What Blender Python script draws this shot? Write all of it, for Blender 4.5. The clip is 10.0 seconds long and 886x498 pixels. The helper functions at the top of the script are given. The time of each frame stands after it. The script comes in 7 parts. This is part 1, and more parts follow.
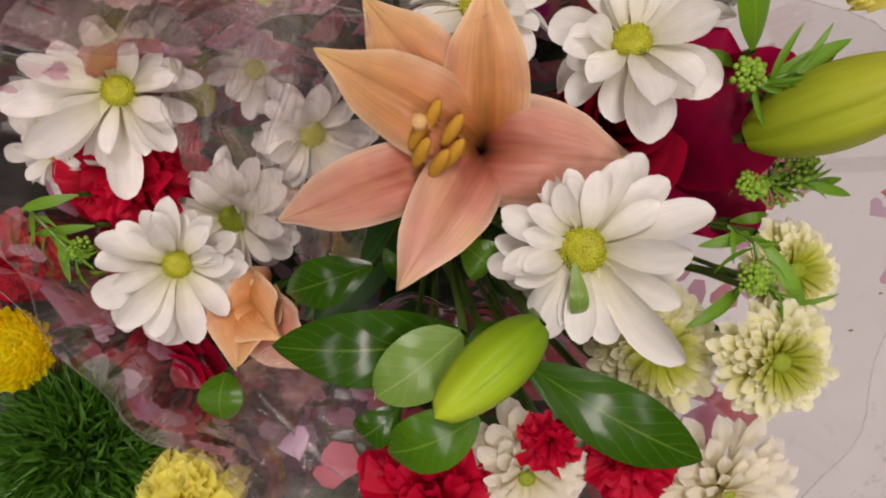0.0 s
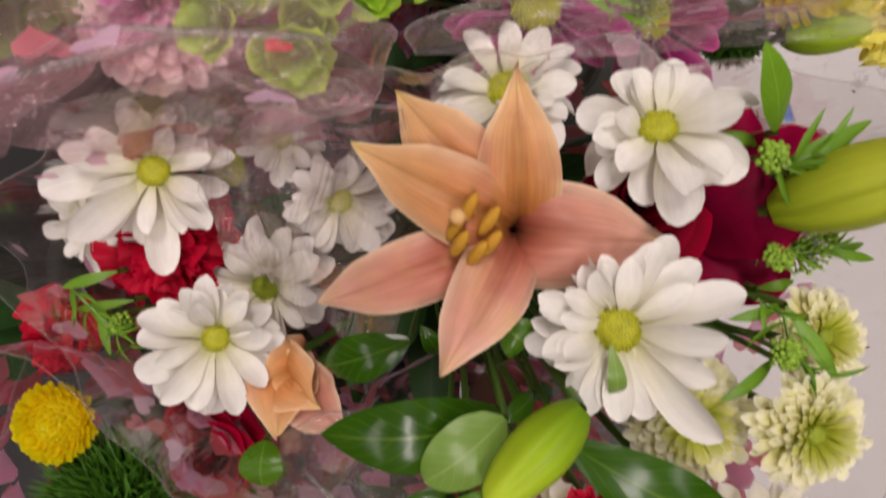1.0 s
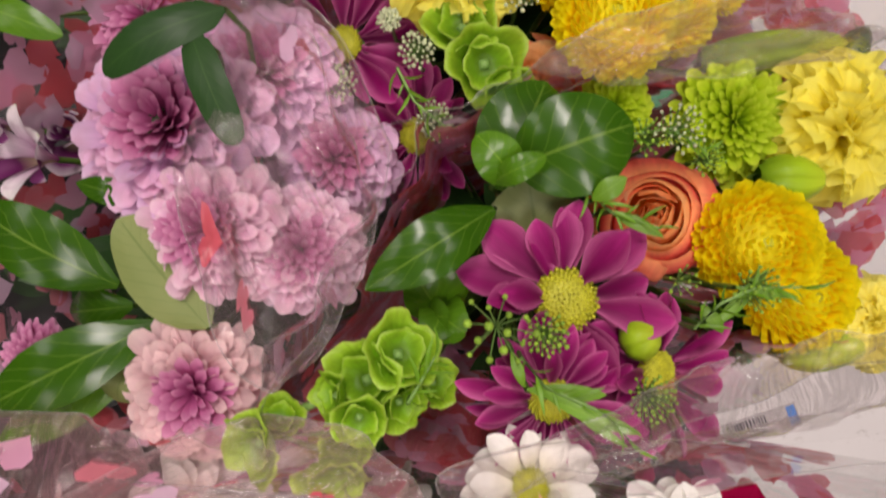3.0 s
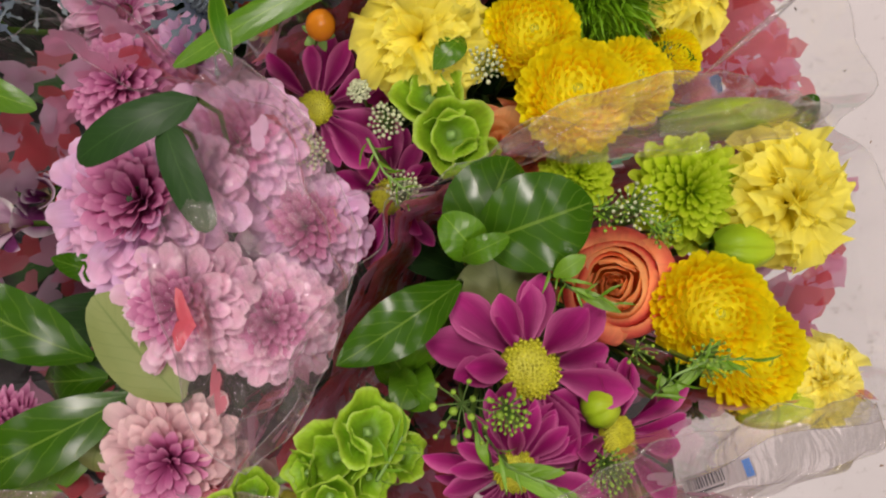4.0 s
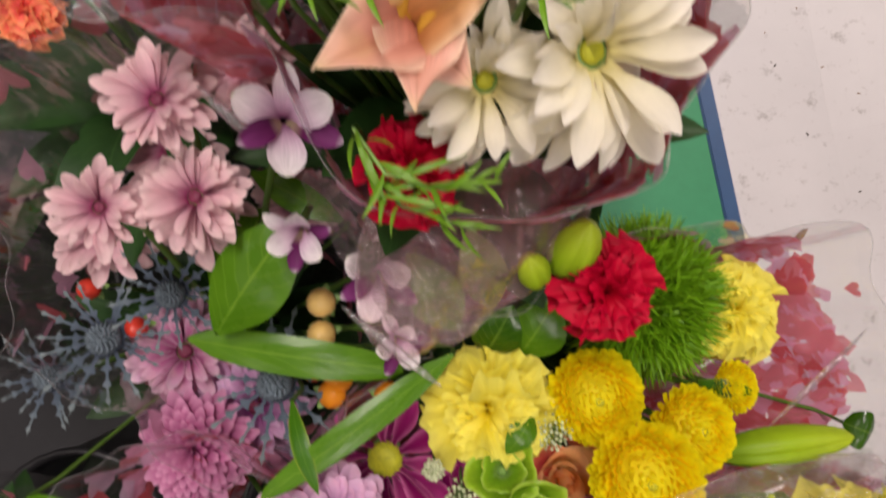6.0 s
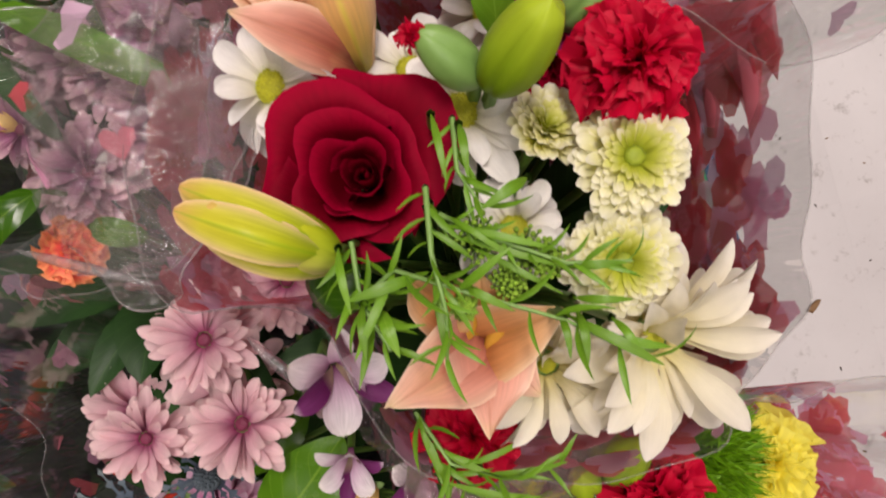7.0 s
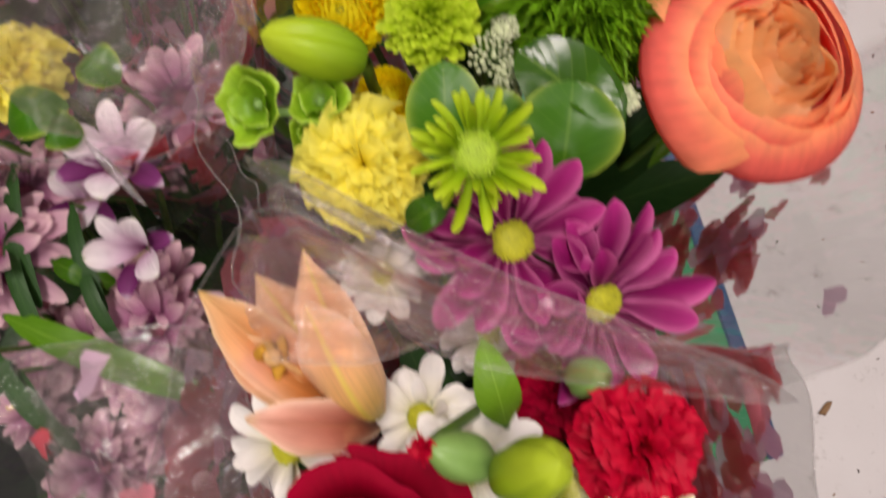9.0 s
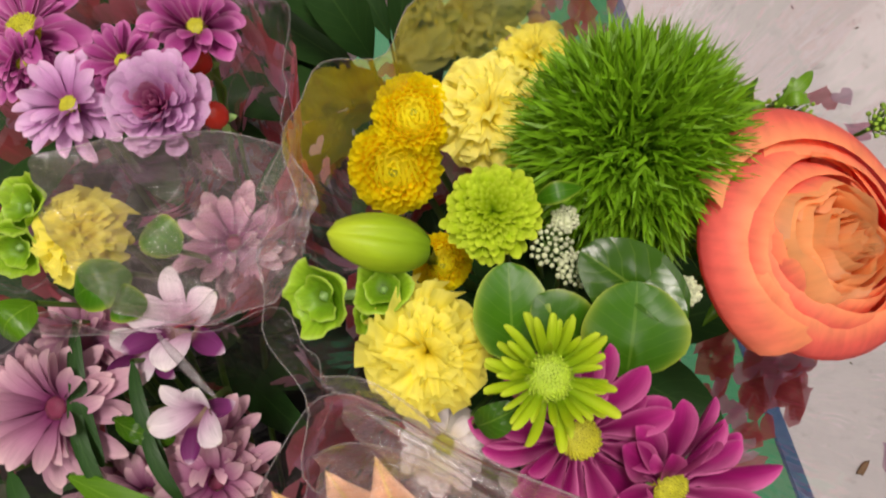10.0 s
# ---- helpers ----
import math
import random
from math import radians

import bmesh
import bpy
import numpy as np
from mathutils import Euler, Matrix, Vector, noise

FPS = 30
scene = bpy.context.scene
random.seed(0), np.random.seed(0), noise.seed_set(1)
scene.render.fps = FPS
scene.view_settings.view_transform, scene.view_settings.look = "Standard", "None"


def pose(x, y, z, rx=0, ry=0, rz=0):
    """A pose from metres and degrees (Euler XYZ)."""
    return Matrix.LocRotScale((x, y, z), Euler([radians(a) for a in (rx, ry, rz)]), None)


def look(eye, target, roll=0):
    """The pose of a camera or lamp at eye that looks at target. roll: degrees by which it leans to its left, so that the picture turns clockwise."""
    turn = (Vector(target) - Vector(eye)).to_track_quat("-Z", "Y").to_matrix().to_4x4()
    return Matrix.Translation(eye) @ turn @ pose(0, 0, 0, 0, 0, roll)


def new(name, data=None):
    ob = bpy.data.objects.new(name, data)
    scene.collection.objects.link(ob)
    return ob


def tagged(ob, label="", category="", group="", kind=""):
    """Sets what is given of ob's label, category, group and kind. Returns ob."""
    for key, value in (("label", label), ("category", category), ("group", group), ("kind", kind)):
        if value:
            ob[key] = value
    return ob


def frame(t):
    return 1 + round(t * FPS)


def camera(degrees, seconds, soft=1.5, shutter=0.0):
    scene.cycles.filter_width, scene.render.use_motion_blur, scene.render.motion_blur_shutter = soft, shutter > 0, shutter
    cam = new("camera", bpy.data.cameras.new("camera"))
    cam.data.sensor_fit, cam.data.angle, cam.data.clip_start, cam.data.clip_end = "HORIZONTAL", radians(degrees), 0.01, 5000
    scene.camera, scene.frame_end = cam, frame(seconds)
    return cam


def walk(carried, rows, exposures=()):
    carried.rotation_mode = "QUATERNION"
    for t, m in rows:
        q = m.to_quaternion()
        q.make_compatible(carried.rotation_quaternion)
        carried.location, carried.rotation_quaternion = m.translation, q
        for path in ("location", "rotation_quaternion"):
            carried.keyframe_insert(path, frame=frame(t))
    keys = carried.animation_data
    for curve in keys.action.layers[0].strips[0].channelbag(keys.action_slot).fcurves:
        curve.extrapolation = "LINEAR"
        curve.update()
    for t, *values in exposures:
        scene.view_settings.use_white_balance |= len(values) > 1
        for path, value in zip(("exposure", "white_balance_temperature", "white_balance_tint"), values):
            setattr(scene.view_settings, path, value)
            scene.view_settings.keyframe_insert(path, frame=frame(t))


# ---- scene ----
cam = camera(68.0, 10.0, soft=2.0, shutter=0.45)
walk(cam, [
    (0, pose(0.1584, 0.1314, 0.8721, -5.822, 0.596, -2.763)),
    (0.5, pose(0.1551, 0.1384, 0.8713, -5.691, 0.736, -3.552)),
    (1, pose(0.1482, 0.1607, 0.8778, -4.978, 0.888, -4.687)),
    (1.5, pose(0.1520, 0.2118, 0.8792, -3.914, 0.442, -6.321)),
    (1.7, pose(0.1545, 0.2245, 0.8810, -2.815, 0.455, -7.059)),
    (2, pose(0.1551, 0.2536, 0.8853, -2.646, 0.671, -6.905)),
    (2.5, pose(0.1582, 0.2844, 0.8905, -0.394, 1.725, -7.482)),
    (3, pose(0.1584, 0.3048, 0.8938, -0.113, 1.702, -8.015)),
    (3.2, pose(0.1606, 0.3198, 0.8983, 0.183, 1.559, -8.175)),
    (4.3, pose(0.1729, 0.3574, 0.9063, 0.098, -0.344, -8.626)),
    (4.5, pose(0.1750, 0.3844, 0.9071, 0.247, -0.206, -9.148)),
    (5, pose(0.1712, 0.4586, 0.9077, -0.051, -0.266, -9.843)),
    (5.2, pose(0.1724, 0.4782, 0.9135, -0.266, 0.088, -10.270)),
    (6.3, pose(0.1676, 0.6062, 0.9149, -0.792, -0.389, -13.255)),
    (6.5, pose(0.1688, 0.6357, 0.9117, -0.120, -0.359, -13.658)),
    (7, pose(0.1681, 0.6605, 0.9143, 0.710, -0.583, -14.643)),
    (7.5, pose(0.1705, 0.6851, 0.9154, 1.524, -0.291, -15.471)),
    (8, pose(0.1724, 0.6980, 0.9167, 2.333, -0.347, -16.417)),
    (8.5, pose(0.1757, 0.7172, 0.9228, 3.368, -0.561, -17.135)),
    (8.7, pose(0.1824, 0.7296, 0.9247, 3.550, -0.620, -17.082)),
    (9, pose(0.1947, 0.7637, 0.9257, 4.575, -0.288, -17.563)),
    (9.5, pose(0.1917, 0.8087, 0.9326, 5.532, 0.356, -18.076)),
    (10, pose(0.1964, 0.8270, 0.9352, 6.243, 1.010, -18.505)),
], exposures=[(0.0, -1.78, 6650, 16), (1.5, -1.66, 6650, 16), (3.0, -1.51, 6650, 16), (4.6, -1.58, 6650, 16), (6.5, -1.56, 6650, 16), (8.5, -1.62, 6650, 16), (10.0, -1.50, 6650, 16)])

# ---- world and light: a shop hall under rows of tube lights ----
world = bpy.data.worlds.new("hall_air")
scene.world = world
world.use_nodes = True
world.node_tree.nodes["Background"].inputs[0].default_value = (1.0, 0.97, 0.95, 1)
world.node_tree.nodes["Background"].inputs[1].default_value = 0.015

LIGHT_SPOTS = [(-1.5, -0.9, 26), (-1.5, 1.5, 30), (0.25, -0.9, 52), (0.25, 1.5, 96), (2.0, -0.9, 30), (2.0, 1.5, 44)]
for lx, ly, power in LIGHT_SPOTS:
    lamp = bpy.data.lights.new("tube_light", "AREA")
    lamp.shape, lamp.size, lamp.size_y = "RECTANGLE", 0.3, 1.3
    lamp.energy, lamp.color = power, (1.0, 0.915, 0.87)
    lamp.spread = radians(130)
    new("tube_light", lamp).matrix_world = look((lx, ly, 3.02), (lx, ly, 0))


# ---- materials ----
def shader(name):
    m = bpy.data.materials.new(name)
    m.use_nodes = True
    t = m.node_tree
    return m, t, t.nodes["Principled BSDF"], t.nodes["Material Output"]


def math_node(t, op, a, b):
    n = t.nodes.new("ShaderNodeMath")
    n.operation = op
    for i, s in enumerate((a, b)):
        if s is None:
            continue
        if isinstance(s, (int, float)):
            n.inputs[i].default_value = s
        else:
            t.links.new(s, n.inputs[i])
    return n.outputs[0]


def mix_col(t, fac, a, b, blend="MIX"):
    n = t.nodes.new("ShaderNodeMix")
    n.data_type, n.blend_type = "RGBA", blend
    for i, s in ((0, fac), (6, a), (7, b)):
        if isinstance(s, (int, float)):
            n.inputs[i].default_value = s
        elif isinstance(s, tuple):
            n.inputs[i].default_value = (*s[:3], 1)
        else:
            t.links.new(s, n.inputs[i])
    return n.outputs[2]


def noise_node(t, vec, scale, detail=3.0, rough=0.55):
    n = t.nodes.new("ShaderNodeTexNoise")
    n.inputs["Scale"].default_value, n.inputs["Detail"].default_value, n.inputs["Roughness"].default_value = scale, detail, rough
    if vec is not None:
        t.links.new(vec, n.inputs["Vector"])
    return n.outputs["Fac"]


def ramp(t, fac, stops):
    n = t.nodes.new("ShaderNodeValToRGB")
    e = n.color_ramp.elements
    while len(e) < len(stops):
        e.new(0.5)
    for el, (p, c) in zip(e, stops):
        el.position, el.color = p, (*c, 1)
    t.links.new(fac, n.inputs[0])
    return n.outputs[0]


def petal_mat(name, stops, edge=None, edge_amount=0.5, vein=0.25, trans=0.3, rough=0.5, veins=26, island=False, sheen=0.0, blotch=0.12, spec=0.16, edge_pow=3.0, wash=None, rib=None):
    """Thin petal skin: colour runs from base to tip, fine lengthwise veins, light shines through."""
    m, t, p, out = shader(name)
    uv = t.nodes.new("ShaderNodeUVMap")
    uv.uv_map = "UVMap"
    sep = t.nodes.new("ShaderNodeSeparateXYZ")
    t.links.new(uv.outputs[0], sep.inputs[0])
    u, v = sep.outputs[0], sep.outputs[1]
    col = ramp(t, u, stops)
    across = math_node(t, "MULTIPLY", math_node(t, "ABSOLUTE", math_node(t, "SUBTRACT", v, 0.5), None), 2.0)
    if edge:
        col = mix_col(t, math_node(t, "MULTIPLY", math_node(t, "POWER", across, edge_pow), edge_amount), col, edge)
    if wash:
        spread = t.nodes.new("ShaderNodeTexCoord")
        cloud = noise_node(t, spread.outputs["Object"], 38.0, 2.0)
        lo, hi = wash[1]
        col = mix_col(t, ramp(t, cloud, [(lo, (0, 0, 0)), (hi, (.8, .8, .8))]), col, wash[0])
    if rib:
        col = mix_col(t, math_node(t, "MULTIPLY", math_node(t, "SUBTRACT", 1.0, math_node(t, "MINIMUM", math_node(t, "MULTIPLY", across, 7.0), 1.0)), .55), col, rib)
    comb = t.nodes.new("ShaderNodeCombineXYZ")
    t.links.new(math_node(t, "MULTIPLY", u, 2.5), comb.inputs[0])
    t.links.new(math_node(t, "MULTIPLY", v, float(veins)), comb.inputs[1])
    stripes = noise_node(t, comb.outputs[0], 1.0, 2.0)
    geo = t.nodes.new("ShaderNodeTexCoord")
    patch = noise_node(t, geo.outputs["Object"], 90.0, 3.0)
    if island:
        rnd = t.nodes.new("ShaderNodeNewGeometry").outputs["Random Per Island"]
    else:
        rnd = t.nodes.new("ShaderNodeObjectInfo").outputs["Random"]
    tone = math_node(t, "ADD", math_node(t, "MULTIPLY", math_node(t, "SUBTRACT", stripes, 0.5), vein * 2),
                     math_node(t, "MULTIPLY", math_node(t, "SUBTRACT", patch, 0.5), blotch * 2))
    tone = math_node(t, "ADD", tone, math_node(t, "MULTIPLY", math_node(t, "SUBTRACT", rnd, 0.5), 0.16))
    hsv = t.nodes.new("ShaderNodeHueSaturation")
    t.links.new(col, hsv.inputs["Color"])
    t.links.new(math_node(t, "ADD", tone, 1.0), hsv.inputs["Value"])
    col = hsv.outputs[0]
    t.links.new(col, p.inputs["Base Color"])
    p.inputs["Roughness"].default_value = rough
    p.inputs["Specular IOR Level"].default_value = spec
    p.inputs["Sheen Weight"].default_value = sheen
    b = t.nodes.new("ShaderNodeBump")
    b.inputs["Strength"].default_value, b.inputs["Distance"].default_value = 0.35, 0.0006
    t.links.new(stripes, b.inputs["Height"])
    t.links.new(b.outputs[0], p.inputs["Normal"])
    tr = t.nodes.new("ShaderNodeBsdfTranslucent")
    t.links.new(col, tr.inputs[0])
    mx = t.nodes.new("ShaderNodeMixShader")
    mx.inputs[0].default_value = trans
    t.links.new(p.outputs[0], mx.inputs[1])
    t.links.new(tr.outputs[0], mx.inputs[2])
    t.links.new(mx.outputs[0], out.inputs[0])
    return m


def leaf_mat(name, dark, light, rib, rough=0.28, trans=0.15, spec=0.5, edge=None):
    """Leaf skin: pale midrib, side veins that also show as relief, waxy gloss, blotches."""
    m, t, p, out = shader(name)
    uv = t.nodes.new("ShaderNodeUVMap")
    uv.uv_map = "UVMap"
    sep = t.nodes.new("ShaderNodeSeparateXYZ")
    t.links.new(uv.outputs[0], sep.inputs[0])
    u, v = sep.outputs[0], sep.outputs[1]
    across = math_node(t, "MULTIPLY", math_node(t, "ABSOLUTE", math_node(t, "SUBTRACT", v, 0.5), None), 2.0)
    geo = t.nodes.new("ShaderNodeTexCoord")
    patch = noise_node(t, geo.outputs["Object"], 45.0, 4.0)
    fine = noise_node(t, geo.outputs["Object"], 420.0, 2.0)
    wob = math_node(t, "MULTIPLY", patch, 0.16)
    phase = math_node(t, "ADD", math_node(t, "SUBTRACT", u, math_node(t, "MULTIPLY", across, 0.28)), wob)
    saw = math_node(t, "PINGPONG", phase, 0.06)
    side = math_node(t, "LESS_THAN", saw, 0.006)
    side = math_node(t, "MULTIPLY", side, math_node(t, "GREATER_THAN", 0.92, across))
    mid = math_node(t, "LESS_THAN", across, 0.035)
    col = mix_col(t, patch, dark, light)
    col = mix_col(t, math_node(t, "MULTIPLY", side, 0.28), col, rib)
    col = mix_col(t, math_node(t, "MULTIPLY", mid, 0.7), col, rib)
    if edge:
        col = mix_col(t, math_node(t, "POWER", across, 9.0), col, edge)
    hsv = t.nodes.new("ShaderNodeHueSaturation")
    rnd = t.nodes.new("ShaderNodeObjectInfo").outputs["Random"]
    t.links.new(col, hsv.inputs["Color"])
    t.links.new(math_node(t, "ADD", math_node(t, "MULTIPLY", rnd, 0.3), 0.85), hsv.inputs["Value"])
    col = hsv.outputs[0]
    t.links.new(col, p.inputs["Base Color"])
    t.links.new(math_node(t, "ADD", math_node(t, "MULTIPLY", patch, 0.12), rough - 0.06), p.inputs["Roughness"])
    p.inputs["Specular IOR Level"].default_value = spec
    pillow = math_node(t, "MULTIPLY", math_node(t, "POWER", math_node(t, "MULTIPLY", saw, 16.6), 0.6), 0.7)
    h = math_node(t, "ADD", math_node(t, "ADD", math_node(t, "MULTIPLY", mid, -0.5), pillow), math_node(t, "ADD", math_node(t, "MULTIPLY", fine, 0.10), math_node(t, "MULTIPLY", patch, 0.5)))
    b = t.nodes.new("ShaderNodeBump")
    b.inputs["Strength"].default_value, b.inputs["Distance"].default_value = 0.09, 0.0008
    t.links.new(h, b.inputs["Height"])
    t.links.new(b.outputs[0], p.inputs["Normal"])
    tr = t.nodes.new("ShaderNodeBsdfTranslucent")
    t.links.new(col, tr.inputs[0])
    mx = t.nodes.new("ShaderNodeMixShader")
    mx.inputs[0].default_value = trans
    t.links.new(p.outputs[0], mx.inputs[1])
    t.links.new(tr.outputs[0], mx.inputs[2])
    t.links.new(mx.outputs[0], out.inputs[0])
    return m


def solid_mat(name, a, b, scale=200.0, rough=0.5, bump=0.3, island=False, trans=0.0, metal=0.0):
    m, t, p, out = shader(name)
    geo = t.nodes.new("ShaderNodeTexCoord")
    n = noise_node(t, geo.outputs["Object"], scale, 4.0)
    big = noise_node(t, geo.outputs["Object"], scale * 0.12, 3.0)
    col = mix_col(t, math_node(t, "ADD", math_node(t, "MULTIPLY", n, 0.6), math_node(t, "MULTIPLY", big, 0.4)), a, b)
    if island:
        rnd = t.nodes.new("ShaderNodeNewGeometry").outputs["Random Per Island"]
        hsv = t.nodes.new("ShaderNodeHueSaturation")
        t.links.new(col, hsv.inputs["Color"])
        t.links.new(math_node(t, "ADD", math_node(t, "MULTIPLY", rnd, 0.5), 0.75), hsv.inputs["Value"])
        col = hsv.outputs[0]
    t.links.new(col, p.inputs["Base Color"])
    p.inputs["Roughness"].default_value = rough
    p.inputs["Metallic"].default_value = metal
    bp = t.nodes.new("ShaderNodeBump")
    bp.inputs["Strength"].default_value, bp.inputs["Distance"].default_value = bump, 0.001
    t.links.new(n, bp.inputs["Height"])
    t.links.new(bp.outputs[0], p.inputs["Normal"])
    if trans:
        tr = t.nodes.new("ShaderNodeBsdfTranslucent")
        t.links.new(col, tr.inputs[0])
        mx = t.nodes.new("ShaderNodeMixShader")
        mx.inputs[0].default_value = trans
        t.links.new(p.outputs[0], mx.inputs[1])
        t.links.new(tr.outputs[0], mx.inputs[2])
        t.links.new(mx.outputs[0], out.inputs[0])
    return m


def film_mat(name, haze=0.1, tint=(1, 1, 1), gloss=0.8, most=0.2, rough=0.1, milky=(0.82, 0.78, 0.78)):
    """Thin clear wrap: see-through, with a milky haze and a wrinkled gloss."""
    m, t, p, out = shader(name)
    t.nodes.remove(p)
    geo = t.nodes.new("ShaderNodeTexCoord")
    clear = t.nodes.new("ShaderNodeBsdfTransparent")
    clear.inputs[0].default_value = (*tint, 1)
    milk = t.nodes.new("ShaderNodeBsdfDiffuse")
    milk.inputs[0].default_value = (*milky, 1)
    through_milk = t.nodes.new("ShaderNodeBsdfTranslucent")
    through_milk.inputs[0].default_value = (*milky, 1)
    both = t.nodes.new("ShaderNodeMixShader")
    both.inputs[0].default_value = 0.5
    t.links.new(milk.outputs[0], both.inputs[1])
    t.links.new(through_milk.outputs[0], both.inputs[2])
    patch = noise_node(t, geo.outputs["Object"], 14.0, 4.0)
    uv = t.nodes.new("ShaderNodeUVMap")
    uv.uv_map = "UVMap"
    sep = t.nodes.new("ShaderNodeSeparateXYZ")
    t.links.new(uv.outputs[0], sep.inputs[0])
    comb = t.nodes.new("ShaderNodeCombineXYZ")
    t.links.new(math_node(t, "MULTIPLY", sep.outputs[0], 46.0), comb.inputs[0])
    t.links.new(math_node(t, "MULTIPLY", sep.outputs[1], 3.0), comb.inputs[1])
    crease = noise_node(t, comb.outputs[0], 1.0, 3.0)
    a = t.nodes.new("ShaderNodeMixShader")
    t.links.new(math_node(t, "MULTIPLY", math_node(t, "MULTIPLY", patch, crease), haze * 4.0), a.inputs[0])
    t.links.new(clear.outputs[0], a.inputs[1])
    t.links.new(both.outputs[0], a.inputs[2])
    shine = t.nodes.new("ShaderNodeBsdfGlossy")
    shine.inputs["Roughness"].default_value = rough
    b = t.nodes.new("ShaderNodeBump")
    b.inputs["Strength"].default_value, b.inputs["Distance"].default_value = 0.5, 0.004
    t.links.new(math_node(t, "ADD", crease, math_node(t, "MULTIPLY", noise_node(t, geo.outputs["Object"], 9.0, 1.0), 0.6)), b.inputs["Height"])
    t.links.new(b.outputs[0], shine.inputs["Normal"])
    fres = t.nodes.new("ShaderNodeFresnel")
    fres.inputs["IOR"].default_value = 1.45
    t.links.new(b.outputs[0], fres.inputs["Normal"])
    s = t.nodes.new("ShaderNodeMixShader")
    t.links.new(math_node(t, "MINIMUM", math_node(t, "MULTIPLY", fres.outputs[0], gloss), most), s.inputs[0])
    t.links.new(a.outputs[0], s.inputs[1])
    t.links.new(shine.outputs[0], s.inputs[2])
    t.links.new(s.outputs[0], out.inputs[0])
    return m


def print_mat(name, col):
    """Ink printed on clear wrap: slightly see-through, satin."""
    m, t, p, out = shader(name)
    geo = t.nodes.new("ShaderNodeTexCoord")
    n = noise_node(t, geo.outputs["Object"], 60.0, 3.0)
    t.links.new(mix_col(t, math_node(t, "MULTIPLY", n, 0.35), col, tuple(min(1, c * 1.5 + 0.05) for c in col)), p.inputs["Base Color"])
    p.inputs["Roughness"].default_value = 0.3
    clear = t.nodes.new("ShaderNodeBsdfTransparent")
    tr = t.nodes.new("ShaderNodeBsdfTranslucent")
    tr.inputs[0].default_value = (*col, 1)
    a = t.nodes.new("ShaderNodeMixShader")
    a.inputs[0].default_value = 0.5
    t.links.new(p.outputs[0], a.inputs[1])
    t.links.new(tr.outputs[0], a.inputs[2])
    b = t.nodes.new("ShaderNodeMixShader")
    b.inputs[0].default_value = 0.14
    t.links.new(a.outputs[0], b.inputs[1])
    t.links.new(clear.outputs[0], b.inputs[2])
    t.links.new(b.outputs[0], out.inputs[0])
    return m


WHITE_P = petal_mat("white_petal", [(0, (.58, .58, .20)), (.16, (.80, .77, .62)), (.5, (.87, .85, .80)), (1, (.89, .87, .83))], vein=.16, trans=.28, spec=.25)
CREAM_IN_P = petal_mat("cream_heart_petal", [(0, (.42, .50, .02)), (.4, (.62, .66, .08)), (1, (.84, .82, .40))], vein=.1, trans=.4)
CREAM_P = petal_mat("cream_petal", [(0, (.52, .56, .03)), (.35, (.80, .78, .22)), (.7, (.90, .88, .58)), (1, (.92, .90, .76))], vein=.08, trans=.42)
IVORY_P = petal_mat("ivory_petal", [(0, (.74, .66, .26)), (.3, (.87, .82, .62)), (1, (.90, .86, .78))], vein=.09, trans=.38)
PINK_IN_P = petal_mat("pink_heart_petal", [(0, (.26, .02, .12)), (.5, (.52, .13, .31)), (1, (.74, .36, .54))], vein=.2, trans=.35)
PURPLE_P = petal_mat("purple_petal", [(0, (.10, .001, .04)), (.5, (.27, .008, .12)), (.85, (.42, .025, .20)), (1, (.56, .09, .29))], edge=(.68, .18, .40), edge_amount=.8, vein=.38, trans=.25)
MAGENTA_P = petal_mat("magenta_petal", [(0, (.20, .015, .10)), (.6, (.42, .07, .28)), (1, (.62, .22, .46))], edge=(.68, .30, .52), edge_amount=.6, vein=.3, trans=.25)
PINK_P = petal_mat("pink_petal", [(0, (.34, .04, .17)), (.3, (.62, .22, .42)), (.65, (.80, .46, .66)), (1, (.89, .70, .82))], edge=(.90, .72, .82), edge_amount=.5, vein=.22, trans=.4, wash=((.80, .52, .52), (.50, .75)))
BLUSH_P = petal_mat("blush_petal", [(0, (.36, .06, .16)), (.3, (.70, .42, .48)), (1, (.86, .66, .64))], vein=.2, trans=.35)
MAUVE_P = petal_mat("mauve_petal", [(0, (.20, .03, .12)), (.3, (.40, .17, .28)), (.7, (.60, .38, .44)), (1, (.74, .54, .54))], vein=.25, trans=.3)
LAVENDER_P = petal_mat("lavender_petal", [(0, (.34, .07, .28)), (.4, (.66, .36, .62)), (1, (.84, .63, .82))], vein=.22, trans=.38, wash=((.80, .46, .62), (.52, .76)))
YELLOW_P = petal_mat("yellow_petal", [(0, (.86, .52, .003)), (.45, (.97, .86, .008)), (1, (.98, .94, .02))], vein=.08, trans=.5, island=True)
LEMON_P = petal_mat("lemon_petal", [(0, (.72, .50, .005)), (.45, (.94, .82, .03)), (1, (.95, .90, .17))], vein=.10, trans=.5)
PALE_LEMON_P = petal_mat("pale_lemon_petal", [(0, (.80, .62, .02)), (.4, (.95, .84, .07)), (1, (.96, .91, .24))], vein=.10, trans=.5)
LIME_P = petal_mat("lime_petal", [(0, (.16, .32, .004)), (.6, (.42, .60, .012)), (1, (.58, .72, .05))], vein=.12, trans=.38)
RED_P = petal_mat("red_petal", [(0, (.10, .0005, .004)), (.6, (.40, .001, .014)), (1, (.54, .003, .032))], vein=.14, trans=.22)
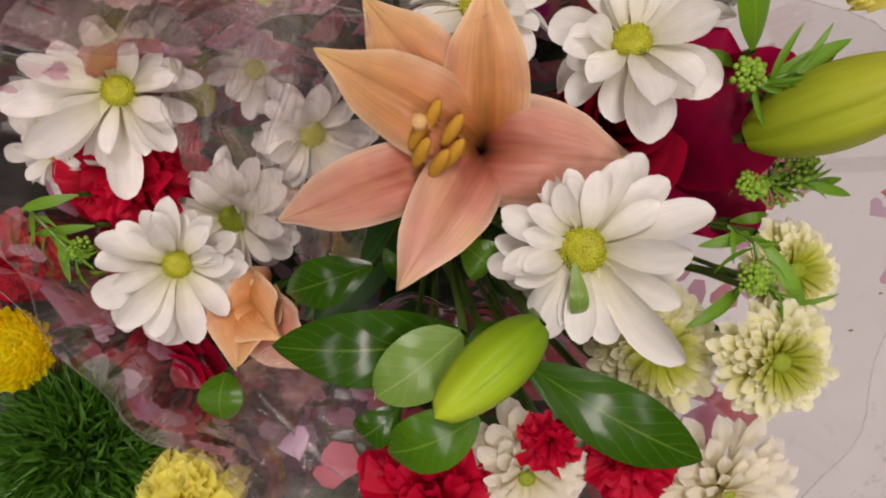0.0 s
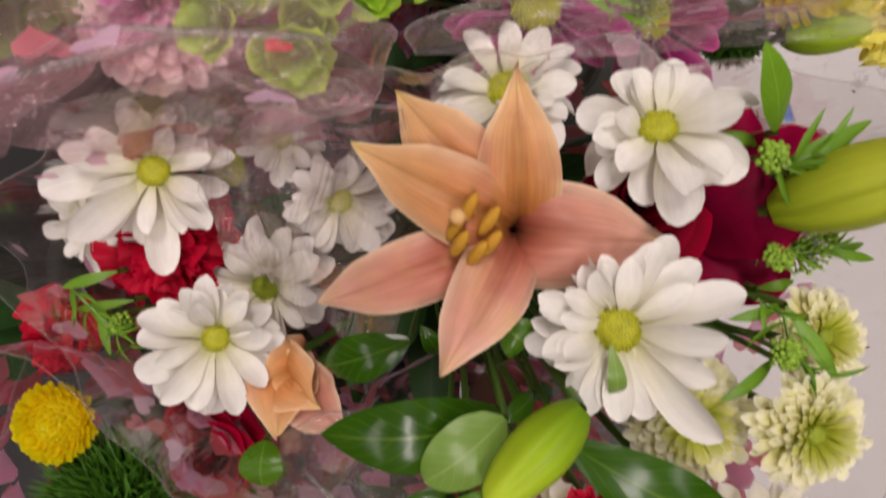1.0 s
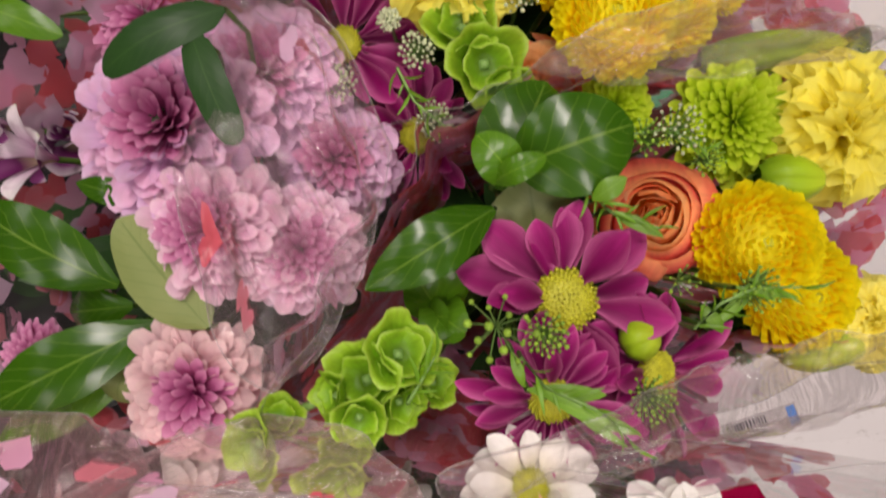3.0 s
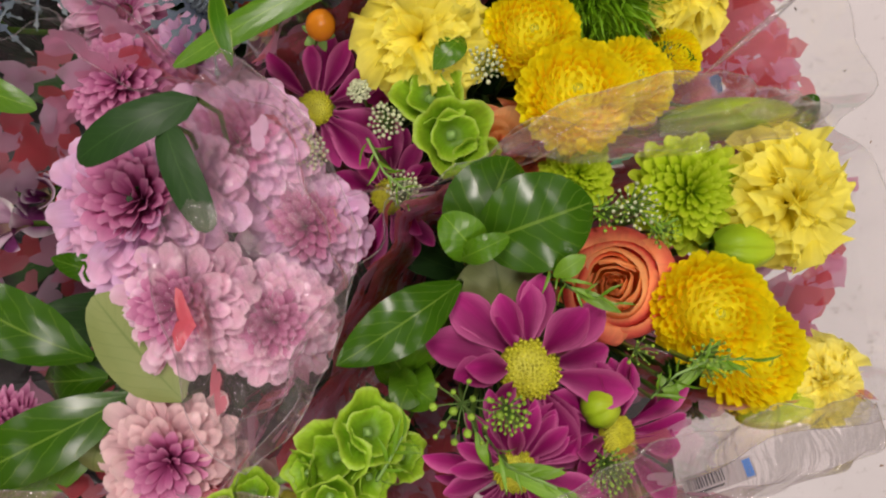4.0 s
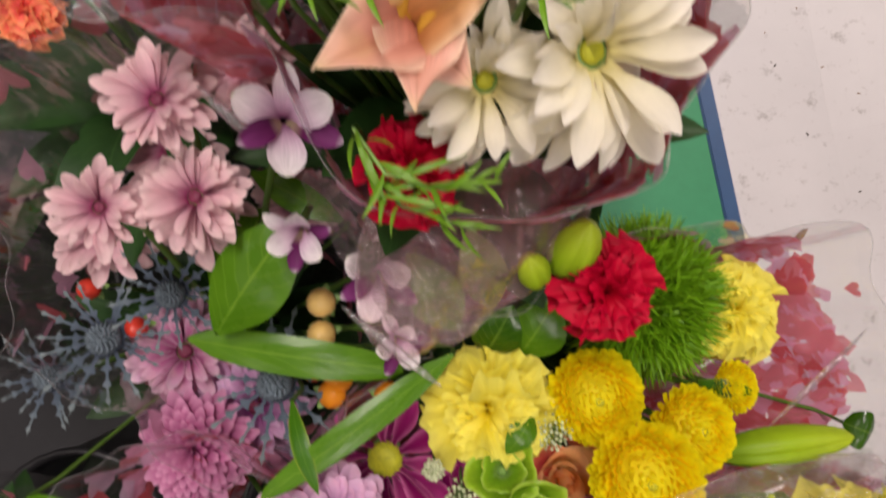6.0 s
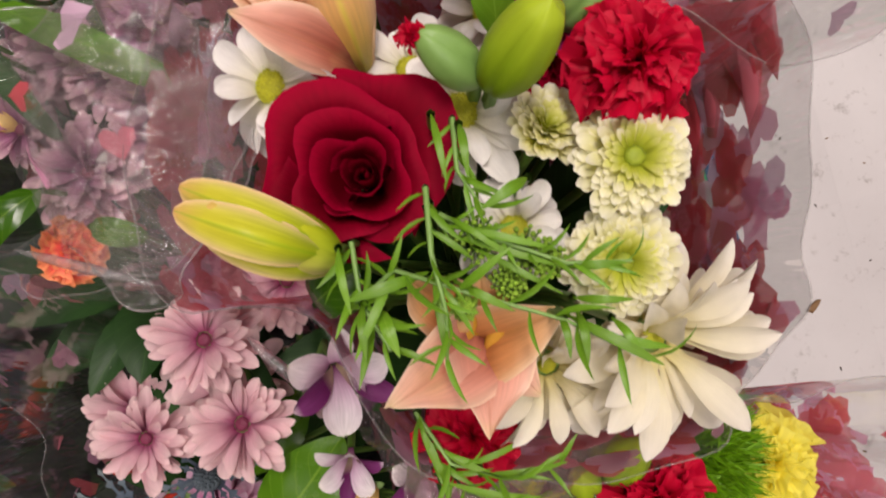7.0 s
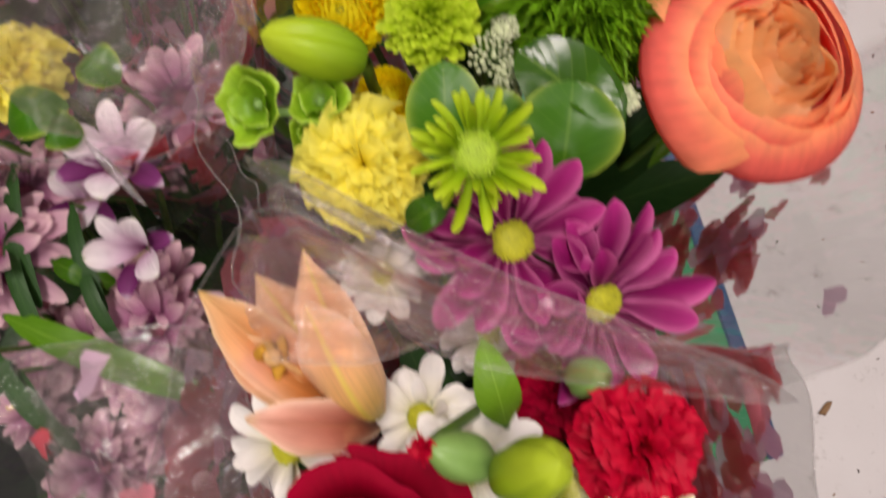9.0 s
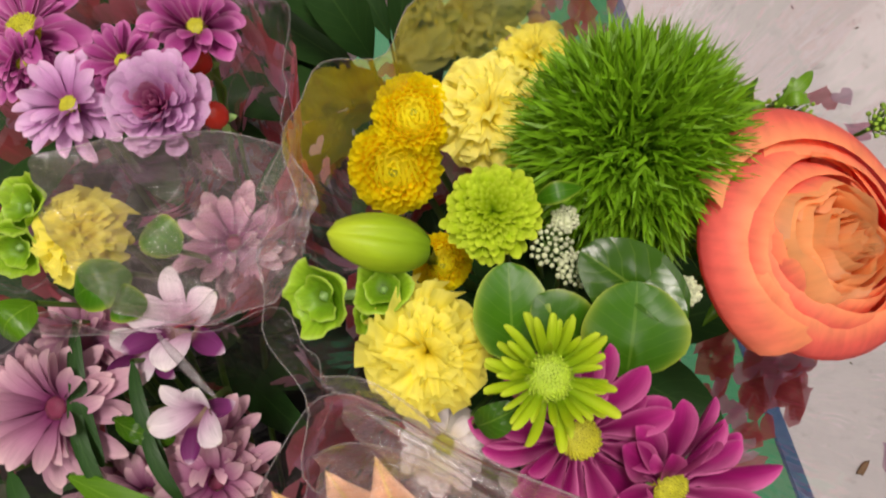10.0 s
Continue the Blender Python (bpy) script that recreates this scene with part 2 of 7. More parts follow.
# Crimson darkened towards the base: shade of the rose's folds painted in.
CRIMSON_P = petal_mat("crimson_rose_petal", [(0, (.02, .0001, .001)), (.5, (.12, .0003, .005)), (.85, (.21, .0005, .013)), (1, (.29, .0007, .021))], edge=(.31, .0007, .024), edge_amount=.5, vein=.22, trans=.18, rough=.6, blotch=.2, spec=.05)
CRIMSON_OUT_P = petal_mat("crimson_outer_petal", [(0, (.10, .0005, .012)), (.5, (.24, .001, .034)), (1, (.40, .002, .060))], edge=(.42, .003, .05), edge_amount=.5, vein=.22, trans=.25, rough=.5, blotch=.2, spec=.12)
CORAL_P = petal_mat("coral_rose_petal", [(0, (.96, .66, .20)), (.5, (.96, .54, .18)), (1, (.96, .55, .24))], edge=(.97, .70, .44), edge_amount=.7, vein=.14, trans=.5)
CORAL_OUT_P = petal_mat("coral_outer_petal", [(0, (.80, .11, .05)), (.5, (.86, .11, .12)), (.8, (.92, .18, .13)), (1, (.95, .38, .17))], edge=(.93, .42, .16), edge_amount=.5, vein=.22, trans=.38, blotch=.2)
# Lily tepals: the dark base stops paint the throat's shade into the colour.
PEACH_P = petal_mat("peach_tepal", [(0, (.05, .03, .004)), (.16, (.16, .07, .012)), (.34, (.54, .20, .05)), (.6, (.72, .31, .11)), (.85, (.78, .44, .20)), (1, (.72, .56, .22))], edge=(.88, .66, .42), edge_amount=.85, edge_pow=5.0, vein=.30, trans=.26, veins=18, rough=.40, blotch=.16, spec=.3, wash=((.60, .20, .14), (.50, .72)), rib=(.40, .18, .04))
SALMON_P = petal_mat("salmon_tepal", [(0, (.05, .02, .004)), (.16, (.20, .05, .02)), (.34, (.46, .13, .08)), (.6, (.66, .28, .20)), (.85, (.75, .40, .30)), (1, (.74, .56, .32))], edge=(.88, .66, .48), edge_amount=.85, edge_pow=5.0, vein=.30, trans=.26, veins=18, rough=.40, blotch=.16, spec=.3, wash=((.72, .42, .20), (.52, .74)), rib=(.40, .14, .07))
PEACH_SIDE_P = petal_mat("peach_tepal_back", [(0, (.42, .40, .04)), (.3, (.74, .48, .12)), (.7, (.80, .42, .22)), (1, (.82, .54, .30))], edge=(.88, .60, .44), edge_amount=.8, vein=.24, trans=.26, veins=18, rough=.40, spec=.3, rib=(.62, .58, .04))
ALSTRO_P = petal_mat("streaked_petal", [(0, (.30, .06, .22)), (.3, (.66, .46, .60)), (.6, (.84, .76, .80)), (.9, (.88, .83, .82)), (1, (.60, .66, .44))], vein=.3, trans=.35, veins=14, wash=((.34, .06, .26), (.58, .70)))
ALSTRO_DARK_P = petal_mat("dark_streak_petal", [(0, (.6, .5, .3)), (.35, (.10, .01, .07)), (.8, (.20, .04, .16)), (1, (.7, .6, .66))], vein=.3, trans=.3, veins=12)
INNER_P = {"cream_petal": CREAM_IN_P, "pink_petal": PINK_IN_P, "lavender_petal": PINK_IN_P, "blush_petal": PINK_IN_P}
DISC_M = solid_mat("daisy_eye", (.33, .34, .01), (.48, .47, .02), 300, .6, island=True)
LIME_EYE = solid_mat("lime_eye", (.20, .34, .01), (.42, .56, .03), 300, .6, island=True)
DISC_G = solid_mat("green_eye", (.16, .24, .008), (.34, .38, .02), 300, .6, island=True)
ROSE_EYE = solid_mat("rose_eye", (.10, .008, .03), (.24, .03, .08), 300, .6, island=True)
ANTHER_M = solid_mat("anther", (.42, .18, .01), (.66, .36, .03), 500, .8, .6)
STIGMA_M = solid_mat("stigma", (.62, .34, .12), (.74, .46, .20), 300, .5)
STEM_M = solid_mat("green_stem", (.06, .14, .02), (.12, .24, .03), 120, .45)
CALYX_M = solid_mat("calyx", (.13, .26, .06), (.24, .40, .10), 150, .45)
BUD_M = petal_mat("green_bud", [(0, (.14, .26, .01)), (.5, (.30, .46, .015)), (1, (.42, .54, .03))], vein=.14, trans=.12, rough=.38, veins=20)
BUD_OLIVE = petal_mat("olive_bud", [(0, (.22, .30, .01)), (.5, (.38, .44, .03)), (1, (.48, .48, .05))], vein=.2, trans=.12, rough=.4, veins=26)
BUD_YEL = petal_mat("yellow_bud", [(0, (.26, .38, .01)), (.35, (.48, .52, .02)), (.75, (.58, .54, .04)), (1, (.62, .36, .12))], edge=(.84, .60, .34), edge_amount=.95, edge_pow=4.0, vein=.3, trans=.15, rough=.36, veins=16, rib=(.20, .36, .01))
LEAF_D = leaf_mat("glossy_leaf", (.014, .058, .002), (.045, .13, .005), (.13, .23, .025), .22, .14, .36)
LEAF_M = leaf_mat("mid_leaf", (.04, .13, .004), (.10, .24, .009), (.18, .34, .03), .28, .22, .30)
LEAF_L = leaf_mat("pale_leaf", (.14, .28, .04), (.24, .38, .07), (.34, .46, .14), .34, .25)
LEAF_O = leaf_mat("olive_leaf", (.16, .22, .06), (.24, .28, .09), (.12, .18, .04), .5, .2)
# Strap leaves' own dark green; also serves as painted shade for the deep greenery.
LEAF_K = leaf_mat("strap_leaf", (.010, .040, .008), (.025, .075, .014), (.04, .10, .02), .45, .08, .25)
LEAF_Y = leaf_mat("eucalyptus_leaf", (.022, .10, .003), (.055, .18, .005), (.10, .22, .02), .34, .2, .25, edge=(.28, .38, .04))
FRESH_M = leaf_mat("fresh_leaf", (.10, .26, .010), (.20, .40, .020), (.26, .46, .05), .4, .3)
BELL_M = petal_mat("bell_green", [(0, (.10, .22, .008)), (.4, (.20, .42, .015)), (.85, (.34, .58, .03)), (1, (.46, .66, .10))], vein=.35, trans=.4, veins=40, rough=.36, spec=.3)
BRISTLE_M = solid_mat("green_bristle", (.10, .27, .004), (.26, .52, .012), 60, .5, .1, island=True, trans=.3)
# Darker copy of the bristle green, shade painted in for cores and low balls.
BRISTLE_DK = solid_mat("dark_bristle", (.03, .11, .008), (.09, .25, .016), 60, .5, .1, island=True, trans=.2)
SPRIG_M = solid_mat("sprig_green", (.16, .32, .02), (.30, .46, .05), 300, .5, .3, island=True)
SPRIG_W = solid_mat("sprig_white", (.38, .46, .22), (.62, .64, .46), 300, .6, .3, island=True)
THISTLE_M = petal_mat("thistle_bract", [(0, (.05, .06, .09)), (.5, (.08, .11, .14)), (1, (.18, .22, .22))], vein=.3, trans=.1, rough=.5)
THISTLE_C = solid_mat("thistle_cone", (.06, .09, .10), (.16, .20, .24), 300, .6, .6, island=True)
BERRY_O = solid_mat("orange_berry", (.74, .20, .01), (.84, .34, .02), 60, .25, .05)
BERRY_R = solid_mat("red_berry", (.50, .02, .02), (.66, .07, .03), 60, .25, .05)
BERRY_P = solid_mat("peach_berry", (.62, .40, .10), (.74, .52, .20), 60, .3, .05)
FILM = film_mat("clear_wrap", .050, gloss=1.0, most=.30, rough=.06)
FILM_H = film_mat("hazy_wrap", .095, (.985, .96, .96), 1.1, .38, .06, (0.86, 0.72, 0.73))
FILM_PINK = film_mat("pink_hazed_wrap", .21, (.98, .91, .92), 1.1, .38, .07, (.82, .48, .52))
CREASE_M = film_mat("film_crease", .10, (1, 1, 1), 3.0, .60, .10, (.90, .86, .86))
RIM_M = film_mat("film_edge", .12, (1, 1, 1), 1.4, .24, .15, (.92, .90, .89))
HEART_MATS = [print_mat("red_print", (.72, .11, .14)), print_mat("rose_print", (.78, .24, .30)), print_mat("pink_print", (.86, .40, .58)), print_mat("lilac_print", (.82, .54, .72))]


# ---- mesh helpers ----
TAU = 2 * math.pi
GOLD = math.pi * (3 - math.sqrt(5))
rng = random.Random(7)


def make_mesh(name, verts, faces, mat, uvs=None, smooth=True):
    me = bpy.data.meshes.new(name)
    me.from_pydata([tuple(map(float, v)) for v in verts], [], faces)
    me.materials.append(mat)
    if uvs is not None:
        layer = me.uv_layers.new(name="UVMap")
        idx = np.empty(len(me.loops), int)
        me.loops.foreach_get("vertex_index", idx)
        layer.data.foreach_set("uv", np.asarray(uvs, float)[idx].ravel())
    if smooth:
        me.polygons.foreach_set("use_smooth", [True] * len(me.polygons))
    me.update()
    return me


def part(name, me, parent, m=None, label=""):
    ob = new(name, me)
    ob.parent = parent
    if m is not None:
        ob.matrix_basis = m
    if label:
        ob["label"] = label
    return ob


def thing(name, pos, lean=(0, 0), spin=0, label="", category="", group=""):
    ob = new(name)
    ob.empty_display_size = 0.01
    a = math.hypot(*lean)
    m = Matrix.Translation(pos)
    if a:
        m = m @ Matrix.Rotation(radians(a), 4, Vector((-lean[1], lean[0], 0)))
    ob.matrix_basis = m @ Matrix.Rotation(radians(spin), 4, "Z")
    return tagged(ob, label, category, group)


def sheet(P, closed=False):
    """Faces and UVs of a grid of points P[u][v]."""
    P = np.asarray(P, float)
    nu, nv = P.shape[:2]
    faces, uvs = [], []
    for i in range(nu):
        for j in range(nv):
            uvs.append((i / (nu - 1), j / (nv - 1) if not closed else j / nv))
    for i in range(nu - 1):
        for j in range(nv if closed else nv - 1):
            k = (j + 1) % nv
            faces.append((i * nv + j, (i + 1) * nv + j, (i + 1) * nv + k, i * nv + k))
    return P.reshape(-1, 3), faces, uvs


def join_pieces(pieces):
    V, F, U, n = [], [], [], 0
    for v, f, u in pieces:
        V.append(np.asarray(v, float))
        F += [tuple(i + n for i in q) for q in f]
        U += list(u)
        n += len(v)
    return np.concatenate(V), F, U


def moved(piece, m):
    v, f, u = piece
    M = np.array(m)
    return v @ M[:3, :3].T + M[:3, 3], f, u


def petal_grid(L, W, a0=10, a1=-10, cup=0.3, peak=0.62, q=0.6, base=0.3, groove=0.0, ruffle=0.0, waves=3, seed=0, nu=9, nv=5, notch=0.0, twist=0.0):
    """A petal along +x that starts rising by a0 degrees and ends at a1; q small: blunt tip."""
    r = random.Random(seed)
    ph, ph2 = r.uniform(0, TAU), r.uniform(0, TAU)
    p = math.log(0.5) / math.log(peak)
    P = np.zeros((nu, nv, 3))
    x = z = last = 0.0
    for i in range(nu):
        u = 1 - (1 - i / (nu - 1)) ** 1.5
        uu = min(max(u, 0.0), 0.9985)
        w = W / 2 * max(base * (1 - u) ** 1.5, math.sin(math.pi * uu ** p) ** q if u > 0 else 0)
        if i:
            a = radians(a0 + (a1 - a0) * .5 * (u + last))
            x += L * (u - last) * math.cos(a)
            z += L * (u - last) * math.sin(a)
        last = u
        tw = radians(twist) * u
        for j in range(nv):
            v = 2 * j / (nv - 1) - 1
            dz = cup * w * v * v + groove * w * math.cos(v * math.pi * 2) * u
            dz += ruffle * W * u ** 2 * math.sin(v * waves + ph) + 0.35 * ruffle * W * u ** 3 * math.sin(v * waves * 2.3 + ph2)
            y = w * v
            P[i, j] = (x - notch * L * (u ** 6) * (v * v - 0.3), y * math.cos(tw) - dz * math.sin(tw), z + dz * math.cos(tw) + y * math.sin(tw))
    return sheet(P)


CACHE = {}


def petal_mesh(name, mat, count=4, **kw):
    """A few alike petal meshes, made once and shared."""
    key = (name, mat.name, count, tuple(sorted(kw.items())))
    if key not in CACHE:
        out = []
        for s in range(count):
            r = random.Random(s * 13 + 5)
            k = dict(kw)
            k["L"] *= 1 + r.uniform(-.10, .06)
            k["W"] *= 1 + r.uniform(-.12, .12)
            k["a0"] = k.get("a0", 10) + r.uniform(-7, 7)
            k["a1"] = k.get("a1", -10) + r.uniform(-16, 14)
            k["twist"] = k.get("twist", 0) + r.uniform(-14, 14)
            k["seed"] = s
            v, f, u = petal_grid(**k)
            out.append(make_mesh(name, v, f, mat, u))
        CACHE[key] = out
    return CACHE[key]


def turn(az, el, r=0.0, z=0.0, roll=0.0):
    """Pose of a petal: azimuth and elevation in degrees, set out r from the axis at height z."""
    return (Matrix.Rotation(radians(az), 4, "Z") @ Matrix.Translation((r, 0, z)) @ Matrix.Rotation(radians(-el), 4, "Y")
            @ Matrix.Rotation(radians(roll), 4, "X"))


def tube_pieces(points, radii, sides=6):
    pts = [Vector(p) for p in points]
    P = []
    for i, p in enumerate(pts):
        d = (pts[min(i + 1, len(pts) - 1)] - pts[max(i - 1, 0)]).normalized()
        a = d.orthogonal().normalized()
        b = d.cross(a)
        P.append([p + (a * math.cos(TAU * k / sides) + b * math.sin(TAU * k / sides)) * radii[i] for k in range(sides)])
    # keep the ring starts aligned
    return sheet(np.array([[tuple(q) for q in ring] for ring in P]), closed=True)


def revolve(profile, sides=10, lobes=0, depth=0.0):
    P = []
    for r, z in profile:
        P.append([(r * (1 + depth * math.cos(lobes * TAU * k / sides)) * math.cos(TAU * k / sides), r * (1 + depth * math.cos(lobes * TAU * k / sides)) * math.sin(TAU * k / sides), z) for k in range(sides)])
    return sheet(np.array(P), closed=True)


def to_local(ob, p):
    return ob.matrix_basis.inverted() @ Vector(p)


def stem(ob, bunch, drop=0.012, radius=0.0022, mat=None):
    """A stem from the flower's back down through the bouquet's tie into its bucket."""
    bx, by = BUNCH[bunch]
    p0 = ob.matrix_basis @ Vector((0, 0, -drop))
    back = (ob.matrix_basis.to_3x3() @ Vector((0, 0, -1))).normalized()
    p1 = p0 + back * 0.03
    jx, jy = rng.uniform(-.02, .02), rng.uniform(-.02, .02)
    tie = Vector((bx + jx, by + jy, 0.31))
    foot = Vector((bx - jx * 1.5, by - jy * 1.5, 0.04))
    mid = p1.lerp(tie, 0.5) + Vector((0, 0, 0.02))
    pts = [to_local(ob, p) for p in (p0, p1, mid, tie, foot)]
    v, f, u = tube_pieces(pts, [radius] * 5, 5)
    part("stem", make_mesh("stem", v, f, mat or STEM_M, u), ob)


def bead(r, squash=1.0):
    """A tiny knob of eight faces."""
    v = np.array([(r, 0, 0), (0, r, 0), (-r, 0, 0), (0, -r, 0), (0, 0, r * squash), (0, 0, -r * squash)], float)
    f = [(0, 1, 4), (1, 2, 4), (2, 3, 4), (3, 0, 4), (1, 0, 5), (2, 1, 5), (3, 2, 5), (0, 3, 5)]
    return v, f, [(0.5, 0.5)] * 6


def ball(r, sx=1.0, sz=1.0, seg=10, rings=7):
    prof = [(r * sx * math.sin(math.pi * k / (rings - 1)) + 1e-5, -r * sz * math.cos(math.pi * k / (rings - 1))) for k in range(rings)]
    return revolve(prof, seg)


def disc_mesh(R, mat, h=0.45, n=150):
    key = ("disc", round(R, 4), mat.name, h)
    if key not in CACHE:
        pieces = [revolve([(R * .99, -R * .25), (R, 0), (R * .85, R * h * .5), (R * .5, R * h * .85), (1e-5, R * h * .9)], 16)]
        for i in range(n):
            t = math.sqrt((i + .5) / n)
            a = i * GOLD
            s = R * (0.055 + 0.045 * t)
            z = R * h * (0.9 - 0.62 * t * t) + s * .2
            pieces.append(moved(bead(s, 1.4), Matrix.Translation((R * t * math.cos(a), R * t * math.sin(a), z))))
        v, f, u = join_pieces(pieces)
        CACHE[key] = make_mesh("eye", v, f, mat, u)
    return CACHE[key]


# ---- flowers ----
def daisy(name, pos, R, mat, label, bunch, lean=(0, 0), spin=0, n=20, eye=0.21, wide=0.30, rows=2, cup=0.35, droop=12, eye_mat=None, seed=1, q=0.45, lift=14, groove=0.06, closed=0.0, gap=0.0, raised=0, long=(0, 0.0)):
    r = random.Random(seed)
    ob = thing(name, pos, lean, spin, label, "flower", bunch + " bouquet flowers")
    meshes = petal_mesh("petal", mat, 5, L=R * 0.90, W=R * wide * 1.22, a0=lift, a1=lift - 2.2 * droop, cup=cup, peak=.66, q=q, base=.35, groove=groove)
    for row in range(rows):
        k = n if row == 0 else int(n * .7)
        for i in range(k):
            if gap and r.random() < gap:
                continue
            az = 360 * (i + row * .5) / k + r.uniform(-11, 11)
            el = (-6 + row * 16) + closed * 60 + r.uniform(-24, 26)
            reach = math.cos(radians(az + spin - long[0])) * long[1]
            s = (1.0 if row == 0 else .86) * r.uniform(.74, 1.12) * (1 + reach)
            el -= 70 * reach
            part("petal", meshes[r.randrange(5)], ob, turn(az, el, R * .14, row * R * .04, r.uniform(-28, 28)) @ Matrix.Scale(s, 4))
    for i in range(raised):
        az = long[0] + 180 - spin + r.uniform(-65, 65) if long[1] else r.uniform(0, 360)
        part("petal", meshes[r.randrange(5)], ob, turn(az, r.uniform(34, 66), R * eye * .9, R * .02, r.uniform(-30, 30)) @ Matrix.Scale(r.uniform(.62, .85), 4))
    part("eye", disc_mesh(R * eye, eye_mat or DISC_M), ob, Matrix.Translation((0, 0, R * .05)), "domed eye of tiny florets")
    cal = revolve([(R * .05, -R * .25), (R * .2, -R * .14), (R * .24, -R * .02), (R * .1, R * .04)], 10)
    part("calyx", make_mesh("calyx", *cal[:2], CALYX_M, cal[2]), ob)
    stem(ob, bunch, R * .2)
    return ob


def mum(name, pos, R, mat, label, bunch, lean=(0, 0), spin=0, n=120, wide=0.16, eye=0.0, inner=66, outer=0, cup=0.45, q=0.3, seed=2, eye_mat=None, height=0.35, shape=0.85, hook=-24, inlen=0.34, joined=False, peak=.8):
    """Full double chrysanthemum: petals set out in a golden-angle spiral, steeper towards the middle."""
    r = random.Random(seed)
    ob = thing(name, pos, lean, spin, label, "flower", bunch + " bouquet flowers")
    n = int(n * 1.3)
    eye *= .85 if mat is CREAM_P else .6
    kw = dict(L=R * .92, W=R * wide * 1.35, a0=18, a1=18 + hook, cup=cup, peak=peak, q=q, base=.4)
    grids = [petal_grid(nu=5 if not joined else 4, nv=3, seed=s, **kw) for s in range(3)]
    pieces = []
    if not joined:
        meshes = petal_mesh("petal", mat, 5, nu=7, nv=4, **kw)
    for i in range(n):
        t = ((i + .5) / n) ** .5
        if t < eye * 1.1:
            continue
        if eye:
            inner = 62
        el = inner + (outer - inner) * t ** shape + r.uniform(-6, 6)
        s = inlen + (1 - inlen) * t ** 1.2
        m = turn(math.degrees(i * GOLD), el, R * max(.10 * t, eye * 1.05 * (1 - t)), R * height * (1 - t ** 1.5), r.uniform(-12, 12)) @ Matrix.Scale(s * r.uniform(.92, 1.06), 4)
        if joined or t < .5:
            pieces.append(moved(grids[i % 3], m))
        else:
            part("petal", meshes[r.randrange(5)], ob, m)
    if pieces:
        v, f, u = join_pieces(pieces)
        tagged(part("inner_whorl", make_mesh("inner_whorl", v, f, INNER_P.get(mat.name, mat), u), ob, None, "tight whorl of small inner petals"), kind="stuff")
    if eye:
        part("eye", disc_mesh(R * eye, eye_mat or DISC_G, n=90), ob, Matrix.Translation((0, 0, R * height * 1.02)), "green budded eye")
    cal = revolve([(R * .05, -R * .3), (R * .25, -R * .2), (R * .3, -R * .05), (R * .1, R * .05)], 10)
    part("calyx", make_mesh("calyx", *cal[:2], CALYX_M, cal[2]), ob)
    stem(ob, bunch, R * .25)
    return ob


def pompon(name, pos, R, mat, label, bunch, lean=(0, 0), spin=0, n=230, flat=0.72, pit=0.18, seed=3):
    """Button chrysanthemum: a dome packed with small cupped florets round a greenish pit."""
    r = random.Random(seed)
    ob = thing(name, pos, lean, spin, label, "flower", bunch + " bouquet flowers")
    grids = [petal_grid(R * .33, R * .205, 8, 32, cup=.65, peak=.7, q=.45, base=.6, nu=4, nv=4, seed=s) for s in range(4)]
    core = ball(R * .78, 1, flat, 14, 9)
    pieces = [core]
    for i in range(n):
        c = 1 - (i + .5) / n * 1.25
        ph = math.acos(max(-1, min(1, c)))
        a = i * GOLD
        d = Vector((math.sin(ph) * math.cos(a), math.sin(ph) * math.sin(a), math.cos(ph)))
        sink = 1 - pit * math.exp(-(ph / .22) ** 2)
        s = (.45 + .55 * min(1, ph / .8)) * r.uniform(.88, 1.1)
        el = 90 - math.degrees(ph) * .86 + r.uniform(-8, 8)
        base = d * (R * .74 * sink)
        base.z *= flat
        m = Matrix.Translation(base) @ turn(math.degrees(a), el, 0, 0, r.uniform(-18, 18)) @ Matrix.Scale(s, 4)
        pieces.append(moved(grids[i % 4], m))
    v, f, u = join_pieces(pieces)
    tagged(part("floret_dome", make_mesh("floret_dome", v, f, mat, u), ob), kind="stuff")
    part("eye", disc_mesh(R * .10, DISC_M, n=40), ob, Matrix.Translation((0, 0, R * flat * .74)))
    stem(ob, bunch, R * .4)
    return ob


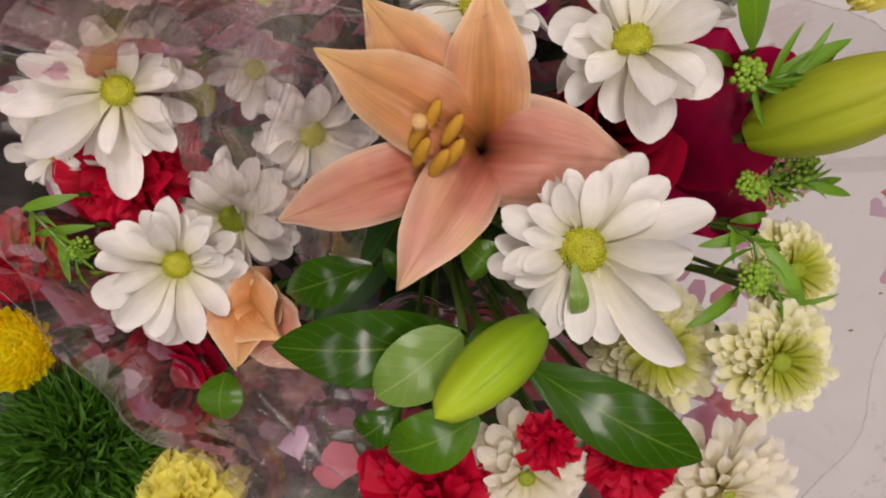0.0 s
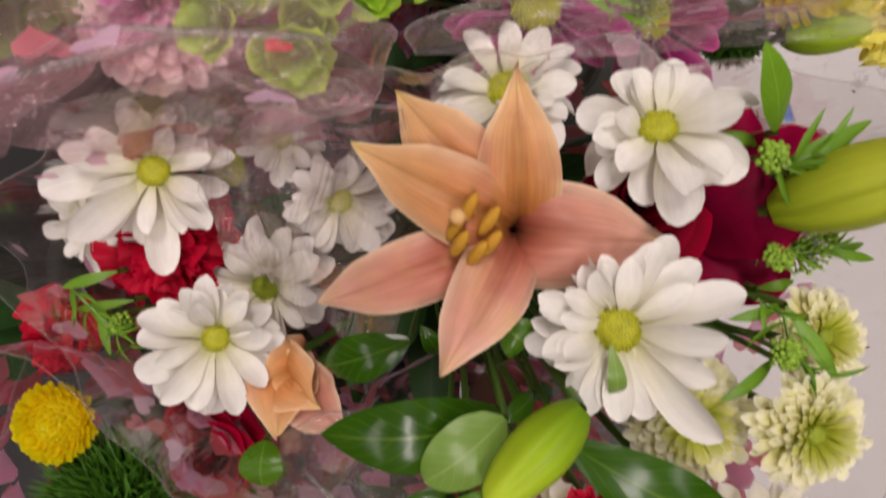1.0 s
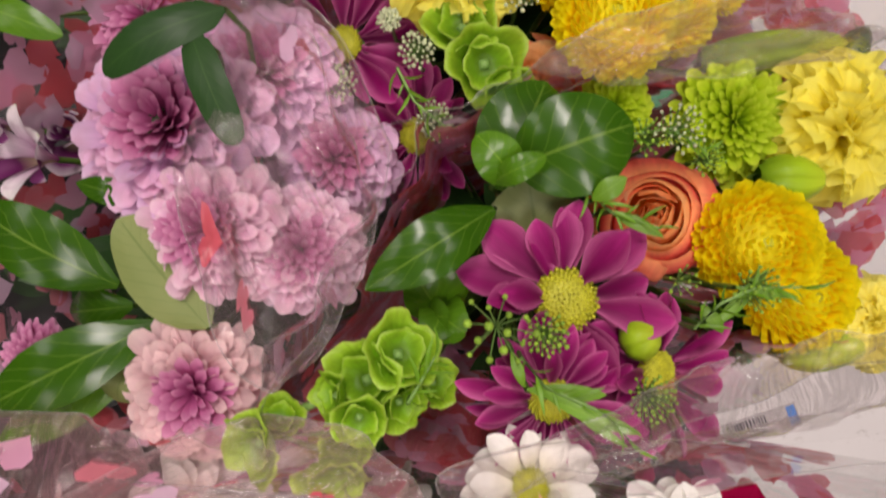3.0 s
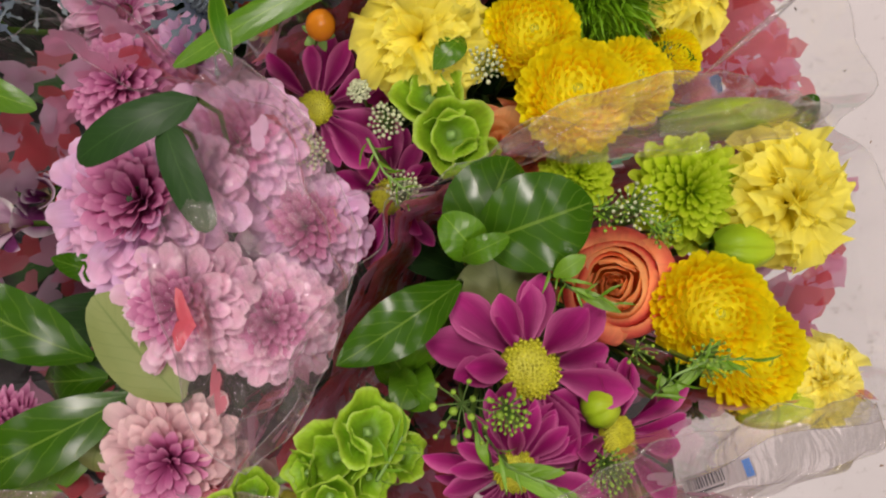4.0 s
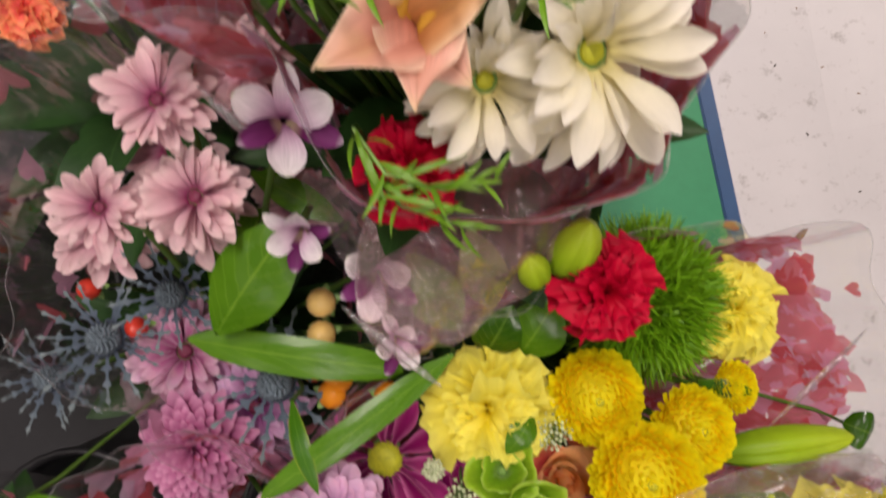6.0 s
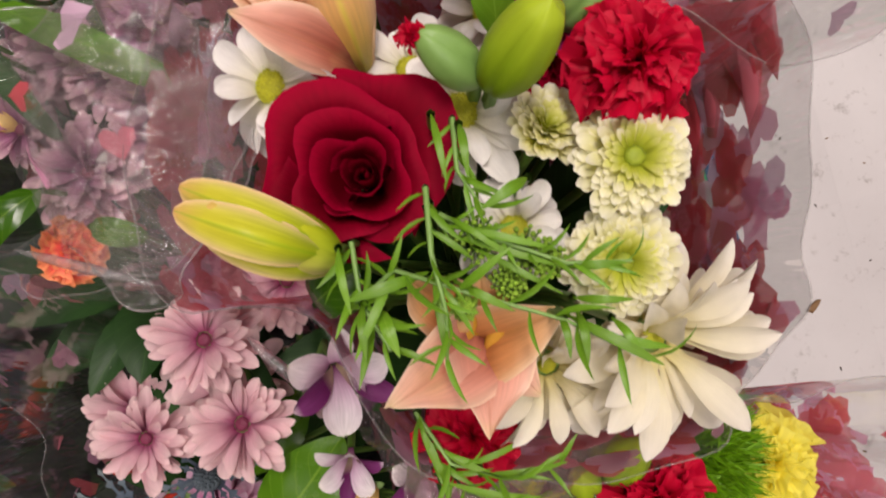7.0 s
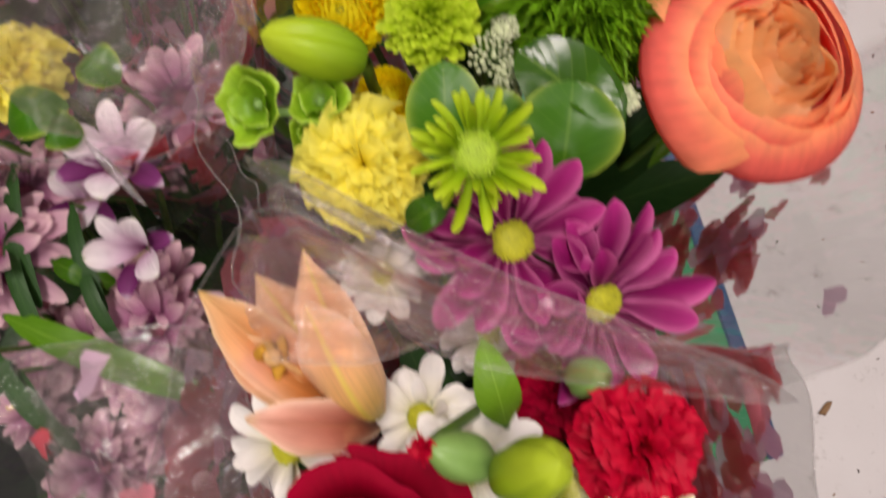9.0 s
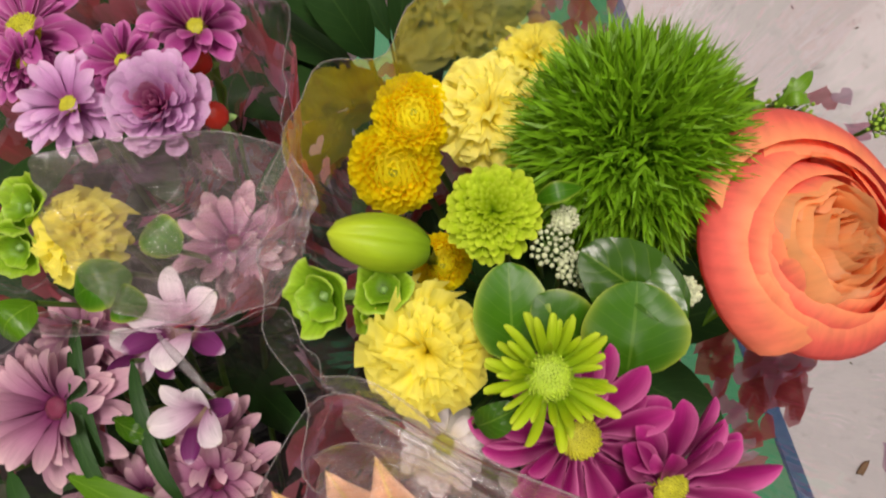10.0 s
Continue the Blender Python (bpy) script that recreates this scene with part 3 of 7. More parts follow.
def carnation(name, pos, R, mat, label, bunch, lean=(0, 0), spin=0, n=42, seed=4, open_=1.0):
    """Frilled petals with toothed wavy rims out of a green cup."""
    r = random.Random(seed)
    ob = thing(name, pos, lean, spin, label, "flower", bunch + " bouquet flowers")
    key = ("carnation", mat.name, round(R, 4))
    if key not in CACHE:
        out = []
        for s in range(6):
            rr = random.Random(s + 40)
            nu, nv = 9, 23
            P = np.zeros((nu, nv, 3))
            ph = [rr.uniform(0, TAU) for _ in range(4)]
            L, spread = R * rr.uniform(.92, 1.05), rr.uniform(.85, 1.25)
            for i in range(nu):
                u = i / (nu - 1)
                w = L * (0.06 + spread * u ** 1.6)
                for j in range(nv):
                    v = 2 * j / (nv - 1) - 1
                    x = L * u * (1 - .16 * v * v * u) + (L * .026 * math.sin(j * 2.1 + ph[3]) * (1 if j % 2 else -1) if i == nu - 1 else 0)
                    z = L * u ** 3.4 * (.17 * math.sin(3.4 * v + ph[0]) + .13 * math.sin(7.5 * v + ph[1]) + .065 * u * math.sin(15 * v + ph[2]) + .03 * u ** 3 * math.sin(29 * v + ph[3]))
                    z += L * .10 * math.sin(u * 2.2) - L * .22 * u ** 4
                    P[i, j] = (x, w * v * .62, z)
            v_, f_, u_ = sheet(P)
            out.append(make_mesh("petal", v_, f_, mat, u_))
        CACHE[key] = out
    for i in range(n):
        t = ((i + .5) / n) ** .6
        el = 86 - (86 - 2) * t ** 1.1 * open_ + r.uniform(-16, 14)
        s = .60 + .42 * t
        part("petal", CACHE[key][r.randrange(6)], ob, turn(math.degrees(i * GOLD) + r.uniform(-15, 15), el, R * .05 * t, -R * .12, r.uniform(-38, 38)) @ Matrix.Scale(s * r.uniform(.85, 1.05), 4))
    cal = revolve([(R * .10, -R * .95), (R * .24, -R * .7), (R * .26, -R * .3), (R * .22, -R * .1)], 10)
    part("calyx", make_mesh("calyx", *cal[:2], CALYX_M, cal[2]), ob, None, "smooth green cup")
    stem(ob, bunch, R * .9)
    return ob


def rose(name, pos, R, mats, label, bunch, lean=(0, 0), spin=0, n=20, H=1.1, seed=5, openness=1.0, core=0.10, cupin=0.0, shift=(0, 0), ruffle=0.0):
    """Spiral of cupped petals; tight and upright in the heart, broad and falling open outside, or bulging and closed in when cupin is set."""
    r = random.Random(seed)
    ob = thing(name, pos, lean, spin, label, "rose", bunch + " bouquet flowers")
    Ht = R * H
    for i in range(n):
        t = i / (n - 1)
        inner = R * (core + (.62 - core) * t ** 1.6) * r.uniform(.93, 1.07)
        reach = R * (.04 + .40 * t ** 2.2) * openness
        loose = .5 if cupin == 0 else .16
        hw = radians(118 - (50 if cupin == 0 else 22) * t + r.uniform(-14, 14))
        phi = i * radians(129) + r.uniform(-loose, loose)
        cx, cy = R * shift[0] * t ** 1.5, R * shift[1] * t ** 1.5
        top = Ht * (1.0 - (.46 if cupin == 0 else .30) * t ** 1.5) + r.uniform(-.18, .18) * loose * R
        nu, nv = 11, 17
        P = np.zeros((nu, nv, 3))
        w1, w2, w3 = r.uniform(0, TAU), r.uniform(0, TAU), r.uniform(-.3, .3)
        for a in range(nu):
            s = a / (nu - 1)
            for b in range(nv):
                v = 2 * b / (nv - 1) - 1
                ang = phi + v * hw * (.35 + .65 * s ** .7)
                bow = math.sin(min(s * 1.5, 1) * math.pi / 2) ** .7
                if cupin:
                    rho = inner * (1 + .62 * t) * bow * (1 + .12 * v) * (1 - cupin * t ** .5 * max(0, s - .45) ** 1.6 * 2.2)
                    edge_drop = .10
                else:
                    rho = inner * bow * (1 + .12 * v) + reach * s ** 2.6 * (1 - .12 * v * v)
                    rho += R * .24 * t * s ** 4 * max(0, 1 - abs(v - w3) * 1.5)
                    edge_drop = .15
                if t < .5:
                    rho *= 1 - (.55 if cupin == 0 else .22) * (1 - 2 * t) * s ** 2
                rho += R * (.03 if cupin == 0 else .045) * math.sin(4.5 * v + w1) * s ** 4 * (.3 + .7 * t)
                if ruffle:
                    share = min(1, 3 * t) * (max(0, 1 - max(0, t - .62) * 5) if cupin else 1)
                    rho *= 1 + ruffle * share * s ** 1.4 * (math.sin(4 * ang + 2 * t + seed) + .7 * math.sin(7 * ang - 2 * t))
                rim = s * (1 - edge_drop * v * v * s)
                z = -Ht * .55 + top * rim ** 1.1 - R * (.16 * t + .02) * openness * s ** 7 * (1 if cupin == 0 else .5) + R * (.02 + .12 * ruffle) * math.sin(6 * v + w2) * s ** 4
                P[a, b] = (cx + rho * math.cos(ang), cy + rho * math.sin(ang), z)
        v_, f_, u_ = sheet(P)
        part("petal", make_mesh("petal", v_, f_, mats[1] if t > .74 and len(mats) > 1 else mats[0], u_), ob)
    for i in range(5):
        g = petal_grid(R * .7, R * .22, -40, 20, cup=.3, peak=.35, q=1.0)
        part("sepal", make_mesh("sepal", *g[:2], LEAF_M, g[2]), ob, turn(72 * i, -30, R * .1, -Ht * .55))
    stem(ob, bunch, Ht * .5, .003)
    return ob


def blade_grid(base, tip, width, arch=0.0, cup=0.25, peak=0.5, q=0.7, side=(0, 0), nu=12, nv=7, root=0.12, ruffle=0.0, seed=0, roll=0.0, curl=0.0, rib=0.05, mucro=0.0, fold=0.0, flip=0.0):
    """A leaf or tepal in space from base to tip: bowed up by arch, edges raised by cup, rolled about its length."""
    r = random.Random(seed)
    ph = r.uniform(0, TAU)
    b, t = Vector(base), Vector(tip)
    d = t - b
    L = d.length
    d.normalize()
    up = Vector((side[0], side[1], 1.0))
    x = d.cross(up)
    if x.length < 1e-4:
        x = Vector((1, 0, 0))
    x.normalize()
    n = x.cross(d)
    n.normalize()
    p = math.log(0.5) / math.log(peak)
    P = np.zeros((nu, nv, 3))
    for i in range(nu):
        u = 1 - (1 - i / (nu - 1)) ** 1.35
        w = width / 2 * max(root * (1 - u) ** 1.5, math.sin(math.pi * min(u, .9985) ** p) ** q if u > 0 else 0)
        k = min(max((u - .80) / .20, 0), 1)
        w *= 1 - mucro * k * k * (3 - 2 * k)
        a = radians(roll) * (u - .5)
        xx, nn = x * math.cos(a) + n * math.sin(a), n * math.cos(a) - x * math.sin(a)
        c = b + d * (L * u) + n * (arch * math.sin(math.pi * u) - curl * u ** 4)
        for j in range(nv):
            v = 2 * j / (nv - 1) - 1
            lift = cup * (1 - flip * u) * w * abs(v) ** 1.5 - rib * w * math.exp(-(v / .16) ** 2) * math.sin(math.pi * u) + ruffle * width * (math.sin(u * 9 + ph + v) + .5 * math.sin(u * 19 + 2 * ph - 3 * v)) * abs(v) ** 1.6
            lift -= fold * w * max(0, abs(v) - .55) ** 2 * 4 * math.sin(math.pi * min(1, u * 1.1))
            P[i, j] = c + xx * (w * v) + nn * lift
    return sheet(P)


def blade(name, ob, base, tip, width, mat, label="", **kw):
    v, f, u = blade_grid(to_local(ob, base), to_local(ob, tip), width, **kw)
    return part(name, make_mesh(name, v, f, mat, u), ob, None, label)


def leaf(base, tip, width, mat, label, bunch, arch=0.008, cup=-0.16, peak=0.5, q=0.75, name="leaf", **kw):
    """One loose leaf of the greenery: blade and stalk."""
    ob = thing(name, base, label=label, category="leaf", group=bunch + " bouquet leaves")
    kw.setdefault("rib", .10)
    kw.setdefault("ruffle", .022)
    kw.setdefault("seed", int(abs(tip[0] * 977 + tip[1] * 613)) % 97)
    blade("blade", ob, base, tip, width, mat, arch=arch, cup=cup, peak=peak, q=q, **kw)
    stem(ob, bunch, 0.0, .0014)
    return ob


def stamens(ob, root, tips, bend=(0, 0, 0.01), pistil=None):
    for tp in tips:
        r0, t0 = to_local(ob, root), to_local(ob, tp)
        v, f, u = tube_pieces([r0, (r0 + t0) / 2 + Vector(bend) * .3, t0], [.0007] * 3, 5)
        fil = part("filament", make_mesh("filament", v, f, STIGMA_M, u), ob)
        d = (t0 - r0).normalized()
        v, f, u = ball(.0026, 1, 2.9, 9, 8)
        q_ = d.orthogonal().normalized().lerp(d, .35).to_track_quat("Z", "Y").to_matrix().to_4x4()
        part("anther", make_mesh("anther", v, f, ANTHER_M, u), fil, Matrix.Translation(t0) @ q_)
    if pistil:
        r0, t0 = to_local(ob, root), to_local(ob, pistil)
        v, f, u = join_pieces([tube_pieces([r0, (r0 + t0) / 2, t0], [.0011, .001, .0012], 6), moved(ball(.0032, 1, .7, 9, 6), Matrix.Translation(t0))])
        part("pistil", make_mesh("pistil", v, f, STIGMA_M, u), ob, None, "pale three-lobed stigma on its stalk")


def lily(name, root, tepals, label, bunch, anthers=(), pistil=None, lean=(0, 0)):
    """tepals: (tip, width, arch, material, options)."""
    ob = thing(name, root, lean, 0, label, "lily", bunch + " bouquet flowers")
    for k, (tip, w, arch, mat, kw) in enumerate(tepals):
        o = dict(cup=.55, peak=.60, q=.62, root=.22, nu=22, nv=15, rib=.30, seed=k, ruffle=.075, mucro=.45, fold=.3, flip=.7)
        o.update(kw)
        blade("tepal", ob, root, tip, w * (1.05 if len(anthers) > 4 else .96), mat, arch=arch * 1.4, **o)
    if anthers:
        stamens(ob, root, anthers, pistil=pistil)
    stem(ob, bunch, .0, .0028)
    return ob


def bud(name, base, tip, width, mat, label, bunch, lobes=3, open_=0.0, blunt=0.55):
    """Closed lily bud: three ridged segments that meet in a blunt nose."""
    ob = thing(name, base, label=label, category="bud", group=bunch + " bouquet flowers")
    b, t = Vector((0, 0, 0)), to_local(ob, tip)
    L = t.length
    prof = []
    for k in range(15):
        u = k / 14
        prof.append((width / 2 * max(.10 * (1 - u), math.sin(math.pi * min(u * .93 + .05, 1) ** .85) ** blunt) if u < 1 else 1e-5, L * u))
    P = []
    sides = 36
    for k, (r_, z) in enumerate(prof):
        ring = []
        for j in range(sides):
            a = TAU * j / sides
            g = 1 - .20 * math.exp(-((math.sin(a * lobes / 2 + .4 + k * .02)) / .22) ** 2) + .02 * math.cos(6 * a)
            ring.append((r_ * g * math.cos(a), r_ * g * math.sin(a), z))
        P.append(ring)
    v, f, u = sheet(np.array(P), closed=True)
    q_ = t.to_track_quat("Z", "Y").to_matrix().to_4x4()
    part("bud_body", make_mesh("bud_body", v, f, mat, u), ob, q_)
    stem(ob, bunch, 0.0, .0026)
    return ob, q_, L


def trick_ball(name, pos, R, mat, label, bunch, n=4200, seed=6, stretch=(1, 1, .85), hair=0.0011):
    r = random.Random(seed)
    ob = thing(name, pos, (0, 0), 0, label, "flower", bunch + " bouquet flowers")
    core = ball(R * .62, 1, .85, 14, 9)
    # Core takes the darker copy as painted shade between the bristles.
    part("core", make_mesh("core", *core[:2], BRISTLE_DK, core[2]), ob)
    V, F = [], []
    for i in range(n):
        d = Vector((r.gauss(0, 1), r.gauss(0, 1), r.gauss(0.45, 1))).normalized()
        k = Vector((r.gauss(0, 1), r.gauss(0, 1), r.gauss(0, 1))) * .22
        L = R * r.uniform(.36, .62)
        p0 = d * R * r.uniform(.52, .62)
        p1 = p0 + (d + k * .5).normalized() * L * .6
        p2 = p1 + (d + k * 1.6).normalized() * L * .5
        x = d.cross(Vector((r.random() - .5, r.random() - .5, r.random() - .5))).normalized() * hair
        b = len(V)
        for p, w in ((p0, .7), (p1, 1.0)):
            V.append(p - x * w)
            V.append(p + x * w)
        V.append(p2)
        F += [(b, b + 1, b + 3, b + 2), (b + 2, b + 3, b + 4)]
    V = np.array([tuple(v) for v in V]) * np.array(stretch)
    tagged(part("bristle_coat", make_mesh("bristle_coat", V, F, mat, smooth=False), ob, None, "fine grass-like green bristles"), kind="stuff")
    stem(ob, bunch, R * .5)
    return ob


def bell(ob, pos, R, face, seed=0, mat=None):
    """One papery ruffled calyx cup of bells-of-Ireland with a pale nub inside."""
    r = random.Random(seed)
    nu, nv = 9, 32
    P = np.zeros((nu, nv, 3))
    p1, p2 = r.uniform(0, TAU), r.uniform(0, TAU)
    for i in range(nu):
        u = i / (nu - 1)
        for j in range(nv):
            a = TAU * j / nv
            rad = R * (.14 + .86 * u ** .7) * (1 + .06 * u * math.cos(5 * a + p1) + .07 * u * math.sin(3 * a + p2) + .03 * u * math.sin(11 * a))
            z = R * (.95 * u ** 2.0 - .42 * u ** 6 + .16 * u ** 3 * math.sin(4 * a + p2) + .09 * u ** 4 * math.sin(9 * a + p1))
            P[i, j] = (rad * math.cos(a), rad * math.sin(a), z)
    v, f, u = sheet(P, closed=True)
    inner = moved((v, f, u), Matrix.Translation((0, 0, R * .16)) @ Matrix.Rotation(p1, 4, "Z") @ Matrix.Scale(.62, 4))
    q_ = Vector(face).to_track_quat("Z", "Y").to_matrix().to_4x4()
    cup_ob = part("bell", make_mesh("bell", v, f, mat or BELL_M, u), ob, Matrix.Translation(to_local(ob, pos)) @ q_)
    part("inner_bell", make_mesh("inner_bell", *inner[:2], mat or BELL_M, inner[2]), cup_ob)
    nub = revolve([(1e-4, -.02 * R), (R * .13, 0), (R * .15, R * .16), (R * .08, R * .28), (1e-4, R * .31)], 8, 4, .12)
    part("nub", make_mesh("nub", *nub[:2], CALYX_M, nub[2]), cup_ob, None, "pale green nub inside the cup")


def bells(points, label, bunch, name="bells_of_ireland"):
    """points: (place, radius, facing) of the cups along one stalk."""
    ob = thing(name, points[0][0], label=label, category="flower", group=bunch + " bouquet flowers")
    for k, (p, R, face) in enumerate(points):
        bell(ob, p, R, face, seed=k * 7 + len(label))
    if len(points) > 1:
        pts = [to_local(ob, Vector(p) - Vector((0, 0, .01))) for p, _, _ in points]
        v, f, u = tube_pieces(pts, [.0022] * len(pts), 6)
        part("stalk", make_mesh("stalk", v, f, CALYX_M, u), ob)
    stem(ob, bunch, .01, .0025)
    return ob


def umbel(pos, R, label, bunch, n=26, grain=0.0017, mat=None, lean=(0, 0), seed=0, name="umbel_sprig", low=.45):
    """A tiny umbrella of green beads on thread-like stalks."""
    r = random.Random(seed)
    ob = thing(name, pos, lean, 0, label, "greenery", bunch + " bouquet leaves")
    stalks, beads = [], []
    root = Vector((0, 0, -R * 1.1))
    for i in range(n):
        t = math.sqrt((i + .5) / n)
        a = i * GOLD
        p = Vector((R * t * math.cos(a), R * t * math.sin(a), R * low * (1 - t * t) + r.uniform(-.15, .15) * R))
        stalks.append(tube_pieces([root, root.lerp(p, .55) + Vector((0, 0, -R * .1)), p], [.0004, .00035, .0003], 4))
        beads.append(moved(ball(grain * r.uniform(.5, .95), 1, 1, 6, 5), Matrix.Translation(p)))
    v, f, u = join_pieces(stalks)
    tagged(part("stalk_fan", make_mesh("stalk_fan", v, f, CALYX_M, u), ob), kind="stuff")
    v, f, u = join_pieces(beads)
    tagged(part("bead_cluster", make_mesh("bead_cluster", v, f, mat or SPRIG_M, u), ob), kind="stuff")
    stem(ob, bunch, R * 1.1, .0011)
    return ob


def thistle(pos, R, bunch, lean=(0, 0), seed=0):
    r = random.Random(seed)
    ob = thing("sea_holly", pos, lean, r.uniform(0, 90), "blue-grey sea holly thistle with spiny bracts", "flower", bunch + " bouquet flowers")
    pieces = [ball(R * .2, 1, 1.35, 10, 8)]
    for i in range(110):
        c = 1 - (i + .5) / 110 * 1.7
        ph, a = math.acos(c), i * GOLD
        d = Vector((math.sin(ph) * math.cos(a), math.sin(ph) * math.sin(a), math.cos(ph)))
        pieces.append(moved(bead(R * .035, 2.4), Matrix.Translation((d.x * R * .2, d.y * R * .2, d.z * R * .27)) @ d.to_track_quat("Z", "Y").to_matrix().to_4x4()))
    v, f, u = join_pieces(pieces)
    part("cone", make_mesh("cone", v, f, THISTLE_C, u), ob)
    for i in range(15):
        L = R * r.uniform(.75, 1.15)
        P = np.zeros((17, 3, 3))
        for k in range(17):
            q = k / 16
            w = L * .035 * (1 - q) ** .5 * (3.4 if k % 4 == 2 else .8) + .0001
            back = L * .03 if k % 4 == 2 else 0
            for j in range(3):
                P[k, j] = (L * q + back * abs(j - 1), w * (j - 1), L * (.22 * q - .30 * q * q) + w * .4 * abs(j - 1))
        v, f, u = sheet(P)
        part("bract", make_mesh("bract", v, f, THISTLE_M, u), ob, turn(i * 24 + r.uniform(-8, 8), r.uniform(-5, 30), R * .12, -R * .18))
    stem(ob, bunch, R * .2, .0022)
    return ob


def berry(pos, r_, mat, label, bunch, lean=(0, 0)):
    ob = thing("berry", pos, lean, 0, label, "berry", bunch + " bouquet berries")
    v, f, u = ball(r_, 1, 1.25, 12, 9)
    part("fruit", make_mesh("fruit", v, f, mat, u), ob)
    for i in range(5):
        g = petal_grid(r_ * 1.1, r_ * .7, -20, 40, cup=.4, peak=.4, q=.8, nu=4, nv=3)
        part("sepal", make_mesh("sepal", *g[:2], CALYX_M, g[2]), ob, turn(72 * i, -20, r_ * .2, -r_ * 1.15))
    stem(ob, bunch, r_, .0013)


def alstro(pos, R, bunch, lean=(0, 0), spin=0, label="white alstroemeria bloom streaked with dark purple", seed=0):
    r = random.Random(seed)
    ob = thing("alstroemeria", pos, lean, spin, label, "flower", bunch + " bouquet flowers")
    for i in range(6):
        inner = i % 2
        mat = ALSTRO_DARK_P if inner and i != 1 else ALSTRO_P
        g = petal_grid(R * 1.2, R * (.36 if inner else .54), 82, 10 if inner else 28, cup=.6, peak=.68, q=.62, base=.22, nu=11, nv=7, ruffle=.05, seed=i + seed)
        part("tepal", make_mesh("tepal", *g[:2], mat, g[2]), ob, turn(60 * i + r.uniform(-8, 8), r.uniform(-6, 8), R * .04, inner * R * .03))
    stem(ob, bunch, .0, .002)
    return ob


def sprig(points, n, size, bunch, label="wispy fresh green sprig with thin leaves", seed=0, mat=None):
    """A thin twig through the points with narrow leaves on alternate sides."""
    r = random.Random(seed)
    ob = thing("green_sprig", points[0], label=label, category="greenery", group=bunch + " bouquet leaves")
    pts = [to_local(ob, p) for p in points]
    v, f, u = tube_pieces(pts, [.0009 - .0005 * i / len(pts) for i in range(len(pts))], 5)
    part("twig", make_mesh("twig", v, f, CALYX_M, u), ob)
    meshes = petal_mesh("leaflet", mat or FRESH_M, 4, L=size, W=size * .12, a0=25, a1=-30, cup=.4, peak=.42, q=.9, base=.2, nu=7, nv=3)
    for k in range(n):
        s = (k + .5) / n * (len(pts) - 1)
        j, t = min(int(s), len(pts) - 2), s - min(int(s), len(pts) - 2)
        p = pts[j].lerp(pts[j + 1], t)
        d = pts[j + 1] - pts[j]
        az = math.degrees(math.atan2(d.y, d.x)) + (38 if k % 2 else -38) + r.uniform(-25, 25)
        part("leaflet", meshes[k % 4], ob, Matrix.Translation(p) @ turn(az, r.uniform(0, 35), 0, 0, r.uniform(-60, 60)) @ Matrix.Scale(r.uniform(.6, 1.2), 4))
    stem(ob, bunch, 0.0, .0011)
    return ob


# ---- wraps ----
def smooth_loop(points, n):
    """A closed smooth curve through the points."""
    pts = [np.array(p, float) for p in points]
    k = len(pts)
    out = []
    for i in range(n):
        s = i / n * k
        j, t = int(s), s - int(s)
        p0, p1, p2, p3 = (pts[(j + d) % k] for d in (-1, 0, 1, 2))
        out.append(.5 * (2 * p1 + (p2 - p0) * t + (2 * p0 - 5 * p1 + 4 * p2 - p3) * t * t + (3 * p1 - p0 - 3 * p2 + p3) * t ** 3))
    return np.array(out)


def heart_outline(n=14):
    out = []
    for k in range(n):
        a = TAU * k / n
        out.append((16 * math.sin(a) ** 3 / 17, (13 * math.cos(a) - 5 * math.cos(2 * a) - 2 * math.cos(3 * a) - math.cos(4 * a) + 2.5) / 17))
    return out


HEART = heart_outline()


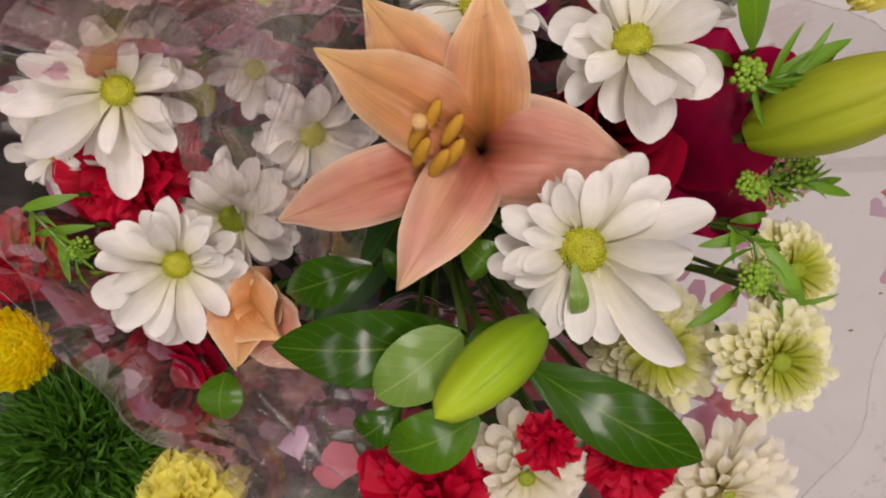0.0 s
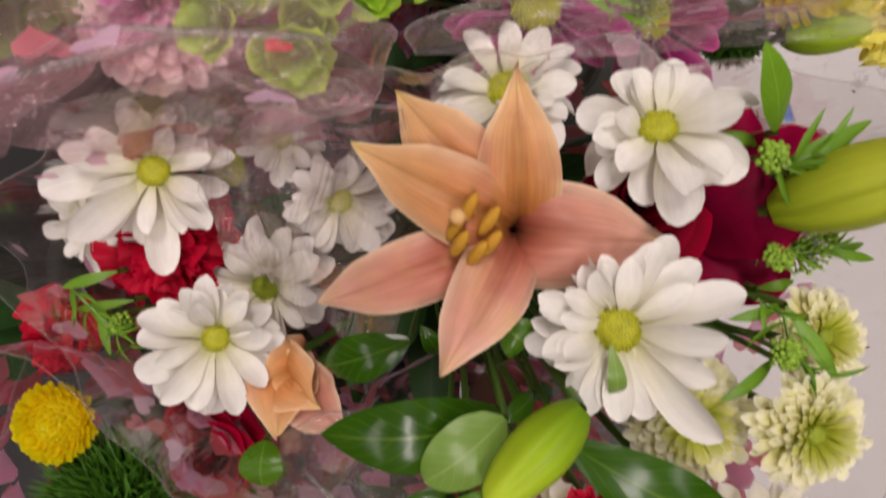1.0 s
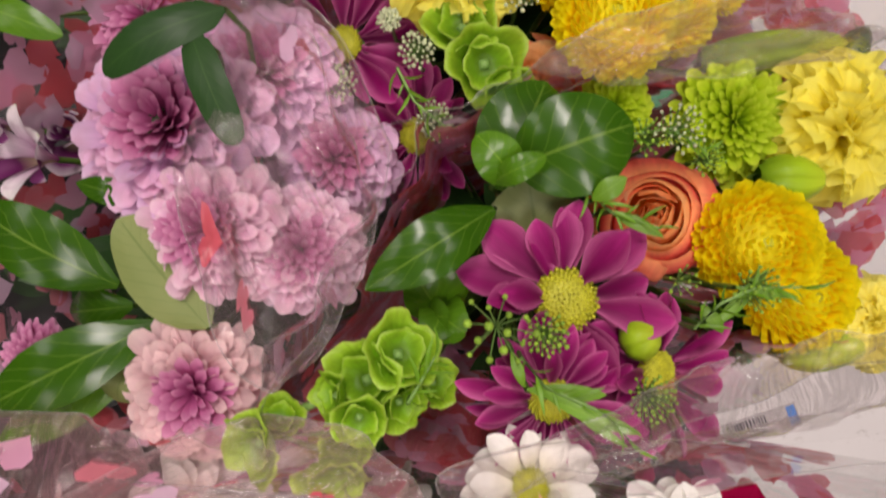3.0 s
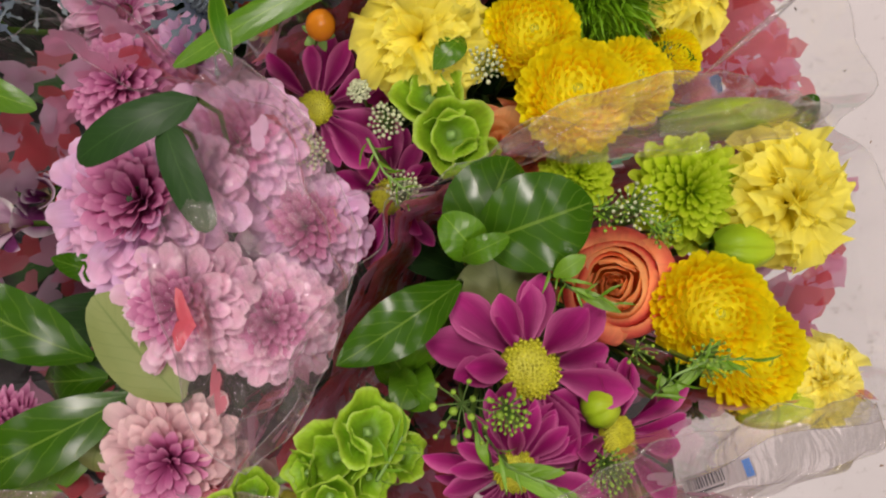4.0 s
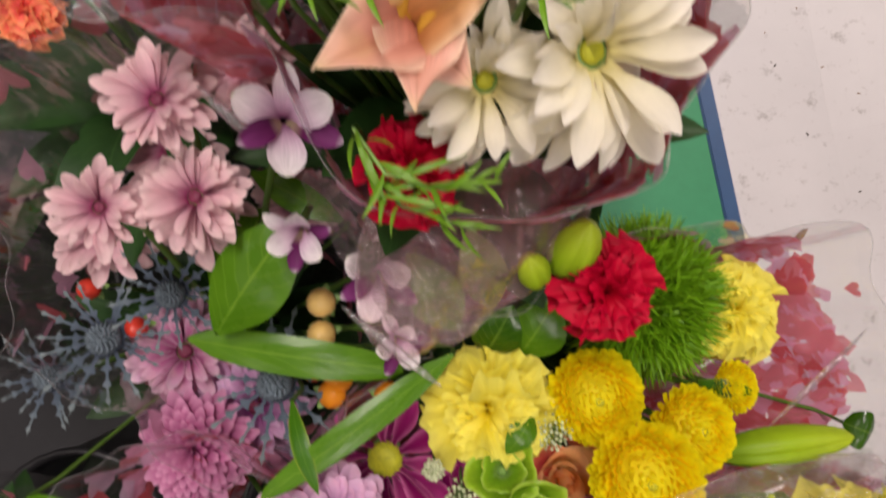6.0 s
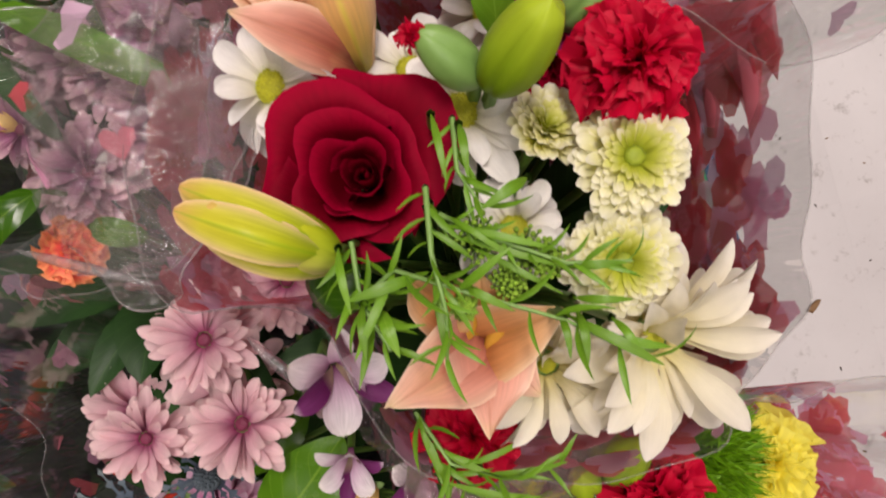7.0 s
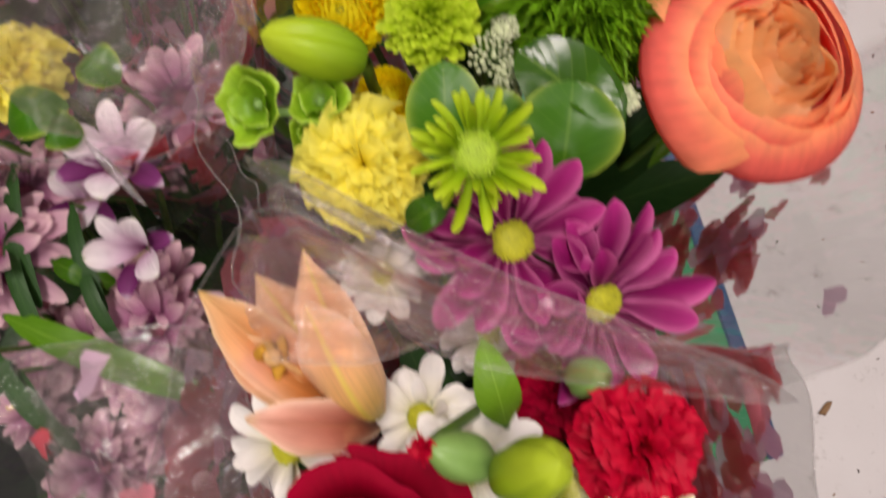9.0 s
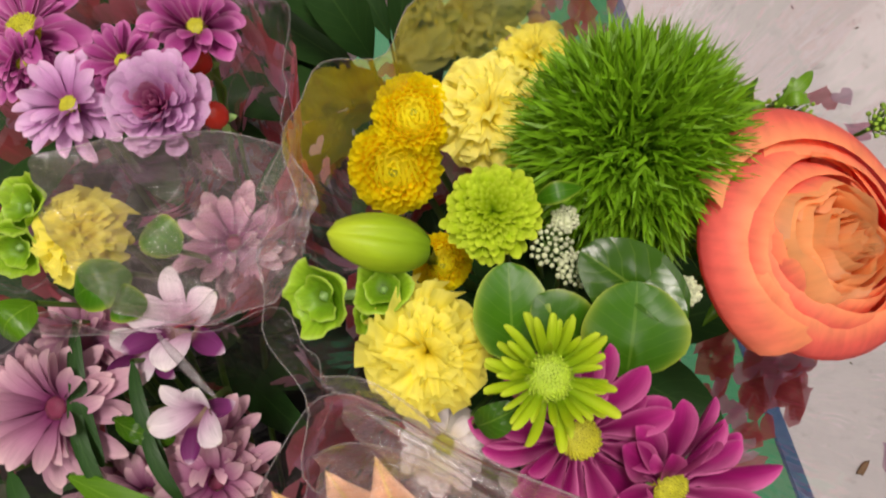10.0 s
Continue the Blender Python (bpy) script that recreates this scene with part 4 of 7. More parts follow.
def wrap(bunch, rim, label, hearts=190, seed=0, mat=None, sparse=40, foot_z=0.27, foot_r=0.05, bulge=0.10, frill=0.0045, dense_top=.90):
    """A flared clear sleeve round one bouquet: film from the tied foot up to an uneven rim, printed with hearts."""
    r = random.Random(seed)
    N, M = 120, 22
    loop = smooth_loop(rim, N)
    bx, by = BUNCH[bunch]
    ph = [r.uniform(0, TAU) for _ in range(6)]

    def at(th, s, off=0.0):
        k = th / TAU * N
        j, t = int(k) % N, k - int(k)
        top = loop[j] * (1 - t) + loop[(j + 1) % N] * t
        fold = frill * s * (math.sin(9 * th + ph[0]) + .7 * math.sin(17 * th + ph[1]) + .3 * math.sin(6 * th + ph[2] + 5 * s))
        dx, dy = top[0] - bx, top[1] - by
        d = math.hypot(dx, dy) + 1e-6
        g = s ** 1.25 + bulge * math.sin(math.pi * s)
        rad = foot_r + (d - foot_r) * g + fold + off
        z = foot_z + (top[2] - foot_z) * s + .4 * fold
        return Vector((bx + dx / d * rad, by + dy / d * rad, z))

    ob = tagged(new("cellophane_sleeve"), label, "flower wrap", "bouquet wraps")
    ob.matrix_basis = Matrix.Translation((bx, by, foot_z))
    org = Vector((bx, by, foot_z))
    P = np.array([[tuple(at(TAU * j / N, i / (M - 1)) - org) for j in range(N)] for i in range(M)])
    v, f, u = sheet(P, closed=True)
    u = [(b, a) for a, b in u]
    film = part("film", make_mesh("film", v, f, mat or FILM, u), ob, None, "clear crinkled film")
    film.visible_shadow = False
    edge = []
    for j in range(N):
        a_, b_ = at(TAU * j / N, 1.0) - org, at(TAU * ((j + 1) % N) / N, 1.0) - org
        edge.append(tube_pieces([a_, a_.lerp(b_, .5), b_], [.00034] * 3, 5))
    v, f, u = join_pieces(edge)
    part("cut_edge", make_mesh("cut_edge", v, f, RIM_M, u), film, None, "pale cut edge of the film").visible_shadow = False
    low = [[] for _ in HEART_MATS]
    for k in range(hearts * 2):
        th = r.uniform(0, TAU)
        loose = k < sparse
        s = r.uniform(dense_top - .06, .97) if loose else .15 + (dense_top + .04 - .15) * r.random() ** .62
        size = r.uniform(.0055, .0088) if loose else r.uniform(.010, .016)
        c = at(th, s, .0010 + .0001 * (k % 9))
        ang = r.uniform(0, TAU)
        tan_s = (at(th, min(s + .02, 1)) - at(th, s - .02))
        ls = tan_s.length / .04
        lt = max((at((th + .03) % TAU, s) - at((th - .03) % TAU, s)).length / .06, .02)
        verts, faces = [c - org], []
        for hx, hy in HEART:
            px, py = size * (hx * math.cos(ang) - hy * math.sin(ang)), size * (hx * math.sin(ang) + hy * math.cos(ang))
            verts.append(at((th + px / lt) % TAU, max(.02, min(1.0, s + py / ls)), .0010 + .0001 * (k % 9)) - org)
        n = len(HEART)
        faces = [(0, 1 + i, 1 + (i + 1) % n) for i in range(n)]
        which = r.choice((0, 0, 1, 1, 1, 2, 2, 3)) if not loose else r.choice((0, 1, 2, 2, 3))
        if loose:
            h = part("heart", make_mesh("heart", verts, faces, HEART_MATS[which]), ob)
        else:
            low[which].append((np.array([tuple(q) for q in verts]), faces, [(0, 0)] * len(verts)))
    for which, pieces in enumerate(low):
        if pieces:
            v, f, u = join_pieces(pieces)
            h = part("heart_print", make_mesh("heart_print", v, f, HEART_MATS[which], u), ob, None, "overlapping printed hearts")
            tagged(h, kind="stuff")
    return ob


def film_flap(sleeve, corners, bow=0.02, mat=None, seed=0, hearts=0):
    """A loose flap of a sleeve's film spanned by four corners, bowed and creased."""
    r = random.Random(seed)
    org = sleeve.matrix_basis.translation
    a, b, c, d = (Vector(p) - org for p in corners)
    n = 22
    nrm = (b - a).cross(d - a).normalized()
    if nrm.z < 0:
        nrm = -nrm
    ph = [r.uniform(0, TAU) for _ in range(4)]

    def at(s, t, off=0.0):
        s, t = s + .13 * math.sin(math.pi * t) * (2 * s - 1) + .012 * math.sin(11 * t + ph[3]), t + .13 * math.sin(math.pi * s) * (2 * t - 1) + .012 * math.sin(12 * s + ph[0])
        p = a.lerp(b, s).lerp(d.lerp(c, s), t)
        k = bow * math.sin(math.pi * s) * math.sin(math.pi * t) + .004 * math.sin(9 * s + 4 * t + ph[0]) + .003 * math.sin(17 * t - 6 * s + ph[1])
        k += .0015 * math.sin(38 * t + 7 * s + ph[2])
        return p + nrm * (k + off)

    v, f, u = sheet(np.array([[tuple(at(i / n, j / n)) for j in range(n + 1)] for i in range(n + 1)]))
    film = part("film_flap", make_mesh("film_flap", v, f, mat or FILM_H, [(q, w) for w, q in u]), sleeve, None, "loose hazy flap of creased film")
    film.visible_shadow = False
    loop = [at(k / 24, 0) for k in range(24)] + [at(1, k / 24) for k in range(24)] + [at(1 - k / 24, 1) for k in range(24)]
    v, f, u = tube_pieces(loop, [.00038] * len(loop), 5)
    part("cut_edge", make_mesh("cut_edge", v, f, RIM_M, u), film, None, "pale cut edge of the film").visible_shadow = False
    for k in range(hearts):
        s, t, size, ang = r.uniform(.08, .92), r.uniform(.08, .92), r.uniform(.006, .011), r.uniform(0, TAU)
        ls, lt = (b - a).length, (d - a).length
        verts = [at(s, t, .001)]
        for hx, hy in HEART:
            px, py = size * (hx * math.cos(ang) - hy * math.sin(ang)), size * (hx * math.sin(ang) + hy * math.cos(ang))
            verts.append(at(s + px / ls, t + py / lt, .001))
        m = len(HEART)
        part("heart", make_mesh("heart", verts, [(0, 1 + i, 1 + (i + 1) % m) for i in range(m)], HEART_MATS[r.choice((0, 1, 2, 3))]), film)


def film_fold(sleeve, p0, p1, width=.0022, seed=0):
    """A sharp rolled crease standing up from a sleeve's film, which mirrors the tube lights as a white streak."""
    r = random.Random(seed)
    org = sleeve.matrix_basis.translation
    a, b = Vector(p0) - org, Vector(p1) - org
    n = 14
    pts, rad = [], []
    for k in range(n + 1):
        t = k / n
        pts.append(a.lerp(b, t) + Vector((0, 0, .003 * math.sin(math.pi * t) + .0006 * math.sin(9 * t + r.uniform(0, .4)))))
        rad.append(width * (.12 + .88 * math.sin(math.pi * t) ** .7))
    v, f, u = tube_pieces(pts, rad, 8)
    v[:, 2] = v[:, 2].mean() + (v[:, 2] - v[:, 2].mean()) * .6
    part("film_crease", make_mesh("film_crease", v, f, CREASE_M, u), sleeve, None, "bright rolled crease in the film").visible_shadow = False


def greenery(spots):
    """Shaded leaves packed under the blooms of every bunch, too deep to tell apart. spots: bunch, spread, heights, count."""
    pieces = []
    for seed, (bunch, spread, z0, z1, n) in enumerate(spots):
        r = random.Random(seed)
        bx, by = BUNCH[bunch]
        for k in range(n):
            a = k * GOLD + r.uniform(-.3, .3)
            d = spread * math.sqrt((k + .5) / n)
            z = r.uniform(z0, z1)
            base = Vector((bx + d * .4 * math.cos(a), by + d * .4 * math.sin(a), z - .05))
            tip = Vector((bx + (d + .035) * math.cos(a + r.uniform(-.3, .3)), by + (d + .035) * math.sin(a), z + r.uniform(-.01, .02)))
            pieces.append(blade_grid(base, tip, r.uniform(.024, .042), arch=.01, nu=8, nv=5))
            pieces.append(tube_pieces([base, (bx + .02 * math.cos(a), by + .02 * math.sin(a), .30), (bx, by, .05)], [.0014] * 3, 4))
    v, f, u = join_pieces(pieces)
    # The very dark green puts the shade deep in the bunches into the leaf colour.
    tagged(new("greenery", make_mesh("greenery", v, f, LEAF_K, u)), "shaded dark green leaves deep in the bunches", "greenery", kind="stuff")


# ---- the hall: floor, mat, walls, ceiling ----
def box_mesh(name, x0, y0, z0, x1, y1, z1, mat, bevel=0.0):
    bm = bmesh.new()
    bmesh.ops.create_cube(bm, size=1)
    for v in bm.verts:
        v.co = Vector((x0 + (v.co.x + .5) * (x1 - x0), y0 + (v.co.y + .5) * (y1 - y0), z0 + (v.co.z + .5) * (z1 - z0)))
    if bevel:
        bmesh.ops.bevel(bm, geom=bm.edges[:], offset=bevel, segments=2, affect="EDGES")
    me = bpy.data.meshes.new(name)
    bm.to_mesh(me)
    bm.free()
    me.materials.append(mat)
    return me


def floor_mat():
    m, t, p, out = shader("vinyl_floor")
    geo = t.nodes.new("ShaderNodeNewGeometry")
    pos = geo.outputs["Position"]
    cloud = noise_node(t, pos, 7.0, 5.0)
    speck = noise_node(t, pos, 55.0, 4.0, .7)
    scuff = noise_node(t, pos, 24.0, 5.0, .75)
    rnd = t.nodes.new("ShaderNodeObjectInfo").outputs["Random"]
    col = mix_col(t, cloud, (.56, .535, .525), (.69, .665, .655))
    dark = ramp(t, scuff, [(0, (0, 0, 0)), (.585, (0, 0, 0)), (.70, (1, 1, 1))])
    col = mix_col(t, math_node(t, "MULTIPLY", dark, .6), col, (.24, .21, .19))
    fine = ramp(t, speck, [(0, (0, 0, 0)), (.60, (0, 0, 0)), (.74, (1, 1, 1))])
    col = mix_col(t, math_node(t, "MULTIPLY", fine, .35), col, (.30, .26, .23))
    hsv = t.nodes.new("ShaderNodeHueSaturation")
    t.links.new(col, hsv.inputs["Color"])
    t.links.new(math_node(t, "ADD", math_node(t, "MULTIPLY", rnd, .06), .97), hsv.inputs["Value"])
    t.links.new(hsv.outputs[0], p.inputs["Base Color"])
    t.links.new(math_node(t, "ADD", math_node(t, "MULTIPLY", cloud, .25), .28), p.inputs["Roughness"])
    b = t.nodes.new("ShaderNodeBump")
    b.inputs["Strength"].default_value, b.inputs["Distance"].default_value = .15, .002
    t.links.new(speck, b.inputs["Height"])
    t.links.new(b.outputs[0], p.inputs["Normal"])
    return m


FLOOR_M = floor_mat()
WALL_M = solid_mat("painted_wall", (.26, .24, .23), (.32, .30, .28), 12, .7)
CEIL_M = solid_mat("ceiling_board", (.20, .20, .20), (.26, .26, .25), 30, .8)
MAT_GREEN = solid_mat("green_mat", (.012, .20, .075), (.03, .29, .12), 60, .45, .2)
MAT_BLUE = solid_mat("blue_trim", (.012, .05, .14), (.02, .09, .22), 60, .4, .2)
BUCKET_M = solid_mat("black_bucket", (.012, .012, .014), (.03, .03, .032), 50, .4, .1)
WATER_M = solid_mat("dark_water", (.01, .015, .01), (.02, .03, .015), 20, .08, .05)
LABEL_M = solid_mat("label_paper", (.34, .32, .32), (.42, .40, .40), 90, .5, .1)
INK_M = solid_mat("label_ink", (.02, .02, .03), (.05, .05, .06), 90, .5, .1)
BLUE_INK = solid_mat("blue_ink", (.03, .16, .50), (.05, .22, .60), 90, .5, .1)
CHIP_M = solid_mat("dry_leaf_bit", (.16, .08, .03), (.34, .20, .09), 150, .7, .5)
DUST_M = solid_mat("dark_grit", (.06, .05, .045), (.14, .11, .09), 150, .8, .5)
LAMP_M = solid_mat("lamp_housing", (.7, .7, .7), (.8, .8, .8), 20, .4)

X0, X1, Y0, Y1, ZC = -3.2, 3.8, -3.0, 4.2, 3.1
floor = tagged(new("floor", box_mesh("floor", X0, Y0, -.12, X1, Y1, -.004, FLOOR_M)), "pale speckled vinyl tile floor, scuffed and dirty", "floor", kind="structure")
tagged(new("ceiling", box_mesh("ceiling", X0, Y0, ZC, X1, Y1, ZC + .1, CEIL_M)), "dark open shop hall ceiling", "ceiling", kind="structure")
for nm, q in (("wall_north", (X0, Y1, 0, X1, Y1 + .1, ZC)), ("wall_south", (X0, Y0 - .1, 0, X1, Y0, ZC)), ("wall_east", (X1, Y0, 0, X1 + .1, Y1, ZC)), ("wall_west", (X0 - .1, Y0, 0, X0, Y1, ZC))):
    tagged(new(nm, box_mesh(nm, *q, WALL_M)), "plain grey painted hall wall", "wall", kind="structure")
for lx, ly, power in LIGHT_SPOTS:
    fit_ = tagged(new("ceiling_light", box_mesh("ceiling_light", lx - .17, ly - .68, 3.03, lx + .17, ly + .68, ZC, LAMP_M, .01)), "white tube light housing under the ceiling", "lamp", "ceiling lights")

# green mat with a blue edge strip, along which the bunches stand
EDGE_X, EDGE_SLOPE = 0.582, 0.0
turn_mat = Matrix.Translation((EDGE_X, 0, 0)) @ Matrix.Rotation(-math.atan(EDGE_SLOPE), 4, "Z")
mat_ob = tagged(new("floor_mat"), "green floor mat with a dark blue edge strip", "mat")
mat_ob.matrix_basis = turn_mat
part("mat_field", box_mesh("mat_field", -.42, .42, 0.0, -.022, 2.6, .006, MAT_GREEN, .001), mat_ob)
part("edge_strip", box_mesh("edge_strip", -.0215, .42, 0.0, 0.0, 2.6, .008, MAT_BLUE, .002), mat_ob, None, "dark blue edge strip")

# Added black sheets: their flat dark colour stands in for shade between the buckets.
tagged(new("display_base", box_mesh("display_base", -1.2, -1.4, 0.0, .157, 2.4, .007, BUCKET_M, .002)), "added black sheet for the shade under the flower buckets", "mat")

tagged(new("display_base", box_mesh("display_base", .160, -1.4, 0.0, .44, .41, .007, BUCKET_M, .002)), "added black sheet for the shade under the flower buckets", "mat")

BUNCH = {"outer": (-.24, .11), "outer_b": (-.23, .36), "outer_c": (-.22, .61), "outer_d": (-.20, .86), "front": (.14, -.06), "end": (.21, .99), "end_b": (.02, 1.05), "peach": (.14, .13), "market": (-.03, .02), "purple": (.21, .30),
         "pink": (.01, .32), "sunny": (.21, .47), "thistle": (.0, .52), "rose": (.19, .63), "mauve": (.0, .70), "coral": (.26, .79), "lavender": (.03, .87)}


def bucket(x, y):
    ob = thing("flower_bucket", (x, y, .008), label="black plastic flower bucket half full of water", category="bucket", group="flower buckets")
    prof = [(1e-4, .004), (.064, .004), (.068, .02), (.080, .27), (.087, .275), (.088, .285), (.083, .287), (.077, .27), (.064, .02), (1e-4, .012)]
    v, f, u = revolve(prof, 28)
    part("pail", make_mesh("pail", v, f, BUCKET_M, u), ob)
    v, f, u = revolve([(.070, .15), (1e-4, .15)], 24)
    part("water", make_mesh("water", v, f, WATER_M, u), ob, None, "dark still water")
    for sgn in (-1, 1):
        part("handle_lug", box_mesh("handle_lug", .079, -.012, .225, .090, .012, .262, BUCKET_M, .002), ob, Matrix.Rotation(0 if sgn > 0 else math.pi, 4, "Z"))


for bx, by in BUNCH.values():
    bucket(bx, by)

# bits on the floor
def grit(x, y, size, mat, label, spin=0, seed=0):
    r = random.Random(seed)
    P = []
    for k in range(4):
        s = (.5, 1, .8, .05)[k]
        P.append([(size * s * (1 + .35 * math.sin(3 * a + seed)) * math.cos(a), size * .5 * s * (1 + .3 * math.sin(2 * a + 1)) * math.sin(a), (0, .15, .35, .42)[k] * size) for a in (TAU * j / 9 for j in range(9))])
    v, f, u = sheet(np.array(P), closed=True)
    ob = tagged(new("floor_bit", make_mesh("floor_bit", v, f, mat, u)), label, "debris", "floor bits")
    ob.matrix_basis = Matrix.Translation((x, y, 0)) @ Matrix.Rotation(radians(spin), 4, "Z")


grit(.660, .460, .012, CHIP_M, "brown dry petal scrap on the floor", 30, 1)
gr = random.Random(3)
for k in range(46):
    grit(gr.uniform(.62, 1.05), gr.uniform(-.1, 1.5), gr.uniform(.0012, .0036), gr.choice((DUST_M, DUST_M, CHIP_M)), "speck of dark grit on the floor", gr.uniform(0, 180), k)

# ---- peach lily bouquet ----
B = "peach"
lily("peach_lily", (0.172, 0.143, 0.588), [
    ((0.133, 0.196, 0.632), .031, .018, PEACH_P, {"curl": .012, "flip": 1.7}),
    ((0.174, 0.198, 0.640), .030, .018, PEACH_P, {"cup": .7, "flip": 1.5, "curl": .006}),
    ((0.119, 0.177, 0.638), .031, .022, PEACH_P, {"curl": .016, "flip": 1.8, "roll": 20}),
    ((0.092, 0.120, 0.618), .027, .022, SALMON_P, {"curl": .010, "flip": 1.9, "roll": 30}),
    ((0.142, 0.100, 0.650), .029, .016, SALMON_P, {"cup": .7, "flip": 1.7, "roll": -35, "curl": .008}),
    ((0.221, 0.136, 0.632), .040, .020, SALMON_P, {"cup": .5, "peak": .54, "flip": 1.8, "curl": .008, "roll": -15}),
], "open peach and salmon lily with golden anthers", B,
    [(0.153, 0.154, 0.641), (0.160, 0.149, 0.642), (0.160, 0.141, 0.643), (0.155, 0.138, 0.643), (0.149, 0.142, 0.643), (0.148, 0.148, 0.642)], (0.149, 0.152, 0.648))
daisy("daisy", (-0.002, 0.183, 0.545), 0.0436, WHITE_P, "white daisy chrysanthemum with a yellow-green eye", B, (20, 10), 10, long=(205, .16), n=22, seed=11, wide=.25, raised=7, eye=.18)
daisy("daisy", (-0.049, 0.159, 0.523), 0.0284, WHITE_P, "white daisy half hidden behind another daisy", B, (-20, -15), 40, n=18, seed=12, raised=5)
daisy("daisy", (0.024, 0.098, 0.556), 0.0398, WHITE_P, "white daisy with uneven drooping petals", B, (20, 4), 30, long=(232, .24), n=18, seed=13, wide=.28, raised=7, eye=.17)
daisy("daisy", (0.042, 0.118, 0.519), 0.0381, WHITE_P, "white daisy under clear film", B, (0, -5), 50, n=20, seed=14, eye_mat=DISC_G, raised=5)
daisy("daisy", (0.084, 0.162, 0.509), 0.0364, WHITE_P, "white daisy facing away under clear film", B, (18, -30), 20, n=22, seed=15, closed=.15, raised=5)
daisy("daisy", (0.052, 0.199, 0.495), 0.0286, WHITE_P, "small white daisy under clear film", B, (0, 10), 0, n=18, seed=16, raised=5)
daisy("daisy", (0.206, 0.105, 0.634), 0.0391, WHITE_P, "large white daisy with a golden eye", B, (-20, 0), 15, long=(-28, .22), n=20, seed=17, wide=.26, eye=.22, droop=14, raised=7)
daisy("daisy", (0.226, 0.177, 0.630), 0.0334, WHITE_P, "white daisy with broad folded petals", B, (-16, 26), 55, n=13, seed=18, wide=.38, eye=.22, rows=2, raised=6, long=(-50, .14))
daisy("daisy", (0.173, 0.198, 0.611), 0.0335, WHITE_P, "white daisy behind the peach lily", B, (-8, 34), 5, n=15, seed=19, wide=.33, eye=.25, raised=5)
mum("chrysanthemum", (0.237, 0.062, 0.612), 0.0292, CREAM_P, "pale cream chrysanthemum with a green eye", B, (-4, 0), 0, n=130, wide=.17, eye=.20, seed=21)
mum("chrysanthemum", (0.271, 0.063, 0.636), 0.0253, CREAM_P, "full cream chrysanthemum with a green eye", B, (6, -2), 30, n=140, wide=.16, eye=.17, seed=22)
mum("chrysanthemum", (0.291, 0.089, 0.607), 0.0241, CREAM_P, "cream chrysanthemum behind another one", B, (14, 10), 60, n=120, wide=.16, eye=.17, seed=23)
mum("chrysanthemum", (0.183, 0.017, 0.614), 0.0312, IVORY_P, "ivory chrysanthemum with loose petals", B, (0, -12), 20, n=70, wide=.24, eye=.18, seed=24, outer=-4)
mum("chrysanthemum", (0.262, 0.003, 0.608), 0.0355, IVORY_P, "ivory spoon chrysanthemum with long outer petals", B, (6, -6), 20, n=60, wide=.20, eye=.12, seed=25, q=.8)
carnation("carnation", (0.146, 0.004, 0.616), 0.0312, RED_P, "bright red carnation with frilled petals", B, (0, -8), 10, seed=31)
carnation("carnation", (0.224, 0.021, 0.625), 0.0181, RED_P, "red carnation tucked under a leaf", B, (-10, 0), 50, seed=32)
carnation("carnation", (0.191, 0.035, 0.637), 0.0122, RED_P, "half-open red carnation bud", B, (0, 10), 90, seed=33, n=26, open_=.6)
carnation("carnation", (-0.010, 0.143, 0.520), 0.0347, RED_P, "red carnation between white daisies", B, (5, 0), 0, seed=34)
carnation("carnation", (-0.080, 0.100, 0.517), 0.0232, RED_P, "small red carnation beside green sprigs", B, (-10, 0), 30, seed=35)
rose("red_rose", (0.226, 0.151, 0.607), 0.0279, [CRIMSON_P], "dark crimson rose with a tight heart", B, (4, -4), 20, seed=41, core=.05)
for a, b, w, ar in (((0.250, 0.138, 0.572), (0.291, 0.172, 0.618), .050, .018), ((0.256, 0.136, 0.560), (0.287, 0.104, 0.592), .044, .012), ((0.246, 0.150, 0.570), (0.270, 0.186, 0.606), .040, .012)):
    leaf(a, b, w, CRIMSON_OUT_P, "loose crimson outer rose petal", B, arch=ar, cup=.35, name="rose_petal", q=.42, rib=0, ruffle=.05, nv=9)
rose("red_rose", (0.005, 0.029, 0.534), 0.0306, [CRIMSON_P], "small dark red rose low in the bunch", B, (0, 5), 70, seed=42, n=22)
lily("peach_lily", (0.055, 0.076, 0.520), [
    ((0.041, 0.072, 0.559), .036, .012, PEACH_P, {"q": .5, "cup": .5}), ((0.052, 0.048, 0.564), .038, .012, PEACH_P, {"q": .5, "cup": .5}),
    ((0.075, 0.061, 0.565), .036, .012, PEACH_P, {"q": .5, "cup": .5}), ((0.057, 0.087, 0.552), .034, .010, PEACH_P, {"q": .5, "cup": .5}), ((0.082, 0.043, 0.552), .034, .010, SALMON_P, {"q": .5, "cup": .5})],
    "half-open peach lily low in the bunch", B)
bud("lily_bud", (0.186, 0.082, 0.655), (0.150, 0.057, 0.670), 0.0217, BUD_M, "plump bright green lily bud", B)
bud("lily_bud", (0.271, 0.143, 0.621), (0.322, 0.161, 0.662), 0.0305, BUD_OLIVE, "long yellow-green lily bud", B, blunt=.7)
bud("lily_bud", (0.002, 0.210, 0.489), (0.029, 0.175, 0.508), 0.0254, BUD_OLIVE, "olive green lily bud behind a daisy", B)
leaf((0.161, 0.075, 0.633), (0.093, 0.077, 0.646), 0.0278, LEAF_D, "glossy dark green leaf with pale veins", B, arch=.016)
leaf((0.182, 0.065, 0.639), (0.248, 0.023, 0.634), 0.0267, LEAF_D, "glossy dark green leaf with pale veins", B, arch=.012)
